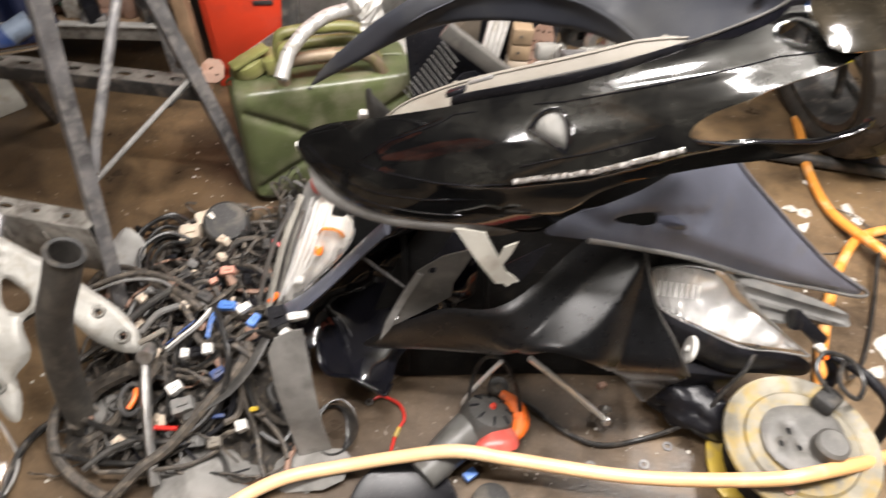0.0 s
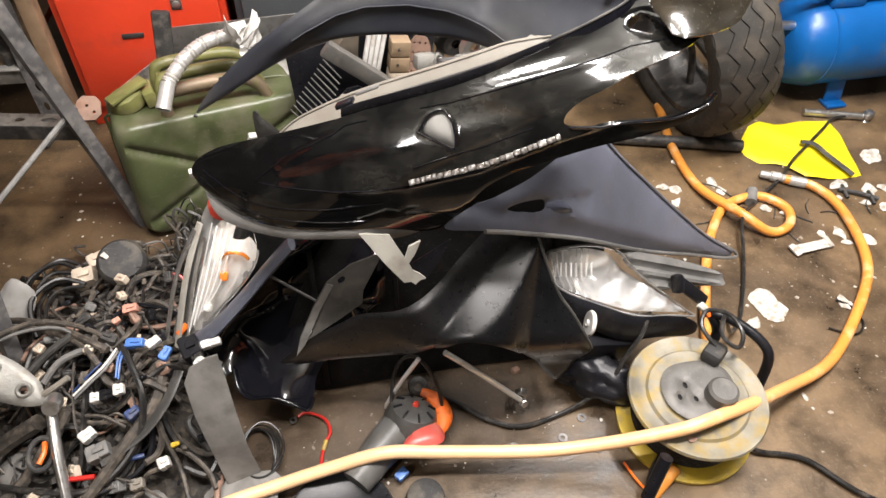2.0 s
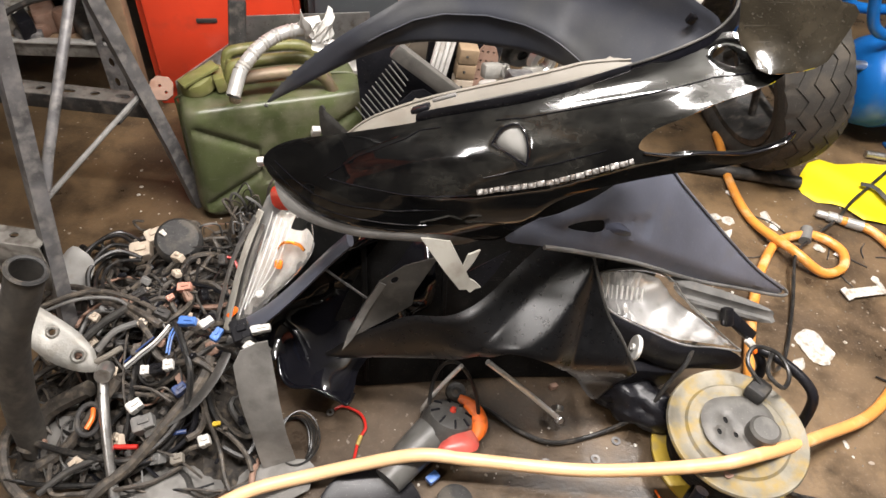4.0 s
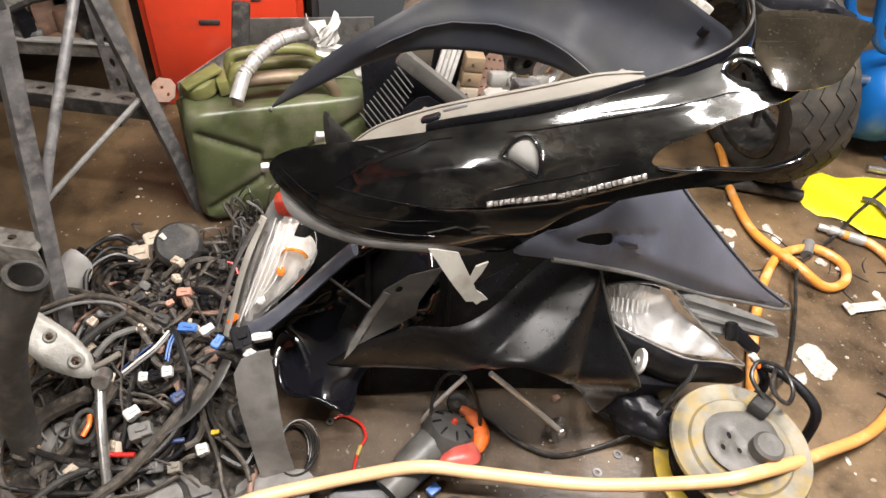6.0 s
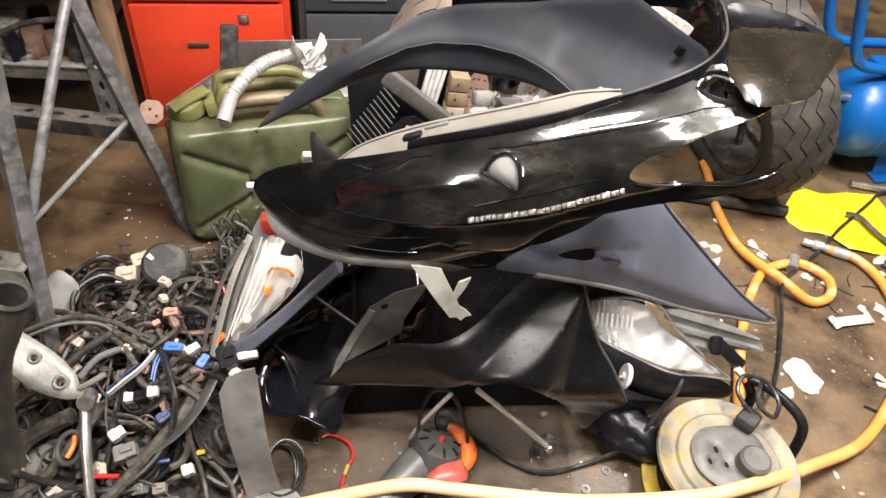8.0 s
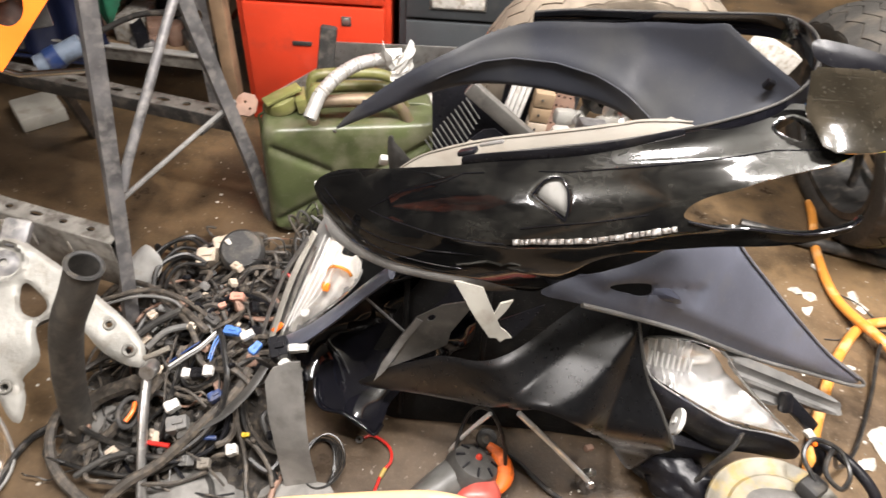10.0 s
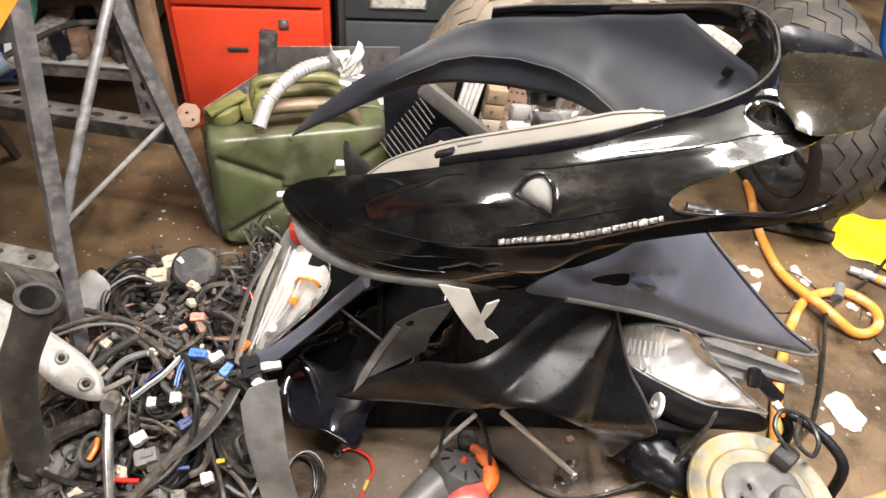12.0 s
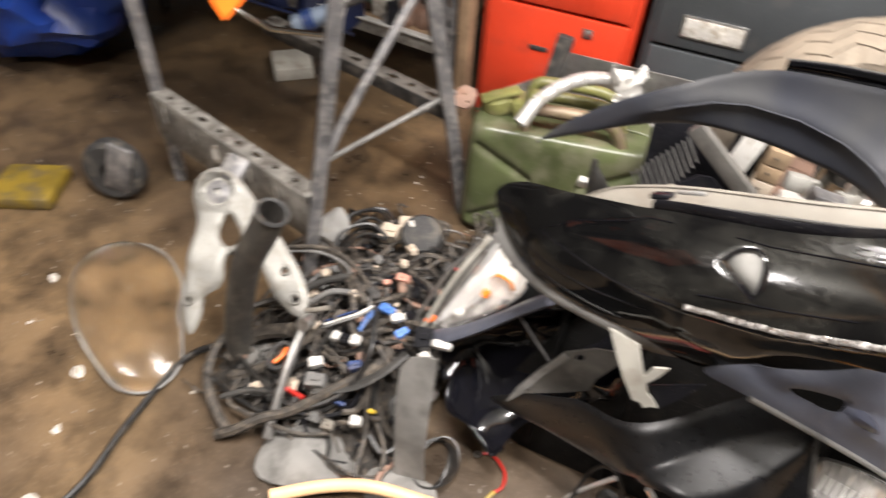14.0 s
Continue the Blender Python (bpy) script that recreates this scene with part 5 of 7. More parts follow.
# ---------------------------------------------------------------- cabinets and shelving at the back
def cabinet(name, label, w, h, d, m, mat, rows, lock):
    c = thing(name, label, "cabinet", (m.translation.x, m.translation.y, 0))
    part("body", rbox(w, d, h, 0.004), mat, c, m=m @ pose(0, d / 2, h / 2), smooth=True)
    for k, (z0, z1) in enumerate(rows):
        dr = part("drawer", rbox(w - 0.03, 0.016, z1 - z0 - 0.008, 0.004), mat, c, "pressed steel drawer front", m @ pose(0, -0.006, (z0 + z1) / 2))
        if lock:
            part("keyhole", lathe([(0, 0.004), (0.006, 0.004), (0.009, 0.002), (0.0095, -0.002)], 20), STEEL, dr, "steel lock", m @ pose(w / 2 - 0.1, -0.014, z1 - 0.035, 90, 0, 0))
            part("lock_plate", rbox(0.022, 0.003, 0.022, 0.001), BLACKSTEEL, dr, "dark lock plate", m @ pose(w / 2 - 0.1, -0.0145, z1 - 0.035))
            part("pull", rbox(0.045, 0.006, 0.011, 0.003), BLACKSTEEL, dr, "dark recessed pull", m @ pose(-w / 2 + 0.142, -0.0145, z1 - 0.095))
        else:
            part("label_holder", rbox(0.125, 0.004, 0.048, 0.002), STEEL, dr, "steel label holder", m @ pose(-0.08, -0.016, z0 + 0.052))
            part("paper_label", rbox(0.115, 0.002, 0.038, 0.0005), PAPER, dr, "white paper label", m @ pose(-0.08, -0.019, z0 + 0.052))
    return c


cabinet("drawer_cabinet", "red enamelled steel drawer cabinet with locks", 0.345, 0.95, 0.45, pose(-0.377, 1.505, 0.0, 0, 0, 6), RED, [(0.05, 0.315), (0.315, 0.47), (0.47, 0.66), (0.66, 0.9)], True)
cabinet("filing_cabinet", "slate grey steel filing cabinet with wide drawers", 0.42, 1.1, 0.5, pose(0.02, 1.55, 0.0, 0, 0, 6), SLATE, [(0.04, 0.293), (0.293, 0.56), (0.56, 0.82), (0.82, 1.06)], False)

tray = thing("drip_tray", "galvanised sheet metal tray standing behind the can", "tray", (-0.2, 1.4, 0))
part("base", rbox(0.38, 0.16, 0.004, 0.001), STEEL, tray, m=pose(-0.23, 1.375, 0.12, 0, 0, 8))
part("back_wall", rbox(0.29, 0.004, 0.15, 0.0015), STEEL, tray, "dull galvanised wall", pose(-0.193, 1.447, 0.19, 0, 0, 8))
part("side_wall", rbox(0.004, 0.2, 0.09, 0.0015), STEEL, tray, "dull galvanised wall", pose(-0.38, 1.35, 0.165, 0, 0, -28))
for x in (-0.36, -0.1):
    part("foot", rbox(0.05, 0.12, 0.118, 0.004), GREYSTEEL, tray, "grey steel foot", pose(x, 1.375, 0.06, 0, 0, 8))
post = tagged(part("lever_arm", rbox(0.035, 0.02, 0.36, 0.006), BLACKSTEEL, None, m=pose(-0.325, 1.335, 0.16, -6, 8, 10)), "black steel lever standing behind the can", "lever")

shelf = thing("shelf_rack", "slotted steel shelf rack with cluttered boards", "shelf", (-0.9, 1.6, 0))
holes = [oval(0.0, -0.52 + 0.05 * k, 0.006, 0.012) for k in range(22)]
part("upright", plate([(-0.02, -0.55), (0.02, -0.55), (0.02, 0.55), (-0.02, 0.55)], 0.003, None, holes, 0.02, 0), GREYSTEEL, shelf, "slotted steel upright", pose(-0.622, 1.452, 0.55, 90, 0, 0))
part("board_edge", rbox(0.03, 0.04, 0.95, 0.003), BROWNWOOD, shelf, "bare wooden batten", pose(-0.578, 1.465, 0.475, 0, 0, 4))
for z in (0.155, 0.42, 0.7):
    part("shelf_board", rbox(0.95, 0.4, 0.02, 0.003), BROWNWOOD, shelf, "stained shelf board", pose(-1.13, 1.68, z))
    part("shelf_beam", rbox(0.99, 0.014, 0.034, 0.003), RAIL, shelf, "dull galvanised beam", pose(-1.11, 1.466, z - 0.002))
    part("beam_lip", rbox(0.99, 0.02, 0.006, 0.002), DULLSILVER, shelf, "bright folded lip", pose(-1.11, 1.462, z + 0.018))
part("upright", plate([(-0.02, -0.55), (0.02, -0.55), (0.02, 0.55), (-0.02, 0.55)], 0.003, None, holes, 0.02, 0), GREYSTEEL, shelf, "slotted steel upright", pose(-1.6, 1.46, 0.55, 90, 0, 0))
random.seed(5)
SHELF_MATS = [BROWNWOOD, GREYSTEEL, BRASSY, BLACKSTEEL, SATIN, DULLSILVER, RUST, BRASSY, PAPER]
for k in range(44):
    x, z = random.uniform(-1.5, -0.68) if k % 2 else random.uniform(-0.95, -0.68), random.choice([0.165, 0.165, 0.43])
    w, d, h = random.uniform(0.025, 0.09), random.uniform(0.04, 0.12), random.uniform(0.015, 0.06)
    mat = random.choice(SHELF_MATS)
    m = pose(x, random.uniform(1.5, 1.62), z + 0.001, 0, 0, random.uniform(-40, 40))
    if k % 3 == 0:
        bm = lathe([(0, 0), (w * 0.45, 0), (w * 0.5, 0.004), (w * 0.5, h), (w * 0.42, h + 0.006), (w * 0.2, h + 0.008), (0, h + 0.008)], 20)
        nm, lab, cat = "storage_tin", "small dusty tin on the shelf", "tin"
    elif k % 3 == 1:
        bm = rbox(w, d, h, 0.004, pose(0, 0, h / 2))
        nm, lab, cat = "parts_box", "small dusty parts box on the shelf", "box"
    else:
        bm = tube([(-w, 0, 0.012), (-w * 0.3, 0.03, 0.014), (w * 0.4, -0.02, 0.014), (w, 0.01, 0.012)], 0.011, 10)
        nm, lab, cat = "pipe_offcut", "bent offcut of pipe on the shelf", "pipe"
    tagged(part(nm, bm, mat, None, m=m), lab, cat, "clutter on the shelf")

cloth = tagged(part("green_cloth", moulded([(-0.012, 0.0), (0.004, 0.01), (0.022, 0.05), (0.04, 0.1), (0.05, 0.17), (0.048, 0.222), (-0.03, 0.222), (-0.034, 0.15), (-0.024, 0.06)], lambda u, v: 0.008 * np.sin(u * 130 + 9 * v) + 0.006 * np.sin(v * 40), 0.003, (), 0.006, 1), BOTTLEGREEN, None, m=pose(-0.838, 1.452, 0.212, 90, 0, 0)), "green cloth hanging from the shelf edge", "cloth")
# ---------------------------------------------------------------- wheels and what leans behind the heap
def wheel(name, label, m, treads=24, rubber=TYRE, metal=ALLOY):
    w = thing(name, label, "wheel", (m.translation.x, m.translation.y, 0))
    prof = [(0.215, -0.05), (0.225, -0.062), (0.25, -0.07), (0.272, -0.066), (0.287, -0.045), (0.294, -0.02), (0.296, 0), (0.294, 0.02), (0.287, 0.045), (0.272, 0.066), (0.25, 0.07), (0.225, 0.062), (0.215, 0.05)]
    tyre = part("tyre", lathe(prof, 96), rubber, w, "dusty tyre", m)
    def on(a, z):
        r = float(np.interp(abs(z), [0, 0.02, 0.045, 0.066, 0.07], [0.297, 0.295, 0.288, 0.273, 0.252]))
        return Vector((r * math.cos(a), r * math.sin(a), z))
    block = bmesh.new()
    count = treads * 8
    lines = (-0.067, -0.042, -0.0145, 0.0145, 0.042, 0.067)
    for row, (lo, hi) in enumerate(zip(lines, lines[1:])):
        ring = []
        for k in range(count):
            swing = 0.0085 * (abs((k % 8) / 4 - 1) * 2 - 1)
            a = 2 * math.pi * k / count
            ends = (lo + 0.0016 + swing * (0.15 if row == 0 else 1.0), hi - 0.0016 + swing * (0.15 if row == 4 else 1.0))
            cut = 0.0 if row in (0, 4) and k % 8 == 4 else 0.003
            pts = []
            for z in (ends[0], ends[0] * 0.5 + ends[1] * 0.5, ends[1]):
                p = on(a, z)
                out = Vector((p.x, p.y, 0)).normalized()
                pts.append((p - out * 0.003, p + out * cut))
            ring.append([block.verts.new(q) for q in (pts[0][0], pts[0][1], pts[1][1], pts[2][1], pts[2][0])])
        for a, b in zip(ring, ring[1:] + ring[:1]):
            for i in range(4):
                block.faces.new((a[i], b[i], b[i + 1], a[i + 1]))
    bmesh.ops.recalc_face_normals(block, faces=block.faces)
    tagged(part("tread", block, rubber, tyre, "zigzag tread ribs", m), kind="stuff")
    rim = part("rim", lathe([(0.2, -0.055), (0.216, -0.057), (0.216, -0.05), (0.205, -0.03), (0.195, 0), (0.205, 0.03), (0.216, 0.05), (0.216, 0.057), (0.2, 0.055), (0.19, 0.02), (0.19, -0.02), (0.2, -0.055)], 72), metal, w, "dull metal rim", m)
    for k in range(6):
        a = k * math.pi / 3
        part("spoke", tube([(0.04 * math.cos(a), 0.04 * math.sin(a), 0.0), (0.12 * math.cos(a + 0.1), 0.12 * math.sin(a + 0.1), 0.012), (0.197 * math.cos(a), 0.197 * math.sin(a), 0.0)], 0.013, 8, 4, flat=0.6), metal, rim, "", m)
    part("hub", lathe([(0.012, -0.04), (0.03, -0.04), (0.036, -0.035), (0.045, -0.02), (0.045, 0.02), (0.036, 0.035), (0.03, 0.04), (0.012, 0.04)], 32), BLACKSTEEL, w, "grey hub", m)
    part("brake_disc", lathe([(0.085, 0.058), (0.135, 0.058), (0.136, 0.06), (0.135, 0.063), (0.085, 0.063), (0.084, 0.06), (0.085, 0.058)], 60), STEEL, w, "steel brake disc", m)
    return w


wheel("rear_wheel", "motorcycle wheel with a wide dusty tyre standing on the floor", pose(0.807, 1.375, 0.236, 0, -18, 9) @ pose(0, 0, 0, 0, 90, 0) @ Matrix.Diagonal((0.84, 0.84, 1.06, 1)), metal=BLACKSTEEL)
wheel("road_wheel", "motorcycle wheel with a tan dusty tyre standing behind the heap", pose(0.26, 1.345, 0.268, 90, 0, 0) @ pose(0, 0, 0, 8, 8, 0) @ Matrix.Diagonal((0.9, 0.9, 0.95, 1)), rubber=TANTYRE)
comp = thing("air_compressor", "blue painted air compressor tank on feet", "compressor", (1.4, 1.5, 0))
CT = pose(1.385, 1.46, 0.148, 0, 90, 4)
part("tank", lathe([(0, -0.3), (0.055, -0.297), (0.086, -0.286), (0.103, -0.262), (0.11, -0.228), (0.11, 0.228), (0.103, 0.262), (0.086, 0.286), (0.055, 0.297), (0, 0.3)], 56), BLUE, comp, "glossy blue tank", CT)
for z in (-0.222, 0.214):
    part("weld_band", lathe([(0.109, z), (0.112, z + 0.002), (0.112, z + 0.008), (0.109, z + 0.01)], 56), BLUE, comp, "blue weld band", CT)
for x, y in ((1.262, 1.385), (1.52, 1.403)):
    part("foot", rbox(0.05, 0.006, 0.075, 0.002), BLUE, comp, "bent blue steel foot", pose(x, y, 0.04, -12, 0, 4))
    part("foot_pad", rbox(0.055, 0.04, 0.008, 0.002), BLUE, comp, "blue steel foot pad", pose(x, y - 0.015, 0.006, 0, 0, 4))
    part("foot", rbox(0.05, 0.006, 0.075, 0.002), BLUE, comp, "bent blue steel foot", pose(x - 0.012, y + 0.13, 0.04, 12, 0, 4))
for dy in (0.0, 0.13):
    part("handle", tube([(0.985, 1.405 + dy, 0.47), (1.012, 1.405 + dy, 0.40), (1.04, 1.405 + dy, 0.33), (1.065, 1.405 + dy, 0.298), (1.105, 1.408 + dy, 0.284), (1.19, 1.414 + dy, 0.28), (1.4, 1.43 + dy, 0.278)], 0.0125, 12, 6), BLUE, comp, "bent blue tube handle")
part("saddle", rbox(0.09, 0.1, 0.024, 0.006), BLUE, comp, "blue saddle plate", pose(1.2, 1.45, 0.262, 0, 0, 4))
part("outlet", tube([(1.11, 1.42, 0.2), (1.0, 1.405, 0.215)], 0.011, 12, 1), STEEL, comp, "steel outlet fitting")
part("valve", rbox(0.03, 0.018, 0.024, 0.005), RUST, comp, "rusty red valve", pose(1.015, 1.4, 0.2, 0, 0, 4))
bolt = tagged(part("steel_bar", tube([(1.16, 1.335, 0.01), (1.3, 1.30, 0.01)], 0.009, 10, 1), STEEL), "short steel bar lying on the floor", "bar")
knob = tagged(part("tow_ball", lathe([(0, 0.03), (0.01, 0.028), (0.0135, 0.02), (0.01, 0.009), (0.006, 0.004), (0.009, 0.0), (0, 0.0)], 20), STEEL, None, m=pose(1.31, 1.295, 0.0)), "small bright steel ball knob", "knob")

grille = thing("radiator_grille", "black finned plastic grille leaning behind the heap", "grille", (0.02, 1.13, 0))
part("frame", moulded([(-0.067, 0.11), (-0.057, -0.02), (0.104, -0.09), (0.12, 0.05), (0.012, 0.132)], lambda u, v: 0 * u, 0.012, (), 0.02, 0), SATIN, grille, "black plastic frame", pose(0.0, 1.15, 0.226, 80, 0, 2))
for k in range(12):
    x, y, z = -0.066 + 0.0058 * k, 1.088 + 0.0036 * k, 0.28 + 0.0064 * k
    long = 0.72 + 0.28 * math.sin(0.5 + 0.22 * k)
    part("fin", tube([(x, y, z), (x + 0.036 * long, y - 0.0245 * long, z - 0.0345 * long)], 0.0008, 6, 1, flat=2.0), GREYTRIM, grille, "thin grey fin")
part("cover_plate", plate([(-0.035, -0.03), (0.035, -0.03), (0.035, 0.03), (-0.02, 0.03)], 0.004, None, (), 0.02), SATIN, grille, "plain black cover plate", pose(0.045, 1.105, 0.275, 78, 36, 4))
part("side_bar", rbox(0.017, 0.15, 0.03, 0.003), GREYDUST, grille, "grey plastic side bar", look((0.062, 1.134, 0.322), (0.118, 1.13, 0.28)) @ pose(0, 0, 0, 90, 0, 0))
part("foot", rbox(0.1, 0.03, 0.16, 0.006), SATIN, grille, "black plastic foot", pose(0.02, 1.17, 0.08))
engine = thing("engine_parts", "pile of dull alloy engine parts behind the fairing", "engine parts", (0.25, 1.1, 0))
random.seed(11)
part("casing", rbox(0.26, 0.14, 0.3, 0.03), DULLSILVER, engine, "dull alloy casing", pose(0.285, 1.135, 0.15, 0, 0, 8))
for k in range(15):
    x, y, z = 0.17 + 0.019 * k + random.uniform(-0.01, 0.01), 1.085 + random.uniform(-0.03, 0.04), 0.315 + random.uniform(0, 0.045)
    r = random.uniform(0.014, 0.028)
    mt = pose(x, y, z, random.uniform(40, 110), random.uniform(-40, 40), random.uniform(0, 90))
    if k % 2:
        part("gear", lathe([(r * 0.4, -0.008), (r, -0.008), (r * 1.05, 0), (r, 0.008), (r * 0.7, 0.009), (r * 0.6, 0.004), (r * 0.4, 0.004), (r * 0.4, -0.008)], 24), STEEL if k % 4 == 1 else ALLOY, engine, "steel ring", mt)
    else:
        part("casting", rbox(r * 1.8, r * 1.3, r * 1.1, 0.006), GREYSTEEL if k % 4 else ALLOY, engine, "alloy casting", mt)
for k in range(5):
    cx, cz = 0.19 + 0.033 * k, 0.318 + 0.006 * (k % 3)
    part("curved_rib", tube([(cx + 0.024 * math.cos(a), 1.055 + 0.006 * k % 0.01, cz + 0.03 * math.sin(a)) for a in np.linspace(0.3, 2.9, 8)], 0.004, 8, 3), DULLSILVER if k % 2 else ALLOY, engine, "curved alloy rib")
caliper = thing("brake_parts", "stack of tan, brown and white brake parts", "brake parts", (0.16, 1.18, 0.2))
for k in range(4):
    part("white_slat", rbox(0.008, 0.012, 0.15, 0.002), WHITE, caliper, "white plastic slat", pose(0.07 + 0.0095 * k, 1.175, 0.31 + 0.002 * k, -4, 12, 0))
for k in range(4):
    blk = part("tan_block", rbox(0.036, 0.03, 0.03, 0.003), CREAM if k == 1 else BRASSY, caliper, "tan friction block", pose(0.126 + 0.003 * k, 1.175, 0.248 + 0.031 * k, 0, 6, 6))
    part("rivet", lathe([(0, 0.002), (0.0022, 0.0015), (0.0026, 0)], 10), BLACKSTEEL, blk, "dark rivet", pose(0.124 + 0.003 * k, 1.1595, 0.25 + 0.031 * k, 90, 0, 6))
part("perforated_plate", plate([(-0.02, -0.05), (0.012, -0.055), (0.022, -0.02), (0.024, 0.03), (0.012, 0.055), (-0.014, 0.055), (-0.022, 0.0)], 0.006, None, [oval(x, y, 0.0026, 0.0026, 6) for x in (-0.01, 0.0, 0.011) for y in (-0.03, -0.012, 0.006, 0.024, 0.042)], 0.008), RUST, caliper, "brown perforated plate", pose(0.166, 1.168, 0.305, 84, 8, 4))
part("lip", tube([(0.2, 1.162, 0.325), (0.195, 1.158, 0.295), (0.182, 1.155, 0.272), (0.158, 1.152, 0.257), (0.128, 1.15, 0.249)], lambda t: 0.006 + 0.003 * math.sin(3 * t), 10, 6, flat=0.6), CREAM, caliper, "cream curved lip")
part("backing", rbox(0.14, 0.01, 0.17, 0.004), SATIN, caliper, "black backing plate", pose(0.13, 1.2, 0.31, 0, 6, 4))
paperbox = tagged(part("white_carton", rbox(0.09, 0.03, 0.35, 0.003), PAPER, None, m=pose(0.427, 1.17, 0.325, 0, 26, 12)), "white carton leaning behind the fairing", "carton")
fin = tagged(part("plastic_bracket", moulded([(0.0, -0.06), (-0.007, -0.01), (-0.006, 0.026), (0.0, 0.03), (0.009, 0.016), (0.024, 0.001), (0.042, -0.019), (0.064, -0.036), (0.062, -0.06)], lambda u, v: 0.012 * np.sin(u * 30) + 0.004 * ridge(u, 0.004, 0.006), 0.004, (), 0.005, 1), DUSTPLATE, None, m=pose(-0.118, 1.036, 0.284, 84, 0, 6)), "black plastic fin standing against the can", "bracket")
plug = tagged(part("wire_connector", rbox(0.012, 0.009, 0.014, 0.002), WHITE, None, m=pose(-0.186, 0.83, 0.362, 20, 0, 10)), "cream wire connector at the fairing nose", "connector")

# ---------------------------------------------------------------- work stand
stand = thing("work_stand", "worn black steel work stand of tubes and slotted rails", "stand", (-0.5, 1.0, 0))
part("leg", tube([(-0.532, 0.775, 0.0), (-0.507, 0.829, 0.308), (-0.465, 0.85, 0.62), (-0.44, 0.86, 0.9)], 0.0155, 4, 1), GREYSTEEL, stand, "scuffed steel leg")
part("leg", tube([(-0.498, 0.835, 0.30), (-0.487, 0.852, 0.342), (-0.471, 1.038, 0.483), (-0.45, 1.2, 0.61)], 0.0078, 12, 1), GREYSTEEL, stand, "bare steel brace")
part("leg", tube([(-0.395, 1.135, 0.0), (-0.417, 1.124, 0.165), (-0.461, 1.094, 0.457), (-0.49, 1.07, 0.7)], 0.0165, 4, 1), GREYSTEEL, stand, "scuffed steel leg")
part("strut", tube([(-0.507, 0.822, 0.281), (-0.435, 1.142, 0.276)], 0.0044, 8, 1), TRIM, stand, "thin bare rod")
part("strut_sleeve", tube([(-0.459, 1.035, 0.2735), (-0.435, 1.142, 0.2725)], 0.0052, 8, 1), BLACKSTEEL, stand, "dark sleeve")
part("gusset", plate([(-0.025, -0.022), (0.02, -0.026), (0.024, 0.018), (-0.012, 0.026)], 0.004, None, [oval(0.0, 0.004, 0.003, 0.003, 6), oval(0.01, -0.01, 0.003, 0.003, 6)], 0.01), RUST, stand, "rusty pink gusset", pose(-0.418, 1.15, 0.268, 30, 0, 10))
slots = [oval(-0.092 + 0.052 * k, 0.0, 0.013 if k % 3 == 2 else 0.0075, 0.0055) for k in range(8)]
FR = pose(-0.83, 0.866, 0.225, 0, 0, -10.5)
part("rail", plate([(-0.135, -0.016), (0.32, -0.016), (0.32, 0.016), (-0.135, 0.016)], 0.003, None, slots, 0.02, 0), RAIL, stand, "slotted steel rail", FR)
part("rail_web", rbox(0.455, 0.003, 0.10, 0.001), RAIL, stand, "dirty rail side", FR @ pose(0.0925, -0.0175, -0.05))
random.seed(8)
for k in range(6):
    part("paint_smear", plate([(-0.012, -0.02), (0.008, -0.024), (0.014, 0.004), (0.004, 0.022), (-0.01, 0.016)], 0.0006, None, (), 0.012), PAPER, stand, "white paint smear", FR @ pose(-0.08 + 0.065 * k + random.uniform(-0.02, 0.02), -0.0198, -0.032 + random.uniform(-0.012, 0.008), 90, 0, random.uniform(-50, 50)))
# black strip below the slots: the shade inside the rail as a colour
part("rail_bed", rbox(0.44, 0.03, 0.002, 0), FLATBLACK, stand, "black strip standing in for shade inside the rail", FR @ pose(0.0925, 0.0, -0.022))
BR = pose(-0.79, 1.182, 0.255, 0, 0, -8)
slots2 = [oval(-0.34 + 0.05 * k, 0.0, 0.015 if k % 2 else 0.009, 0.006) for k in range(14)]
part("rail", plate([(-0.15, -0.018), (0.36, -0.018), (0.36, 0.018), (-0.15, 0.018)], 0.003, None, slots2[4:], 0.02, 0), RAIL, stand, "slotted steel rail", BR)
# same black strip, for the shade inside the back rail
part("rail_bed", rbox(0.49, 0.034, 0.002, 0), FLATBLACK, stand, "black strip standing in for shade inside the rail", BR @ pose(0.105, 0.0, -0.022))
part("rail_web", rbox(0.51, 0.003, 0.028, 0.001), BLACKSTEEL, stand, "dark rail side", BR @ pose(0.105, -0.0195, -0.014))
part("leg", tube([(-0.965, 0.893, 0.0), (-0.97, 0.898, 0.5), (-0.98, 0.91, 0.9)], 0.0155, 4, 1), GREYSTEEL, stand, "scuffed steel leg")
part("brace", tube([(-0.81, 1.185, 0.235), (-0.89, 1.335, 0.0)], 0.011, 4, 1), BLACKSTEEL, stand, "black steel brace")

part("bench_top", rbox(1.35, 0.66, 0.032, 0.004), BROWNWOOD, stand, "stained wooden bench top", pose(-1.08, 1.12, 0.916))
sign = thing("orange_guard", "bright orange plastic guard with a bright bolt in its opening", "guard", (-0.29, 0.5, 0.72))
GUARDM = pose(-0.303, 0.487, 0.757, 68, -4, 30)
part("panel", plate([(0.0, -0.031), (0.0465, 0.011), (0.085, 0.046), (0.085, 0.07), (-0.055, 0.07), (-0.035, 0.04), (-0.019, 0.006)], 0.004, None, [oval(0.016, 0.016, 0.015, 0.02)], 0.01, 0), ORANGE, sign, m=GUARDM)
part("backing", rbox(0.05, 0.06, 0.004, 0.001), BLACKSTEEL, sign, "black backing plate", GUARDM @ pose(0.016, 0.022, -0.012))
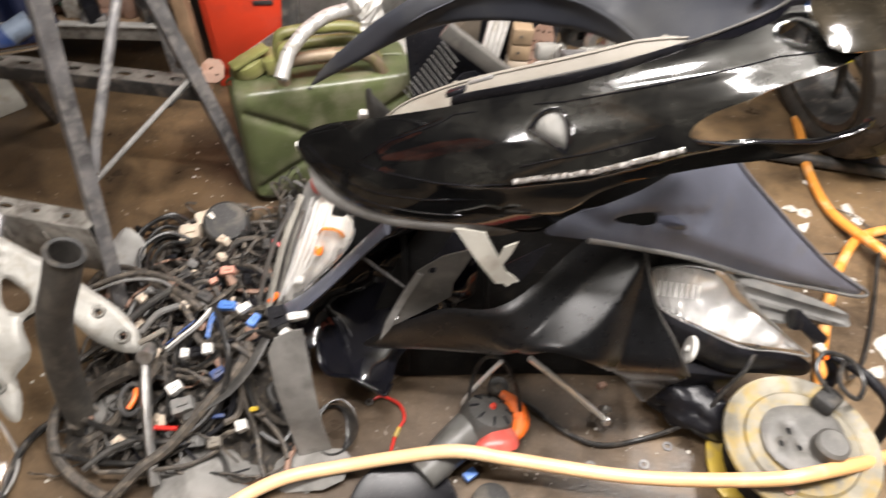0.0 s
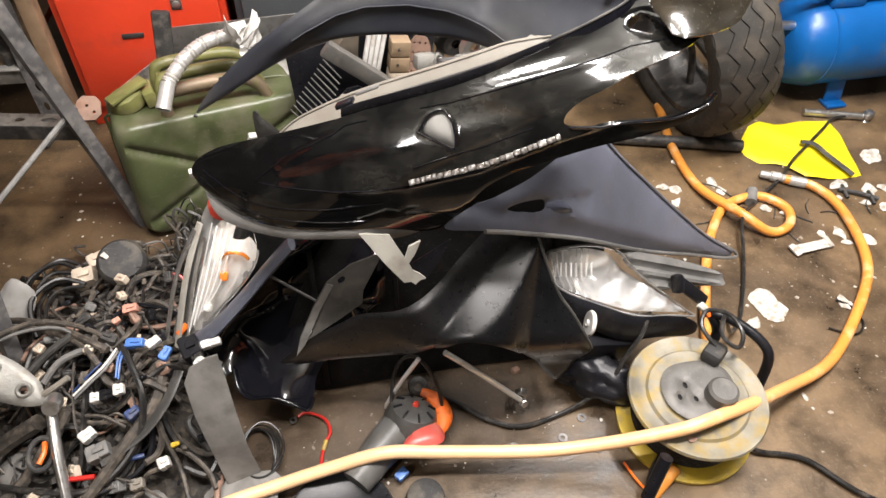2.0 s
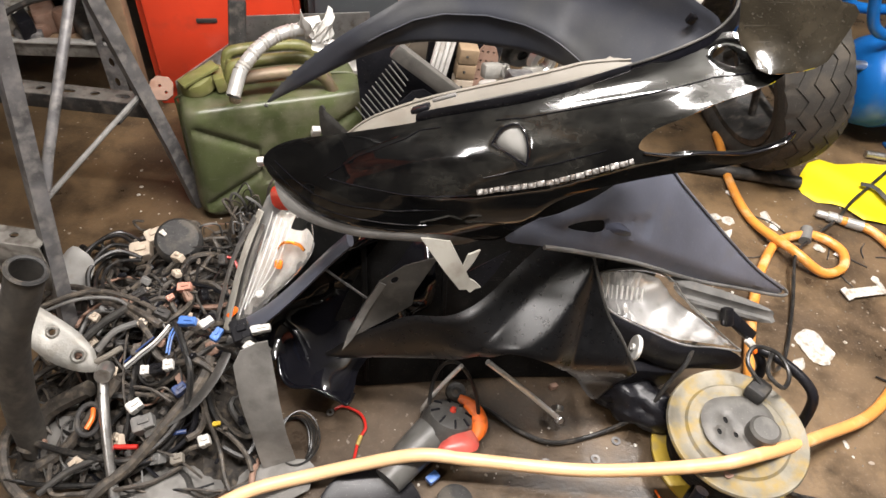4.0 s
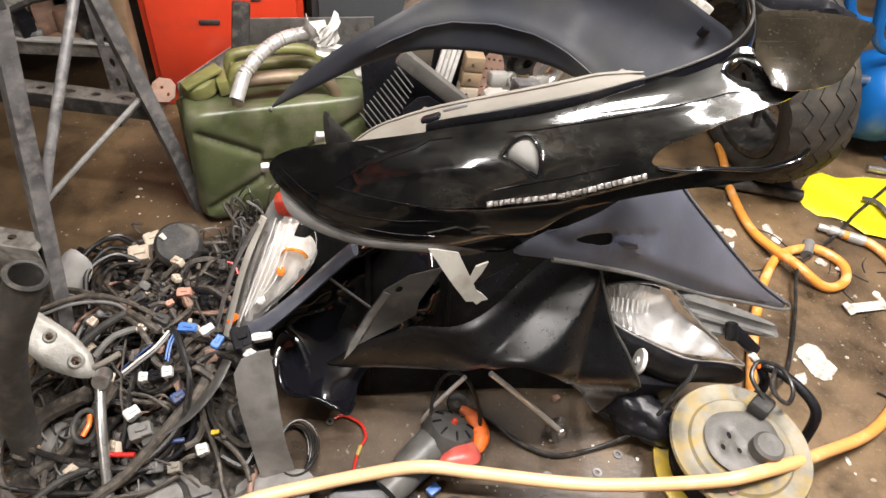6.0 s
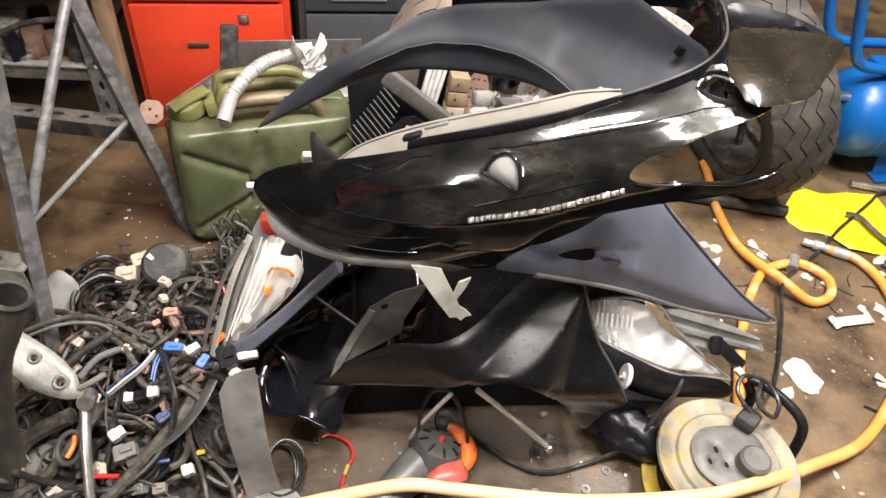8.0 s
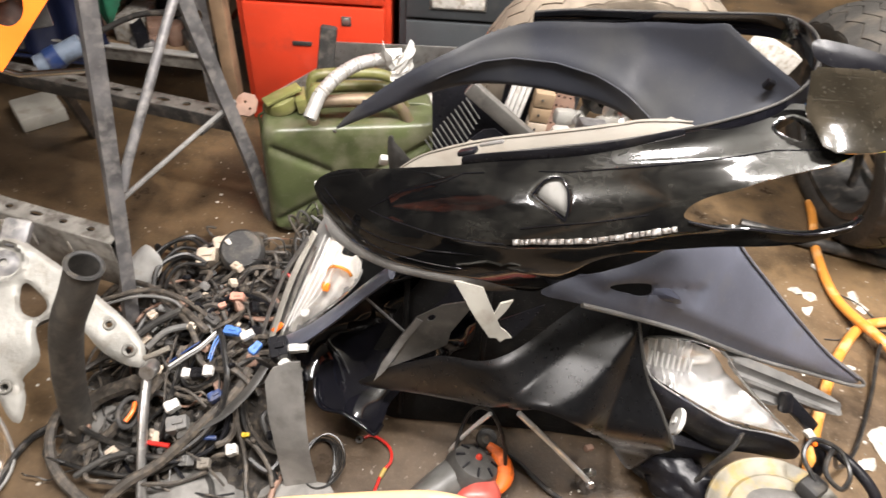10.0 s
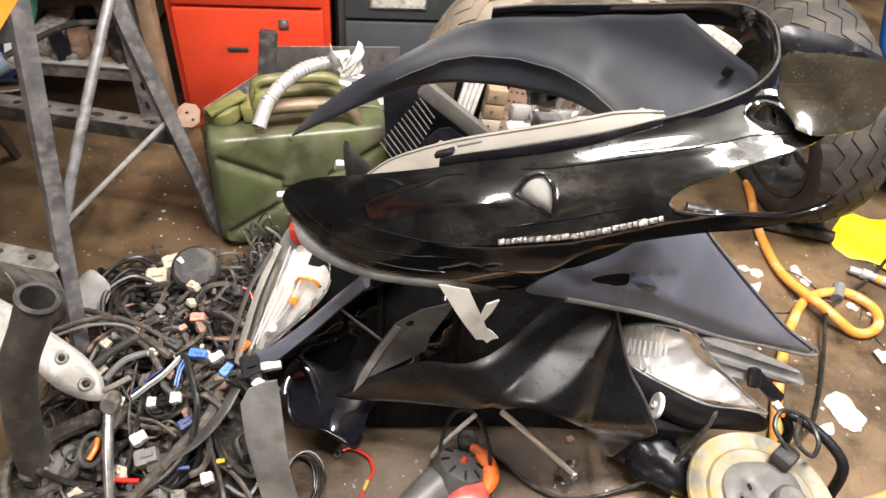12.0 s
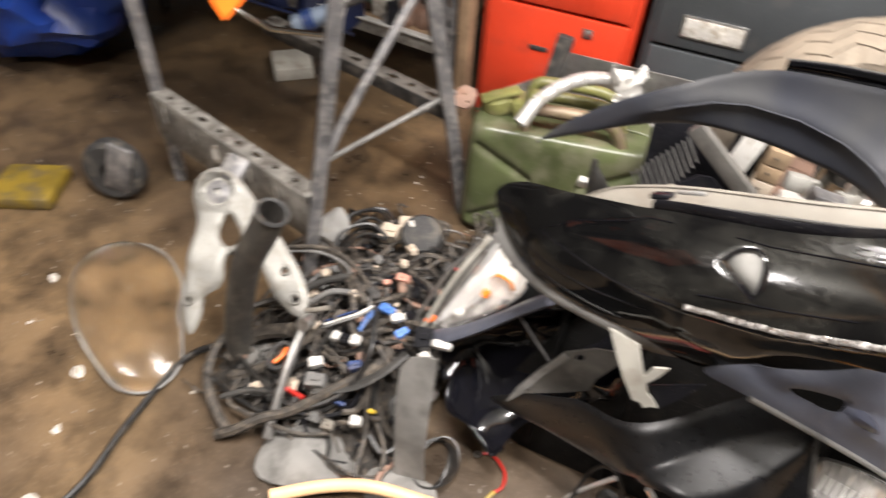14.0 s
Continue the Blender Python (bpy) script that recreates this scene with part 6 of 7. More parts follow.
part("bolt", lathe([(0, 0.014), (0.007, 0.013), (0.009, 0.009), (0.009, 0.0), (0, 0)], 16), DULLSILVER, sign, "bright bolt head", GUARDM @ pose(0.016, 0.022, -0.008))
part("bracket", tube([(-0.30, 0.50, 0.82), (-0.36, 0.62, 0.88), (-0.45, 0.82, 0.898)], 0.008, 8, 1), BLACKSTEEL, sign, "black bracket arm")
rodb = tagged(part("socket_bar", tube([(-0.72, 0.85, 0.512), (-0.655, 0.85, 0.486), (-0.60, 0.85, 0.476), (-0.475, 0.852, 0.50)], 0.0045, 10, 1), CHROME), "bright bar clipped to the stand", "tool")
sock = thing("grease_gun", "blue and grey grease gun hanging on the stand", "tool", (-0.69, 1.05, 0.3))
part("barrel", tube([(-0.715, 1.03, 0.375), (-0.655, 1.075, 0.40)], 0.018, 16, 1), SLATEBLUE, sock, "grey-blue barrel")
part("sleeve", tube([(-0.70, 1.04, 0.381), (-0.685, 1.052, 0.388)], 0.0205, 16, 1), BLUEC, sock, "blue sleeve")
part("hanger", tube([(-0.66, 1.08, 0.4), (-0.56, 1.1, 0.45), (-0.468, 1.088, 0.47)], 0.005, 8, 4), BLACKSTEEL, sock, "wire hanger")
block = tagged(part("paving_block", rbox(0.102, 0.106, 0.036, 0.005), TORNPALE, None, m=pose(-1.05, 1.385, 0.018, 0, 0, 45)), "grey concrete block lying flat on the floor", "block")
strip = tagged(part("paper_tag", rbox(0.018, 0.002, 0.062, 0.0008), WHITE, None, m=pose(-0.66, 1.105, 0.4, -8, 14, 20)), "white strip hanging on the tool hook", "tag")
bag = thing("blue_bag", "crumpled blue plastic sack on the floor", "sack", (-1.65, 1.15, 0))
bm = bmesh.new()
bmesh.ops.create_icosphere(bm, subdivisions=4, radius=1)
for v in bm.verts:
    f = 1 + 0.22 * noise.noise(v.co * 2.2) + 0.1 * noise.noise(v.co * 6)
    v.co = Vector((v.co.x * 0.3 * f, v.co.y * 0.22 * f, max(0.002, 0.17 + v.co.z * 0.17 * f)))
part("sack", bm, BAGBLUE, bag, m=pose(-1.68, 1.15, 0))
tarp = thing("blue_tarpaulin", "dark blue tarpaulin draped over the shelf edge", "tarpaulin", (-1.1, 1.43, 0.13))
part("sheet", moulded([(-0.26, 0.0), (-0.2, 0.12), (-0.1, 0.19), (0.02, 0.27), (0.14, 0.36), (0.2, 0.34), (0.19, 0.2), (0.2, 0.0), (0.0, 0.004)], lambda u, v: 0.012 * np.sin(u * 55 + 8 * v) + 0.008 * np.sin(u * 23 - v * 30), 0.003, (), 0.01, 1), TARPBLUE, tarp, m=pose(-1.06, 1.44, 0.13, 82, 0, 0))
part("hem", tube([(-1.31, 1.432, 0.134), (-1.2, 1.428, 0.136), (-1.05, 1.437, 0.134), (-0.88, 1.43, 0.136)], 0.005, 8, 5), TARPBLUE, tarp, "rolled hem")
yb = tagged(part("yellow_case", rbox(0.13, 0.12, 0.03, 0.008), MUSTARD, None, m=pose(-1.19, 0.69, 0.015, 0, 0, 30)), "grimy mustard plastic case on the floor", "case")
cast = thing("caster_wheel", "grey trolley caster wheel lying on the floor", "caster", (-1.05, 0.8, 0))
part("tyre", lathe([(0.02, -0.02), (0.055, -0.022), (0.065, -0.012), (0.065, 0.012), (0.055, 0.022), (0.02, 0.02)], 36), RUBBER, cast, "black rubber tyre", pose(-1.03, 0.79, 0.066, 80, 0, 20))
part("fork", rbox(0.05, 0.008, 0.12, 0.003), GREYSTEEL, cast, "grey steel fork", pose(-0.995, 0.775, 0.09, 0, 20, 20))
visor = thing("smoked_visor", "scuffed smoked plastic visor lying on the floor", "visor", (-0.72, 0.55, 0))
VISOR = pose(-0.765, 0.56, 0.004, 0, 0, -27)
VISOR_EDGE = [(-0.18, 0.0), (-0.165, 0.06), (-0.11, 0.1), (-0.02, 0.105), (0.05, 0.075), (0.1, 0.065), (0.165, 0.04), (0.19, -0.01), (0.16, -0.055), (0.09, -0.075), (0.0, -0.085), (-0.09, -0.075), (-0.155, -0.05)]
dome = part("shell", moulded(VISOR_EDGE, lambda u, v: 0.004 + 0.05 * np.clip(1 - (u / 0.2) ** 2 - ((v - 0.01) / 0.11) ** 2, 0, 1) ** 0.7, 0.003, (), 0.008, 2, 0.004, 0.01), SMOKED, visor, "scuffed smoked shell", VISOR)
dome.visible_shadow = False
part("rim", tube([VISOR @ Vector((u, v, 0.005)) for u, v in VISOR_EDGE], 0.0025, 8, 4, closed=True), TRIM, visor, "scuffed pale rim")
rear = tagged(part("mains_cable", tube([(-0.50, 0.62, 0.03), (-0.56, 0.6, 0.012), (-0.604, 0.538, 0.008), (-0.59, 0.4, 0.008), (-0.569, 0.279, 0.008), (-0.6, 0.1, 0.008)], 0.0055, 8, 6), CABLE), "black mains cable on the floor", "cable")

# ---------------------------------------------------------------- casting, pipe and flap
CASTM = pose(-0.485, 0.685, 0.158, 30.0, 16.8, 0.0)
casting = thing("alloy_bracket", "cast aluminium motorcycle footrest bracket", "bracket", (-0.55, 0.66, 0))
CAST_EDGE = [(-0.217, 0.042), (-0.206, 0.072), (-0.174, 0.085), (-0.14, 0.074), (-0.087, 0.058), (-0.025, 0.033), (0.029, 0.01), (0.061, -0.016), (0.072, -0.045), (0.045, -0.05), (0.005, -0.042), (-0.036, -0.016), (-0.063, -0.004), (-0.09, -0.022), (-0.095, -0.036), (-0.066, -0.076), (-0.084, -0.11), (-0.066, -0.128), (-0.056, -0.168), (-0.072, -0.168), (-0.1, -0.143), (-0.121, -0.108), (-0.148, -0.064), (-0.166, -0.018), (-0.205, 0.012)]


def cast_height(u, v):
    return 0.012 - 0.016 * ramp01(0.029 - np.hypot(u + 0.175, v - 0.041), 0, 0.004) + 0.004 * ramp01(0.037 - np.hypot(u + 0.175, v - 0.041), 0, 0.004) + 0.006 * ridge(v + 0.06 - 0.2 * (u + 0.1), 0, 0.03) * ramp01(-u, 0.06, 0.1)


part("body", moulded(CAST_EDGE, cast_height, 0.018, [[(-0.142, 0.03), (-0.088, 0.003), (-0.098, -0.024), (-0.126, -0.02)], oval(0.0, 0.0, 0.005, 0.005), oval(0.041, -0.027, 0.006, 0.006), oval(-0.096, -0.126, 0.006, 0.006)], 0.005, 2, 0.006, 0.01), ALLOY, casting, m=CASTM)
for x, y, r in ((0.0, 0.0, 0.0085), (0.041, -0.027, 0.0105), (-0.096, -0.126, 0.0095)):
    part("bolt_boss", lathe([(r * 0.55, -0.008), (r * 0.55, 0.002), (r * 0.8, 0.0035), (r, 0.002), (r * 1.05, -0.004)], 24), ALLOY, casting, "machined bolt boss", CASTM @ pose(x, y, 0.012))
part("bush", lathe([(0.006, 0.0), (0.006, 0.006), (0.012, 0.006), (0.022, 0.0), (0.023, -0.006)], 32), GREYSTEEL, casting, "dark bush in the eye", CASTM @ pose(-0.175, 0.041, -0.001))
part("lug", rbox(0.04, 0.045, 0.02, 0.006), GREYSTEEL, casting, "dark cast lug", CASTM @ pose(-0.178, 0.088, 0.0, 0, 0, 10))
pipe = thing("rubber_pipe", "dusty black rubber intake pipe standing in the heap", "pipe", (-0.5, 0.6, 0))
part("pipe", hollow_pipe([(-0.525, 0.585, 0.01), (-0.516, 0.591, 0.095), (-0.498, 0.596, 0.18), (-0.474, 0.602, 0.262), (-0.443, 0.609, 0.325), (-0.423, 0.615, 0.369)], 0.0218, 0.0182, 24, 6), PIPERUBBER, pipe)
part("lip", tube([Vector((-0.4225, 0.6152, 0.370)) + 0.0208 * (math.cos(a) * Vector((0.9, -0.1, -0.42)).normalized() + math.sin(a) * Vector((0.06, 0.99, -0.12)).normalized()) for a in np.linspace(0, 2 * math.pi, 21)[:-1]], 0.0035, 6, 2, closed=True), RUBBER, pipe, "worn pale lip")
flap = thing("rubber_flap", "dusty black rubber mudflap leaning on the heap", "mudflap", (-0.19, 0.55, 0))
FL = pose(-0.212, 0.541, 0.007, 73.0, -2.5, 4.1)
part("sheet", moulded([(0.011, 0.200), (0.023, 0.222), (0.046, 0.232), (0.061, 0.233), (0.063, 0.209), (0.064, 0.124), (0.066, 0.065), (0.072, 0.019), (0.072, -0.006), (0.045, -0.010), (0.024, -0.004), (0.018, 0.067), (0.011, 0.141)], lambda u, v: 0.002 * ridge(u, 0.03, 0.03) + 0.003 * np.sin(v * 16), 0.004, (), 0.006, 0, 0.001, 0.004), DUSTRUBBER, flap, m=FL)
part("foot_flap", moulded([(-0.06, -0.03), (0.05, -0.035), (0.07, 0.02), (0.0, 0.03), (-0.05, 0.02)], lambda u, v: 0.01 * np.sin(u * 30), 0.005, (), 0.01, 1), DUSTRUBBER, flap, "crumpled lower edge", pose(-0.175, 0.525, 0.016, 8, 0, 5))

# ---------------------------------------------------------------- wiring heap
random.seed(21)
loom = thing("wiring_harness", "tangled heap of black motorcycle wiring with coloured plugs", "wiring", (-0.37, 0.75, 0))


def mound(x, y):
    return 0.02 + 0.11 * math.exp(-((x + 0.36) / 0.13) ** 2 - ((y - 0.72) / 0.17) ** 2) + 0.05 * math.exp(-((x + 0.31) / 0.09) ** 2 - ((y - 0.9) / 0.1) ** 2) + 0.07 * math.exp(-((x + 0.26) / 0.05) ** 2 - ((y - 0.66) / 0.07) ** 2)


WIRE_MATS = [CABLE] * 14 + [TAPE] * 12 + [DUSTPLATE] * 4 + [BLACKSTEEL, RUST, GREYTRIM, SATIN, SATIN]
for k in range(290):
    while True:
        x, y = random.gauss(-0.37, 0.085), random.gauss(0.76, 0.13)
        if -0.56 < x < -0.2 and 0.53 < y < 1.02:
            break
    a, pts = random.uniform(0, 2 * math.pi), []
    turn = random.uniform(-1.1, 1.1)
    step = random.uniform(0.02, 0.045)
    lift = random.uniform(0.35, 1.05)
    for s in range(random.randint(4, 8)):
        pts.append((x, y, 0.006 + mound(x, y) * lift + random.uniform(-0.008, 0.012)))
        a += turn * random.uniform(0.3, 1.2) + random.uniform(-0.4, 0.4)
        x, y = min(-0.2, max(-0.57, x + step * math.cos(a))), min(1.04, max(0.5, y + step * math.sin(a)))
    mat = random.choice(WIRE_MATS)
    rad = random.choice([0.0012, 0.0016, 0.002, 0.0026, 0.0032, 0.0045]) if mat is not TAPE else random.choice([0.0018, 0.0026, 0.0036, 0.005])
    part("wire", tube(pts, rad, 6, 5), mat, loom)


def plug_mesh(w, d, h):
    """A moulded plug: a body, a stepped collar, a latch and an open mouth."""
    bm = bmesh.new()
    rbox(w, d, h, 0.0012, EYE4, bm, 1)
    rbox(w * 0.45, d * 1.12, h * 1.1, 0.0008, pose(-w * 0.2, 0, 0), bm, 1)
    rbox(w * 0.5, d * 0.3, h * 0.25, 0.0006, pose(w * 0.1, 0, h * 0.6), bm, 1)
    return bm


PLUG_MATS = [CREAM, GREYTRIM, RUST, SATIN, SATIN, SATIN, SATIN, SATIN, BLACKSTEEL, BLACKSTEEL, BLACKSTEEL, TAPE, TAPE, TAPE]
for k in range(90):
    x, y = random.gauss(-0.36, 0.075), random.gauss(0.73, 0.12)
    x, y = min(-0.22, max(-0.53, x)), min(1.0, max(0.54, y))
    w = random.uniform(0.008, 0.023)
    mat = random.choice(PLUG_MATS)
    part("plug", plug_mesh(w, w * random.uniform(0.5, 0.8), w * random.uniform(0.4, 0.7)), mat, loom, m=pose(x, y, mound(x, y) * random.uniform(0.7, 1.1) + 0.012, random.uniform(-40, 40), random.uniform(-40, 40), random.uniform(0, 360)))
# added dark sheet under the wires, painted as the heap's black voids
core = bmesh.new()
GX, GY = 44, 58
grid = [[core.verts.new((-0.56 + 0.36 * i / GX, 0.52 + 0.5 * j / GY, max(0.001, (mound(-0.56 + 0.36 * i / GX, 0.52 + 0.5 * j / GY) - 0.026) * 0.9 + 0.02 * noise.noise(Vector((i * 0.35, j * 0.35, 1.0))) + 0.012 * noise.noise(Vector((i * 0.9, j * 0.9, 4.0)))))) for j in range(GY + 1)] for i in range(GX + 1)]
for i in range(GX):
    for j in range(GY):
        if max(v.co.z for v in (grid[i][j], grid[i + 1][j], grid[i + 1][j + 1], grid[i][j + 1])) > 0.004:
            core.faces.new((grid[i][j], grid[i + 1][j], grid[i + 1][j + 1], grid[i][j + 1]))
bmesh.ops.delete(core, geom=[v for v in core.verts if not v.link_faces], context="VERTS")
part("matted_core", core, COREDARK, loom, "dark sheet with brown dirt, standing in for the heap's shaded gaps")
PLUGS = [
    (-0.297, 0.695, 0.172, 0.026, 0.012, 0.010, PALEBLUE, -8, "blue plug"), (-0.257, 0.662, 0.212, 0.0192, 0.0104, 0.0093, WHITE, 40, "white plug"),
    (-0.243, 0.650, 0.200, 0.020, 0.011, 0.009, PALEBLUE, 65, "pale blue plug"), (-0.213, 0.662, 0.19, 0.026, 0.03, 0.02, SATIN, 20, "black relay socket"),
    (-0.188, 0.67, 0.186, 0.0288, 0.0104, 0.0093, WHITE, 8, "white plug"), (-0.2, 0.645, 0.178, 0.0168, 0.0128, 0.0119, WHITE, -30, "white plug"),
    (-0.267, 0.56, 0.068, 0.0160, 0.0144, 0.0136, WHITE, 20, "white six-way plug"), (-0.252, 0.581, 0.079, 0.012, 0.006, 0.006, YELLOW, 10, "yellow splice"),
    (-0.349, 0.632, 0.140, 0.0128, 0.0128, 0.0102, WHITE, 5, "white plug"), (-0.317, 0.637, 0.146, 0.0144, 0.0144, 0.0102, WHITE, 8, "white plug"), (-0.333, 0.634, 0.140, 0.02, 0.014, 0.012, SATIN, 8, "black plug"),
    (-0.326, 0.786, 0.142, 0.022, 0.013, 0.010, PINK, 5, "pink plug"), (-0.342, 0.763, 0.144, 0.012, 0.008, 0.008, PINK, 40, "pink plug"),
    (-0.446, 0.933, 0.066, 0.036, 0.03, 0.022, CREAM, 12, "cream relay"), (-0.436, 0.98, 0.058, 0.03, 0.024, 0.02, CREAM, 30, "cream relay"),
    (-0.463, 0.754, 0.106, 0.014, 0.012, 0.01, CREAM, 60, "cream plug"), (-0.459, 0.73, 0.104, 0.02, 0.012, 0.01, SATIN, 60, "black plug"), (-0.365, 0.709, 0.155, 0.022, 0.012, 0.01, CREAM, 70, "cream plug"),
    (-0.301, 0.536, 0.062, 0.018, 0.014, 0.012, BEIGE, 10, "green-grey plug"), (-0.362, 0.594, 0.108, 0.0208, 0.0144, 0.0136, WHITE, 40, "clear white sleeve"), (-0.347, 0.572, 0.097, 0.03, 0.02, 0.018, GREYTRIM, 20, "pale grey sleeve"), (-0.30, 0.61, 0.125, 0.02, 0.013, 0.012, BLUEC, 40, "blue plug")]
for x, y, z, w, d, h, mat, rz, lab in PLUGS:
    part("plug", plug_mesh(w, d, h), mat, loom, lab, pose(x, y, z, 12, -8, rz))
LEADS = [
    ("teal wire", PALEBLUE, 0.0014, [(-0.312, 0.696, 0.168), (-0.321, 0.68, 0.16), (-0.323, 0.655, 0.15)]), ("teal wire", PALEBLUE, 0.0014, [(-0.308, 0.693, 0.168), (-0.317, 0.677, 0.16), (-0.319, 0.652, 0.15)]),
    ("white wire", WHITE, 0.0018, [(-0.383, 0.645, 0.132), (-0.361, 0.659, 0.145), (-0.342, 0.676, 0.152), (-0.328, 0.702, 0.155)]), ("grey wire", GREYTRIM, 0.0018, [(-0.38, 0.640, 0.132), (-0.358, 0.654, 0.145), (-0.339, 0.671, 0.152), (-0.325, 0.697, 0.155)]), ("blue wire", BLUEC, 0.0014, [(-0.385, 0.652, 0.132), (-0.364, 0.666, 0.145), (-0.346, 0.682, 0.152)]),
    ("red sleeve", REDC, 0.0036, [(-0.387, 0.55, 0.074), (-0.372, 0.549, 0.075), (-0.355, 0.549, 0.075)]), ("blue sleeve", BLUEC, 0.0034, [(-0.323, 0.562, 0.082), (-0.307, 0.565, 0.083), (-0.291, 0.568, 0.082)]), ("red wire", REDC, 0.0022, [(-0.29, 0.882, 0.112), (-0.271, 0.879, 0.108), (-0.262, 0.865, 0.1)]),
    ("thick dusty sleeve", TAPE, 0.0125, [(-0.53, 0.57, 0.03), (-0.508, 0.604, 0.058), (-0.485, 0.618, 0.075), (-0.434, 0.626, 0.105)]), ("thick dusty sleeve", TAPE, 0.0095, [(-0.5, 0.545, 0.03), (-0.46, 0.565, 0.05), (-0.42, 0.60, 0.09), (-0.395, 0.635, 0.115)]),
    ("long black cable", CABLE, 0.0048, [(-0.318, 0.70, 0.165), (-0.298, 0.66, 0.162), (-0.284, 0.622, 0.145), (-0.294, 0.584, 0.105), (-0.329, 0.548, 0.078), (-0.377, 0.532, 0.068), (-0.479, 0.559, 0.055), (-0.56, 0.60, 0.03)]),
    ("black looped cable", CABLE, 0.0042, [(-0.470, 0.995, 0.03), (-0.512, 1.008, 0.04), (-0.541, 0.963, 0.05), (-0.544, 0.905, 0.05), (-0.529, 0.844, 0.05)]), ("black looped cable", CABLE, 0.0038, [(-0.458, 0.928, 0.06), (-0.498, 0.925, 0.06), (-0.513, 0.892, 0.055), (-0.501, 0.84, 0.06)]), ("black looped cable", CABLE, 0.0038, [(-0.45, 0.95, 0.055), (-0.505, 0.955, 0.06), (-0.528, 0.91, 0.055), (-0.516, 0.85, 0.06)]), ("black looped cable", CABLE, 0.0032, [(-0.44, 0.91, 0.07), (-0.48, 0.905, 0.07), (-0.496, 0.88, 0.065), (-0.48, 0.83, 0.08)]),
    ("taped main loom", TAPE, 0.0055, [(-0.615, 0.80, 0.03), (-0.584, 0.842, 0.055), (-0.539, 0.843, 0.075), (-0.454, 0.792, 0.115), (-0.377, 0.724, 0.158), (-0.339, 0.699, 0.158)]), ("taped main loom", TAPE, 0.0045, [(-0.60, 0.79, 0.03), (-0.575, 0.827, 0.055), (-0.535, 0.828, 0.075), (-0.45, 0.778, 0.115), (-0.38, 0.715, 0.155), (-0.35, 0.68, 0.15)]),
    ("dusty grey loom", TAPE, 0.0042, [(-0.56, 0.762, 0.11), (-0.503, 0.776, 0.13), (-0.455, 0.779, 0.14), (-0.40, 0.761, 0.145), (-0.352, 0.734, 0.145)]), ("dusty grey loom", GREYTRIM, 0.0026, [(-0.55, 0.75, 0.115), (-0.48, 0.762, 0.14), (-0.42, 0.755, 0.15), (-0.385, 0.728, 0.15)]),
    ("thick dusty loom", TAPE, 0.0085, [(-0.458, 0.457, 0.012), (-0.43, 0.471, 0.03), (-0.399, 0.499, 0.05), (-0.361, 0.527, 0.065), (-0.318, 0.571, 0.095), (-0.274, 0.621, 0.125), (-0.262, 0.655, 0.14)]), ("thick dusty loom", TAPE, 0.008, [(-0.45, 0.47, 0.012), (-0.505, 0.497, 0.02), (-0.542, 0.532, 0.03), (-0.558, 0.583, 0.04), (-0.54, 0.63, 0.05)]),
    ("braided grey loom", DUSTPLATE, 0.005, [(-0.488, 0.504, 0.03), (-0.447, 0.528, 0.05), (-0.388, 0.543, 0.07)]), ("grey sleeve", GREYTRIM, 0.005, [(-0.429, 0.674, 0.13), (-0.402, 0.696, 0.15), (-0.352, 0.711, 0.158)]), ("grey sleeve", DUSTPLATE, 0.006, [(-0.461, 0.698, 0.12), (-0.433, 0.721, 0.135), (-0.398, 0.739, 0.15)]), ("tan sleeve", BEIGE, 0.0045, [(-0.455, 0.66, 0.12), (-0.425, 0.655, 0.13), (-0.39, 0.668, 0.145)]),
    ("black looped cable", CABLE, 0.0035, [(-0.526, 0.845, 0.05), (-0.539, 0.893, 0.07), (-0.528, 0.941, 0.075), (-0.499, 0.981, 0.06), (-0.457, 0.955, 0.05)]), ("black looped cable", CABLE, 0.0045, [(-0.499, 0.814, 0.06), (-0.515, 0.876, 0.08), (-0.484, 0.921, 0.08), (-0.44, 0.915, 0.07)]),
    ("black cable", CABLE, 0.004, [(-0.55, 0.53, 0.02), (-0.46, 0.515, 0.03), (-0.38, 0.52, 0.04), (-0.31, 0.56, 0.075), (-0.28, 0.63, 0.13)])]
for lab, mat, rad, pts in LEADS:
    part("lead", tube(pts, rad, 8, 8), mat, loom, lab)
part("strap", tube([(-0.345, 0.562, 0.09), (-0.307, 0.578, 0.102), (-0.277, 0.594, 0.118), (-0.252, 0.62, 0.138), (-0.238, 0.655, 0.15)], 0.009, 10, 6, flat=0.25), DUSTPLATE, loom, "flat dark strap")
part("orange_ring", tube([(-0.425 + 0.016 * math.cos(a), 0.582 + 0.02 * math.sin(a), 0.094 + 0.008 * math.sin(a)) for a in np.linspace(0, 2 * math.pi, 13)[:-1]], 0.004, 8, 3, closed=True), RUBBER, loom, "dark rubber ring")
part("lead", tube([(-0.424, 0.567, 0.094), (-0.419, 0.582, 0.098), (-0.421, 0.596, 0.1)], 0.0035, 8, 3), ORANGE, loom, "orange strap end")
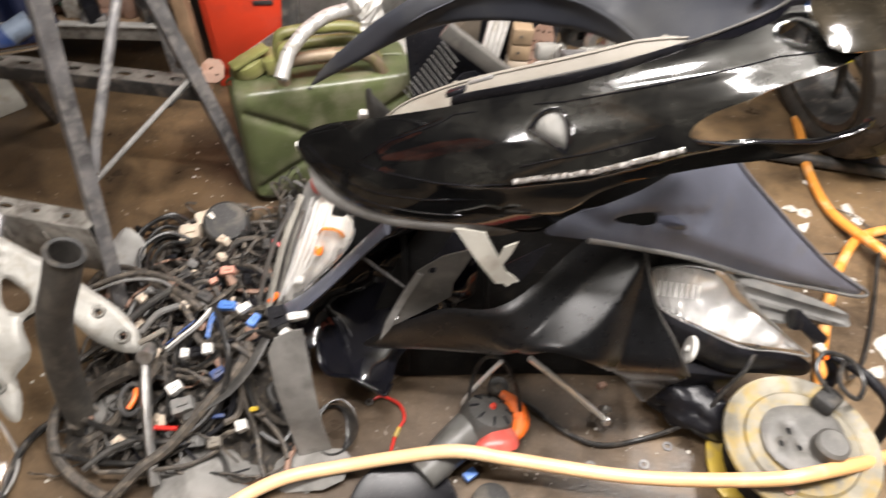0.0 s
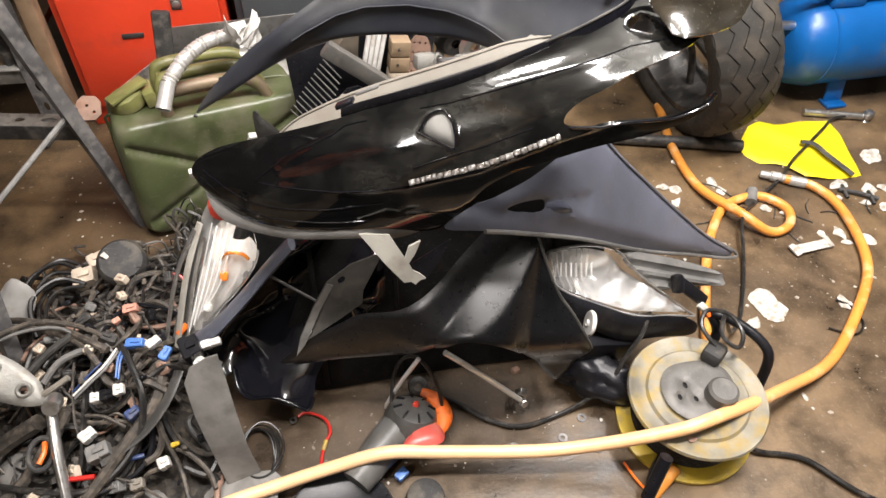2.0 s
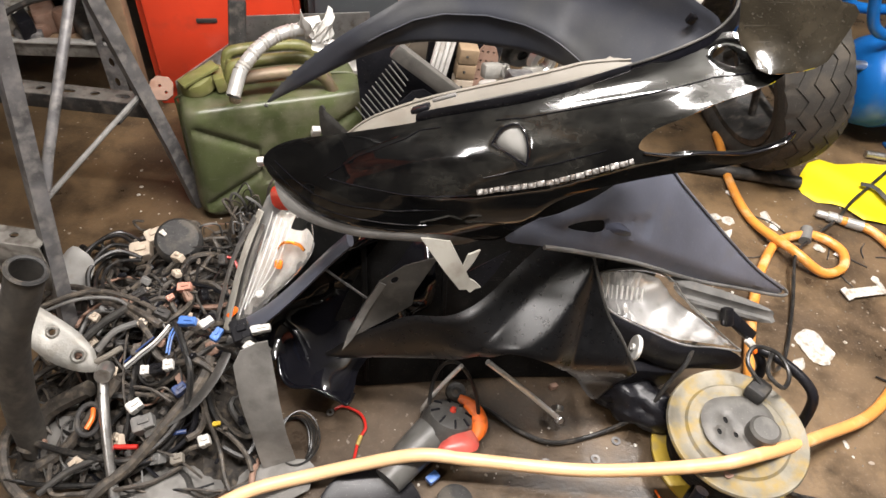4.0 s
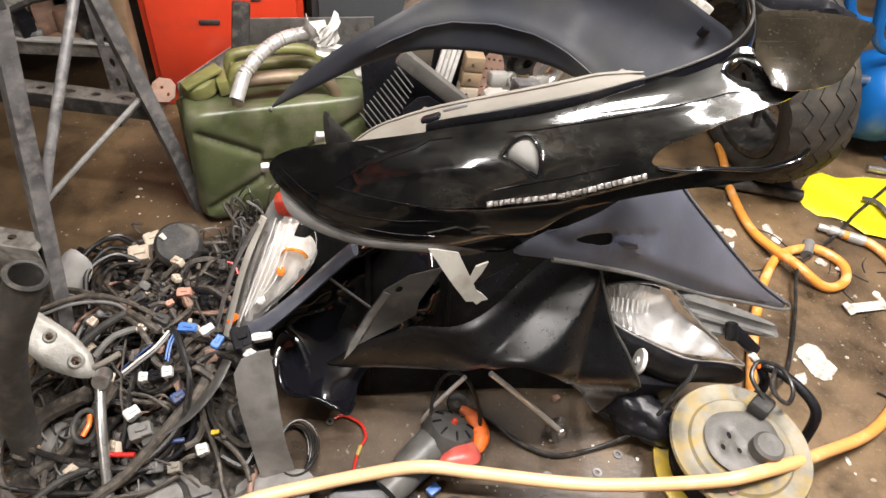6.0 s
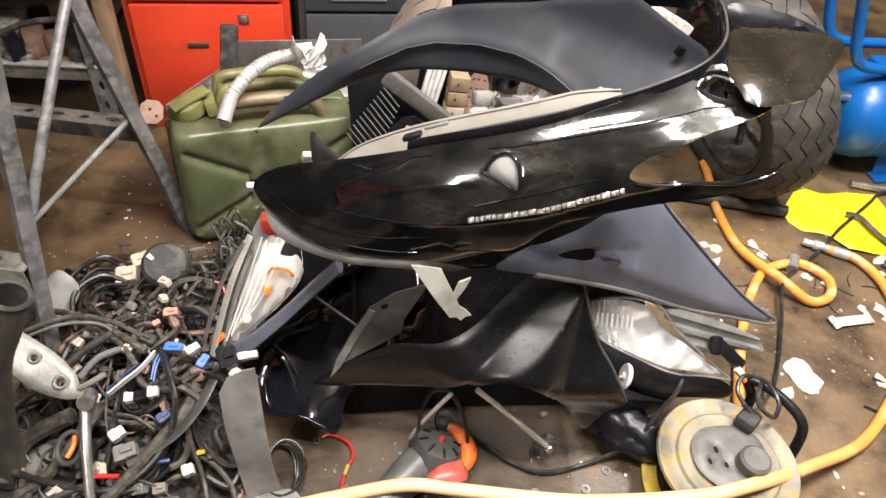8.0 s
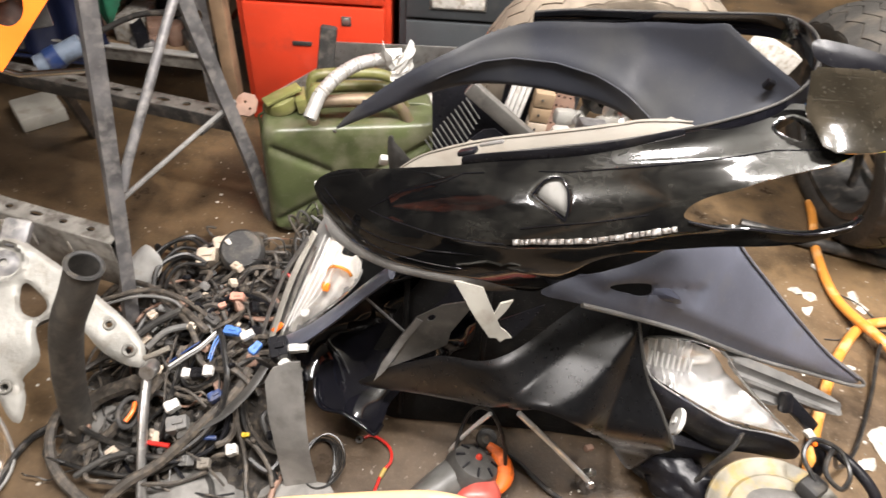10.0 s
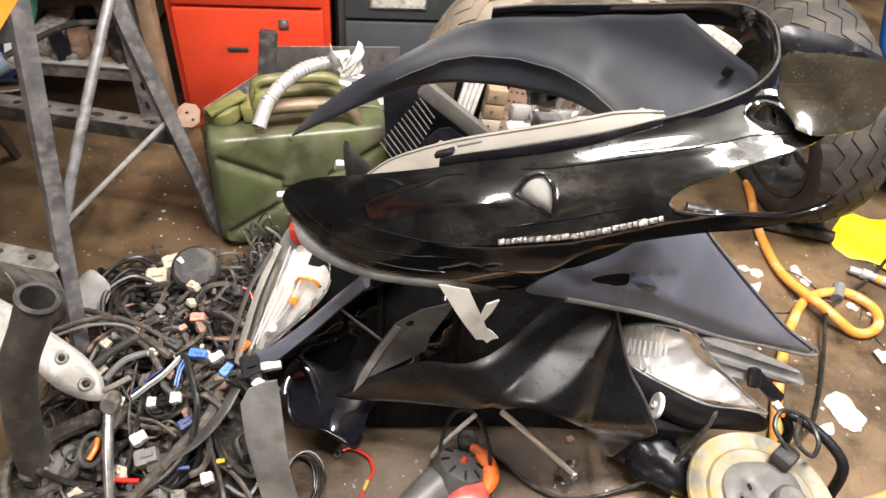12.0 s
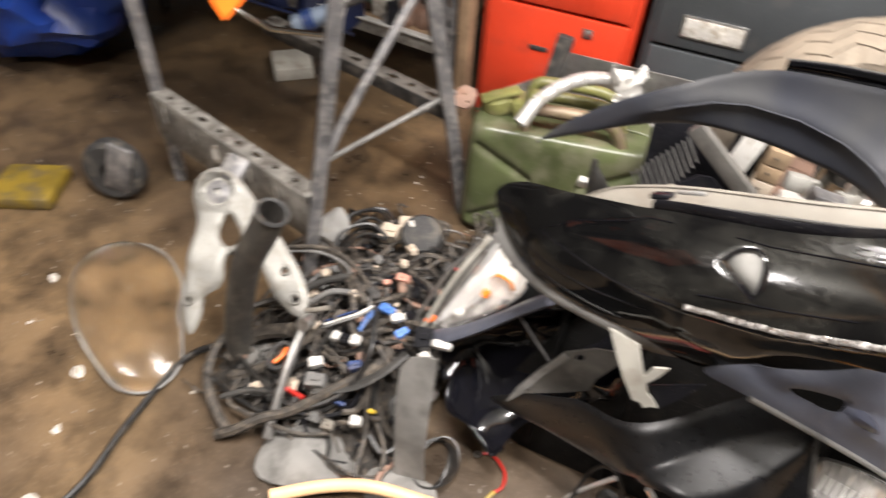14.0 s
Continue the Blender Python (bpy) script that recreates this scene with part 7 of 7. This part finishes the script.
for k in range(44):
    a, r = random.uniform(0, 6.28), random.uniform(0.02, 0.055)
    x, y = -0.275 + random.gauss(0, 0.026), 1.0 + random.gauss(0, 0.045)
    lift, curl = random.uniform(0.05, 0.13), random.uniform(-1.8, 1.8)
    part("frayed_wire", tube([(x, y, 0.02), (x + r * 0.4 * math.cos(a), y + r * 0.4 * math.sin(a), lift * 0.8), (x + r * 0.9 * math.cos(a + curl * 0.5), y + r * 0.9 * math.sin(a + curl * 0.5), lift), (x + r * math.cos(a + curl), y + r * math.sin(a + curl), lift * 0.7)], random.choice([0.0012, 0.0018, 0.0028]), 6, 5), random.choice([TAPE, CABLE, DUSTPLATE, GREYTRIM]), loom)
for k in range(5):
    part("coil", tube([(-0.155 + 0.03 * math.cos(a) + 0.004 * k, 0.585 + 0.045 * math.sin(a), 0.008 + 0.004 * k + 0.006 * math.sin(a * 2 + k)) for a in np.linspace(0, 2 * math.pi, 13)[:-1]], 0.0016, 6, 4, closed=True), CABLE, loom, "small cable coil")
disc = thing("horn", "round black horn with a white label in the wiring", "horn", (-0.38, 0.95, 0))
part("drum", lathe([(0, 0.0), (0.036, 0.0), (0.04, 0.006), (0.04, 0.026), (0.034, 0.034), (0.012, 0.036), (0, 0.036)], 36), RUBBER, disc, m=pose(-0.375, 0.935, 0.085, 25, 10, 0))
part("label", rbox(0.018, 0.012, 0.001, 0.0003), PAPER, disc, "white paper label", pose(-0.392, 0.928, 0.1235, 25, 10, 70))
shell = tagged(part("metal_shroud", moulded([(-0.03, -0.05), (0.035, -0.045), (0.04, 0.05), (-0.02, 0.06)], lambda u, v: 0.03 * ridge(u, 0, 0.04), 0.003, (), 0.01), DULLSILVER, None, m=pose(-0.553, 0.885, 0.055, 42, 10, -30)), "bent grey metal shroud beside the wiring", "shroud")
bar = thing("socket_wrench", "long bright steel socket bar lying over the wiring", "tool", (-0.4, 0.56, 0))
part("shaft", tube([(-0.408, 0.628, 0.135), (-0.397, 0.565, 0.095), (-0.38, 0.485, 0.03)], 0.0072, 12, 3), STEEL, bar, "bright shaft")
part("head", lathe([(0, -0.014), (0.011, -0.014), (0.012, -0.01), (0.012, 0.01), (0.011, 0.014), (0, 0.014)], 20), STEEL, bar, "ratchet head", pose(-0.404, 0.63, 0.14, 60, 0, 10))
tub = tagged(part("rubber_shroud", moulded([(-0.08, -0.05), (0.05, -0.06), (0.09, 0.0), (0.02, 0.06), (-0.06, 0.05)], lambda u, v: 0.04 * ridge(np.hypot(u, v), 0, 0.05), 0.004, (), 0.01), DUSTRUBBER, None, m=pose(-0.32, 0.50, 0.008, 0, 0, 20)), "dusty rubber shroud on the floor", "shroud")
tub2 = tagged(part("rubber_shroud", moulded([(-0.08, -0.05), (0.05, -0.06), (0.09, 0.0), (0.02, 0.06), (-0.06, 0.05)], lambda u, v: 0.05 * ridge(np.hypot(u, v), 0, 0.05), 0.004, (), 0.01), DUSTRUBBER, None, m=pose(-0.47, 0.60, 0.008, 0, 0, 120)), "dusty rubber shroud under the wiring", "shroud")

# ---------------------------------------------------------------- tools and bits on the floor in front
tool = thing("hand_drill", "dark grey hand tool with an orange and red collar", "power tool", (0.08, 0.56, 0))
part("grip", tube([(-0.005, 0.513, 0.028), (0.03, 0.55, 0.036), (0.063, 0.578, 0.044)], lambda t: 0.023 + 0.009 * t, 20, 6), TOOLGREY, tool, "scuffed dark grey grip")
body = part("head", lathe([(0, 0.03), (0.022, 0.03), (0.034, 0.024), (0.041, 0.008), (0.041, -0.012), (0.034, -0.024), (0, -0.03)], 36), DUSTPLATE, tool, "dark grey round head", pose(0.083, 0.59, 0.046, -20, 18, 0))
for a in range(0, 360, 45):
    part("head_rib", rbox(0.014, 0.003, 0.004, 0.001), SATIN, body, "moulded rib", pose(0.083, 0.59, 0.046, -20, 18, 0) @ pose(0.027 * math.cos(radians(a)), 0.027 * math.sin(radians(a)), 0.0285, 0, 22, a))
part("collar", tube([(0.086 + 0.048 * math.cos(a), 0.596 + 0.044 * math.sin(a), 0.058 - 0.012 * math.cos(a)) for a in np.linspace(-0.9, 1.15, 9)], lambda t: 0.006 + 0.009 * math.sin(math.pi * t), 12, 4, flat=0.7), TOOLORANGE, tool, "grimy orange collar")
part("trigger", moulded([(-0.04, -0.012), (-0.02, -0.024), (0.02, -0.024), (0.032, -0.006), (0.028, 0.022), (0.006, 0.03), (-0.012, 0.012)], lambda u, v: 0.012 * ridge(np.hypot(u, v), 0, 0.03), 0.012, (), 0.005, 2, 0.006, 0.01), TOOLRED, tool, "dusty red trigger guard", pose(0.1, 0.558, 0.062, -14, 10, 8))
part("button", lathe([(0, 0.005), (0.0035, 0.004), (0.005, 0.001), (0.005, -0.006)], 18), RUSTRED, tool, "small red button", pose(0.093, 0.602, 0.074, -20, 18, 0))
part("cord", tube([(0.05, 0.62, 0.04), (0.045, 0.6, 0.03), (0.05, 0.56, 0.02), (0.06, 0.63, 0.08), (0.075, 0.65, 0.12), (0.10, 0.64, 0.14), (0.125, 0.62, 0.1), (0.135, 0.6, 0.04), (0.13, 0.57, 0.01)], 0.003, 8, 6), CABLE, tool, "black cord")
part("connector", rbox(0.02, 0.014, 0.01, 0.002), PALEBLUE, tool, "pale blue plug", pose(0.062, 0.523, 0.015, 0, 0, 40))
wire = thing("battery_lead", "short red battery lead with a ring terminal", "wire", (-0.06, 0.62, 0))
part("lead", tube([(-0.09, 0.645, 0.007), (-0.076, 0.651, 0.006), (-0.049, 0.637, 0.006), (-0.04, 0.613, 0.006), (-0.05, 0.591, 0.006), (-0.056, 0.56, 0.006), (-0.06, 0.535, 0.006)], 0.0024, 8, 6), REDC, wire)
part("ring_terminal", lathe([(0.0028, -0.0008), (0.006, -0.0008), (0.006, 0.0008), (0.0028, 0.0008), (0.0028, -0.0008)], 20), STEEL, wire, "bright ring terminal", pose(-0.097, 0.641, 0.005))
part("splice", tube([(-0.047, 0.598, 0.006), (-0.052, 0.582, 0.006)], 0.0034, 8, 1), YELLOW, wire, "yellow splice")
stay = thing("steel_stay", "bright steel stay rod with a forked end", "rod", (0.2, 0.62, 0))
part("rod", tube([(0.14, 0.635, 0.152), (0.2, 0.625, 0.094), (0.262, 0.612, 0.032)], 0.0046, 10, 2), POLISHED, stay, "bright rod")
part("fork_end", rbox(0.014, 0.01, 0.018, 0.003), STEEL, stay, "forked end", pose(0.263, 0.622, 0.04, 20, 30, 0))
part("nut", lathe([(0, 0.004), (0.005, 0.004), (0.007, 0.002), (0.007, -0.004), (0, -0.004)], 6), STEEL, stay, "hex nut", pose(0.266, 0.607, 0.03, 60, 0, 20))
stay2 = tagged(part("wire_stay", tube([(0.098, 0.613, 0.175), (0.075, 0.623, 0.11), (0.052, 0.633, 0.037), (0.05, 0.64, 0.006)], 0.0034, 8, 3), POLISHED), "thin bent steel wire stay", "stay")
knob2 = tagged(part("rubber_grommet", lathe([(0.004, 0.01), (0.008, 0.012), (0.015, 0.009), (0.017, 0.0), (0.015, -0.004), (0.004, -0.004)], 24), RUBBER, None, m=pose(0.104, 0.66, 0.03, 30, 0, 0)), "grey rubber grommet under the fairing", "grommet")
grip = tagged(part("red_clip", rbox(0.016, 0.01, 0.01, 0.003), RUST, None, m=pose(0.262, 0.66, 0.045, 0, 20, 30)), "small rusty red clip on the floor", "clip")
lid = tagged(part("round_lid", lathe([(0, 0.012), (0.066, 0.012), (0.072, 0.016), (0.077, 0.016), (0.079, 0.01), (0.078, 0.0), (0, 0.0)], 56), SATIN, None, m=pose(-0.03, 0.468, 0.0)), "black round plastic lid on the floor", "lid")
knob3 = tagged(part("screw_knob", lathe([(0, 0.03), (0.018, 0.03), (0.026, 0.026), (0.028, 0.018), (0.03, 0.004), (0.03, 0.0), (0, 0.0)], 32), RUBBER, None, m=pose(0.092, 0.482, 0.0)), "black knurled knob on the floor", "knob")
for x, y in ((0.37, 0.53), (0.32, 0.555), (0.36, 0.585), (0.24, 0.55)):
    tagged(part("washer", lathe([(0.0035, 0), (0.0075, 0), (0.0075, 0.0016), (0.0035, 0.0016), (0.0035, 0)], 20), GREYSTEEL, None, m=pose(x, y, 0.0005)), "small steel washer on the floor", "washer", "washers on the floor")
sheet = thing("plastic_sheet", "bright yellow plastic sheet lying on the floor", "sheet", (1.07, 1.2, 0))
part("sheet", moulded([(-0.134, 0.02), (-0.112, 0.05), (-0.077, 0.091), (-0.041, 0.105), (-0.006, 0.094), (0.06, 0.1), (0.144, 0.099), (0.128, 0.022), (0.102, -0.11), (0.02, -0.115), (-0.033, -0.103), (-0.058, -0.061), (-0.078, -0.048), (-0.109, -0.041), (-0.129, -0.012)], lambda u, v: 0.006 + 0.005 * np.sin(u * 17) * np.cos(v * 23) + 0.002 * np.sin(u * 50 + v * 41), 0.001, (), 0.008, 0), SHEETY, sheet, m=pose(1.07, 1.205, 0.004))
strap = tagged(part("black_strap", tube([(1.075, 1.205, 0.024), (1.1, 1.19, 0.026), (1.112, 1.15, 0.024), (1.146, 1.09, 0.012)], 0.007, 8, 6, flat=0.45), RUBBER), "black rubber strap over the yellow sheet", "strap")
bar3 = tagged(part("black_bar", tube([(0.62, 1.285, 0.016), (0.78, 1.25, 0.016), (0.935, 1.215, 0.016)], 0.014, 10, 1), BLACKSTEEL), "black steel bar lying by the wheel", "bar")
random.seed(33)
for x, y, s, n in ((0.775, 0.768, 0.05, 7), (0.727, 0.728, 0.022, 5), (0.928, 0.753, 0.024, 6), (0.82, 1.113, 0.022, 7), (0.829, 1.086, 0.018, 5), (0.704, 1.112, 0.018, 6), (0.727, 1.1, 0.02, 7), (0.715, 1.059, 0.017, 6), (0.744, 0.572, 0.01, 5), (0.902, 1.018, 0.018, 5), (0.904, 1.05, 0.016, 5), (0.935, 1.0, 0.014, 5), (0.77, 1.19, 0.02, 6), (1.24, 1.164, 0.036, 7), (1.105, 1.075, 0.028, 8), (1.165, 1.051, 0.027, 7), (1.17, 0.991, 0.024, 7), (1.067, 0.905, 0.024, 6), (1.02, 0.929, 0.02, 7), (0.982, 0.932, 0.013, 4), (1.021, 0.902, 0.014, 6), (1.043, 1.087, 0.017, 5), (1.08, 1.03, 0.012, 5), (1.13, 1.01, 0.014, 6), (0.79, 1.02, 0.014, 4), (0.76, 0.93, 0.011, 4), (1.2, 1.05, 0.02, 6), (-0.44, 1.06, 0.01, 5), (-0.47, 0.99, 0.008, 5), (-0.68, 0.34, 0.012, 5), (-0.74, 0.43, 0.016, 5), (-0.95, 0.55, 0.014, 5), (-0.62, 0.24, 0.018, 5)):
    n += 3
    ring = [(s * random.uniform(0.55, 1.1) * math.cos(2 * math.pi * k / n), 0.75 * s * random.uniform(0.55, 1.05) * math.sin(2 * math.pi * k / n)) for k in range(n)]
    ph = random.uniform(0, 6)
    tagged(part("paper_scrap", moulded(ring, lambda u, v: 0.0022 + 0.0028 * np.abs(np.sin(u * 95 + ph) + np.sin(v * 120 + 2 * ph) * 0.6) - 0.0008 * np.sin(u * 210 - v * 180), 0.0006, (), 0.003, 0), PAPER, None, m=pose(x, y, 0.001, 0, 0, random.uniform(0, 360))), "crumpled white paper scrap on the floor", "paper", "paper scraps on the floor")
stick = thing("folded_paper", "white paper strip with folded ends on the floor", "paper", (0.937, 0.894, 0))
part("strip", rbox(0.082, 0.021, 0.004, 0.0015), PAPER, stick, "", pose(0.937, 0.894, 0.008, 6, 3, 10))
for u in (-0.041, 0.041):
    part("folded_end", rbox(0.012, 0.028, 0.007, 0.002), PAPER, stick, "", pose(0.937, 0.894, 0.0075, 0, 0, 10) @ pose(u, 0.002, 0, 10, 25 * (1 if u > 0 else -1), 4))
branch = thing("cable_clip", "grimy dark cable clip among the paper scraps", "clip", (1.12, 1.035, 0))
part("bar", tube([(1.09, 1.053, 0.006), (1.125, 1.036, 0.007), (1.162, 1.014, 0.006)], 0.005, 8, 3), BLACKSTEEL, branch)
for x, y in ((1.1, 1.048), (1.148, 1.022)):
    part("prong", tube([(x + 0.006, y + 0.018, 0.005), (x, y, 0.008), (x - 0.004, y - 0.022, 0.005)], 0.004, 8, 3), BLACKSTEEL, branch)
twig = tagged(part("bent_wire", tube([(0.86, 0.70, 0.004), (0.9, 0.68, 0.004), (0.93, 0.70, 0.004), (0.93, 0.74, 0.004), (0.91, 0.76, 0.004)], 0.002, 6, 5), CABLE), "short bent black wire on the floor", "wire")

random.seed(61)
for k in range(9):
    x, y, a = random.uniform(0.7, 1.2), random.uniform(0.95, 1.06), random.uniform(0, 6.28)
    r = random.uniform(0.02, 0.05)
    tagged(part("wire_offcut", tube([(x, y, 0.002), (x + r * math.cos(a), y + r * math.sin(a), 0.003), (x + 1.9 * r * math.cos(a + 0.25), y + 1.9 * r * math.sin(a + 0.25), 0.002)], 0.0013, 6, 4), BLACKSTEEL), "short dark wire offcut on the floor", "wire", "wire offcuts on the floor")
# swept-up grit, flakes and filings
random.seed(44)
bm = bmesh.new()
for k in range(1100):
    if k % 3:
        x, y = random.uniform(-1.3, 1.5), random.uniform(0.1, 1.5)
    else:
        x, y = random.gauss(0.9, 0.25), random.gauss(0.95, 0.25)
    s = random.choice([0.001, 0.0013, 0.0017, 0.0026]) * random.uniform(0.7, 1.3)
    a = random.uniform(0, 6.28)
    c, sn = math.cos(a) * s, math.sin(a) * s
    z = 0.0006
    v = [bm.verts.new((x + c, y + sn, z)), bm.verts.new((x - sn * 0.7, y + c * 0.7, z)), bm.verts.new((x - c * 0.9, y - sn * 0.9, z)), bm.verts.new((x + sn * 0.6, y - c * 0.6, z)), bm.verts.new((x, y, z + s * 0.6))]
    for i in range(4):
        bm.faces.new((v[i], v[(i + 1) % 4], v[4]))
tagged(part("floor_grit", bm, BEIGE, None, smooth=False), "pale grit and paint flakes on the floor", "grit", kind="stuff")
bm = bmesh.new()
for k in range(240):
    if k % 2:
        x, y = random.uniform(-0.55, -0.05), random.uniform(0.92, 1.3)
    else:
        x, y = random.choice([(random.uniform(-1.1, -0.55), random.uniform(0.15, 1.3)), (random.uniform(0.6, 1.2), random.uniform(0.4, 1.2)), (random.uniform(-0.1, 0.4), random.uniform(0.5, 0.62))])
    s, a = random.choice([0.0016, 0.002, 0.003, 0.0045]) * random.uniform(0.8, 1.2), random.uniform(0, 6.28)
    ring = [bm.verts.new((x + s * random.uniform(0.5, 1.1) * math.cos(a + 1.26 * i), y + s * random.uniform(0.5, 1.1) * math.sin(a + 1.26 * i), 0.0012)) for i in range(5)]
    tip = bm.verts.new((x, y, 0.0012 + s * 0.35))
    for i in range(5):
        bm.faces.new((ring[i], ring[(i + 1) % 5], tip))
tagged(part("paint_flakes", bm, PAPER, None, smooth=False), "white paint flakes strewn on the floor", "flakes", kind="stuff")
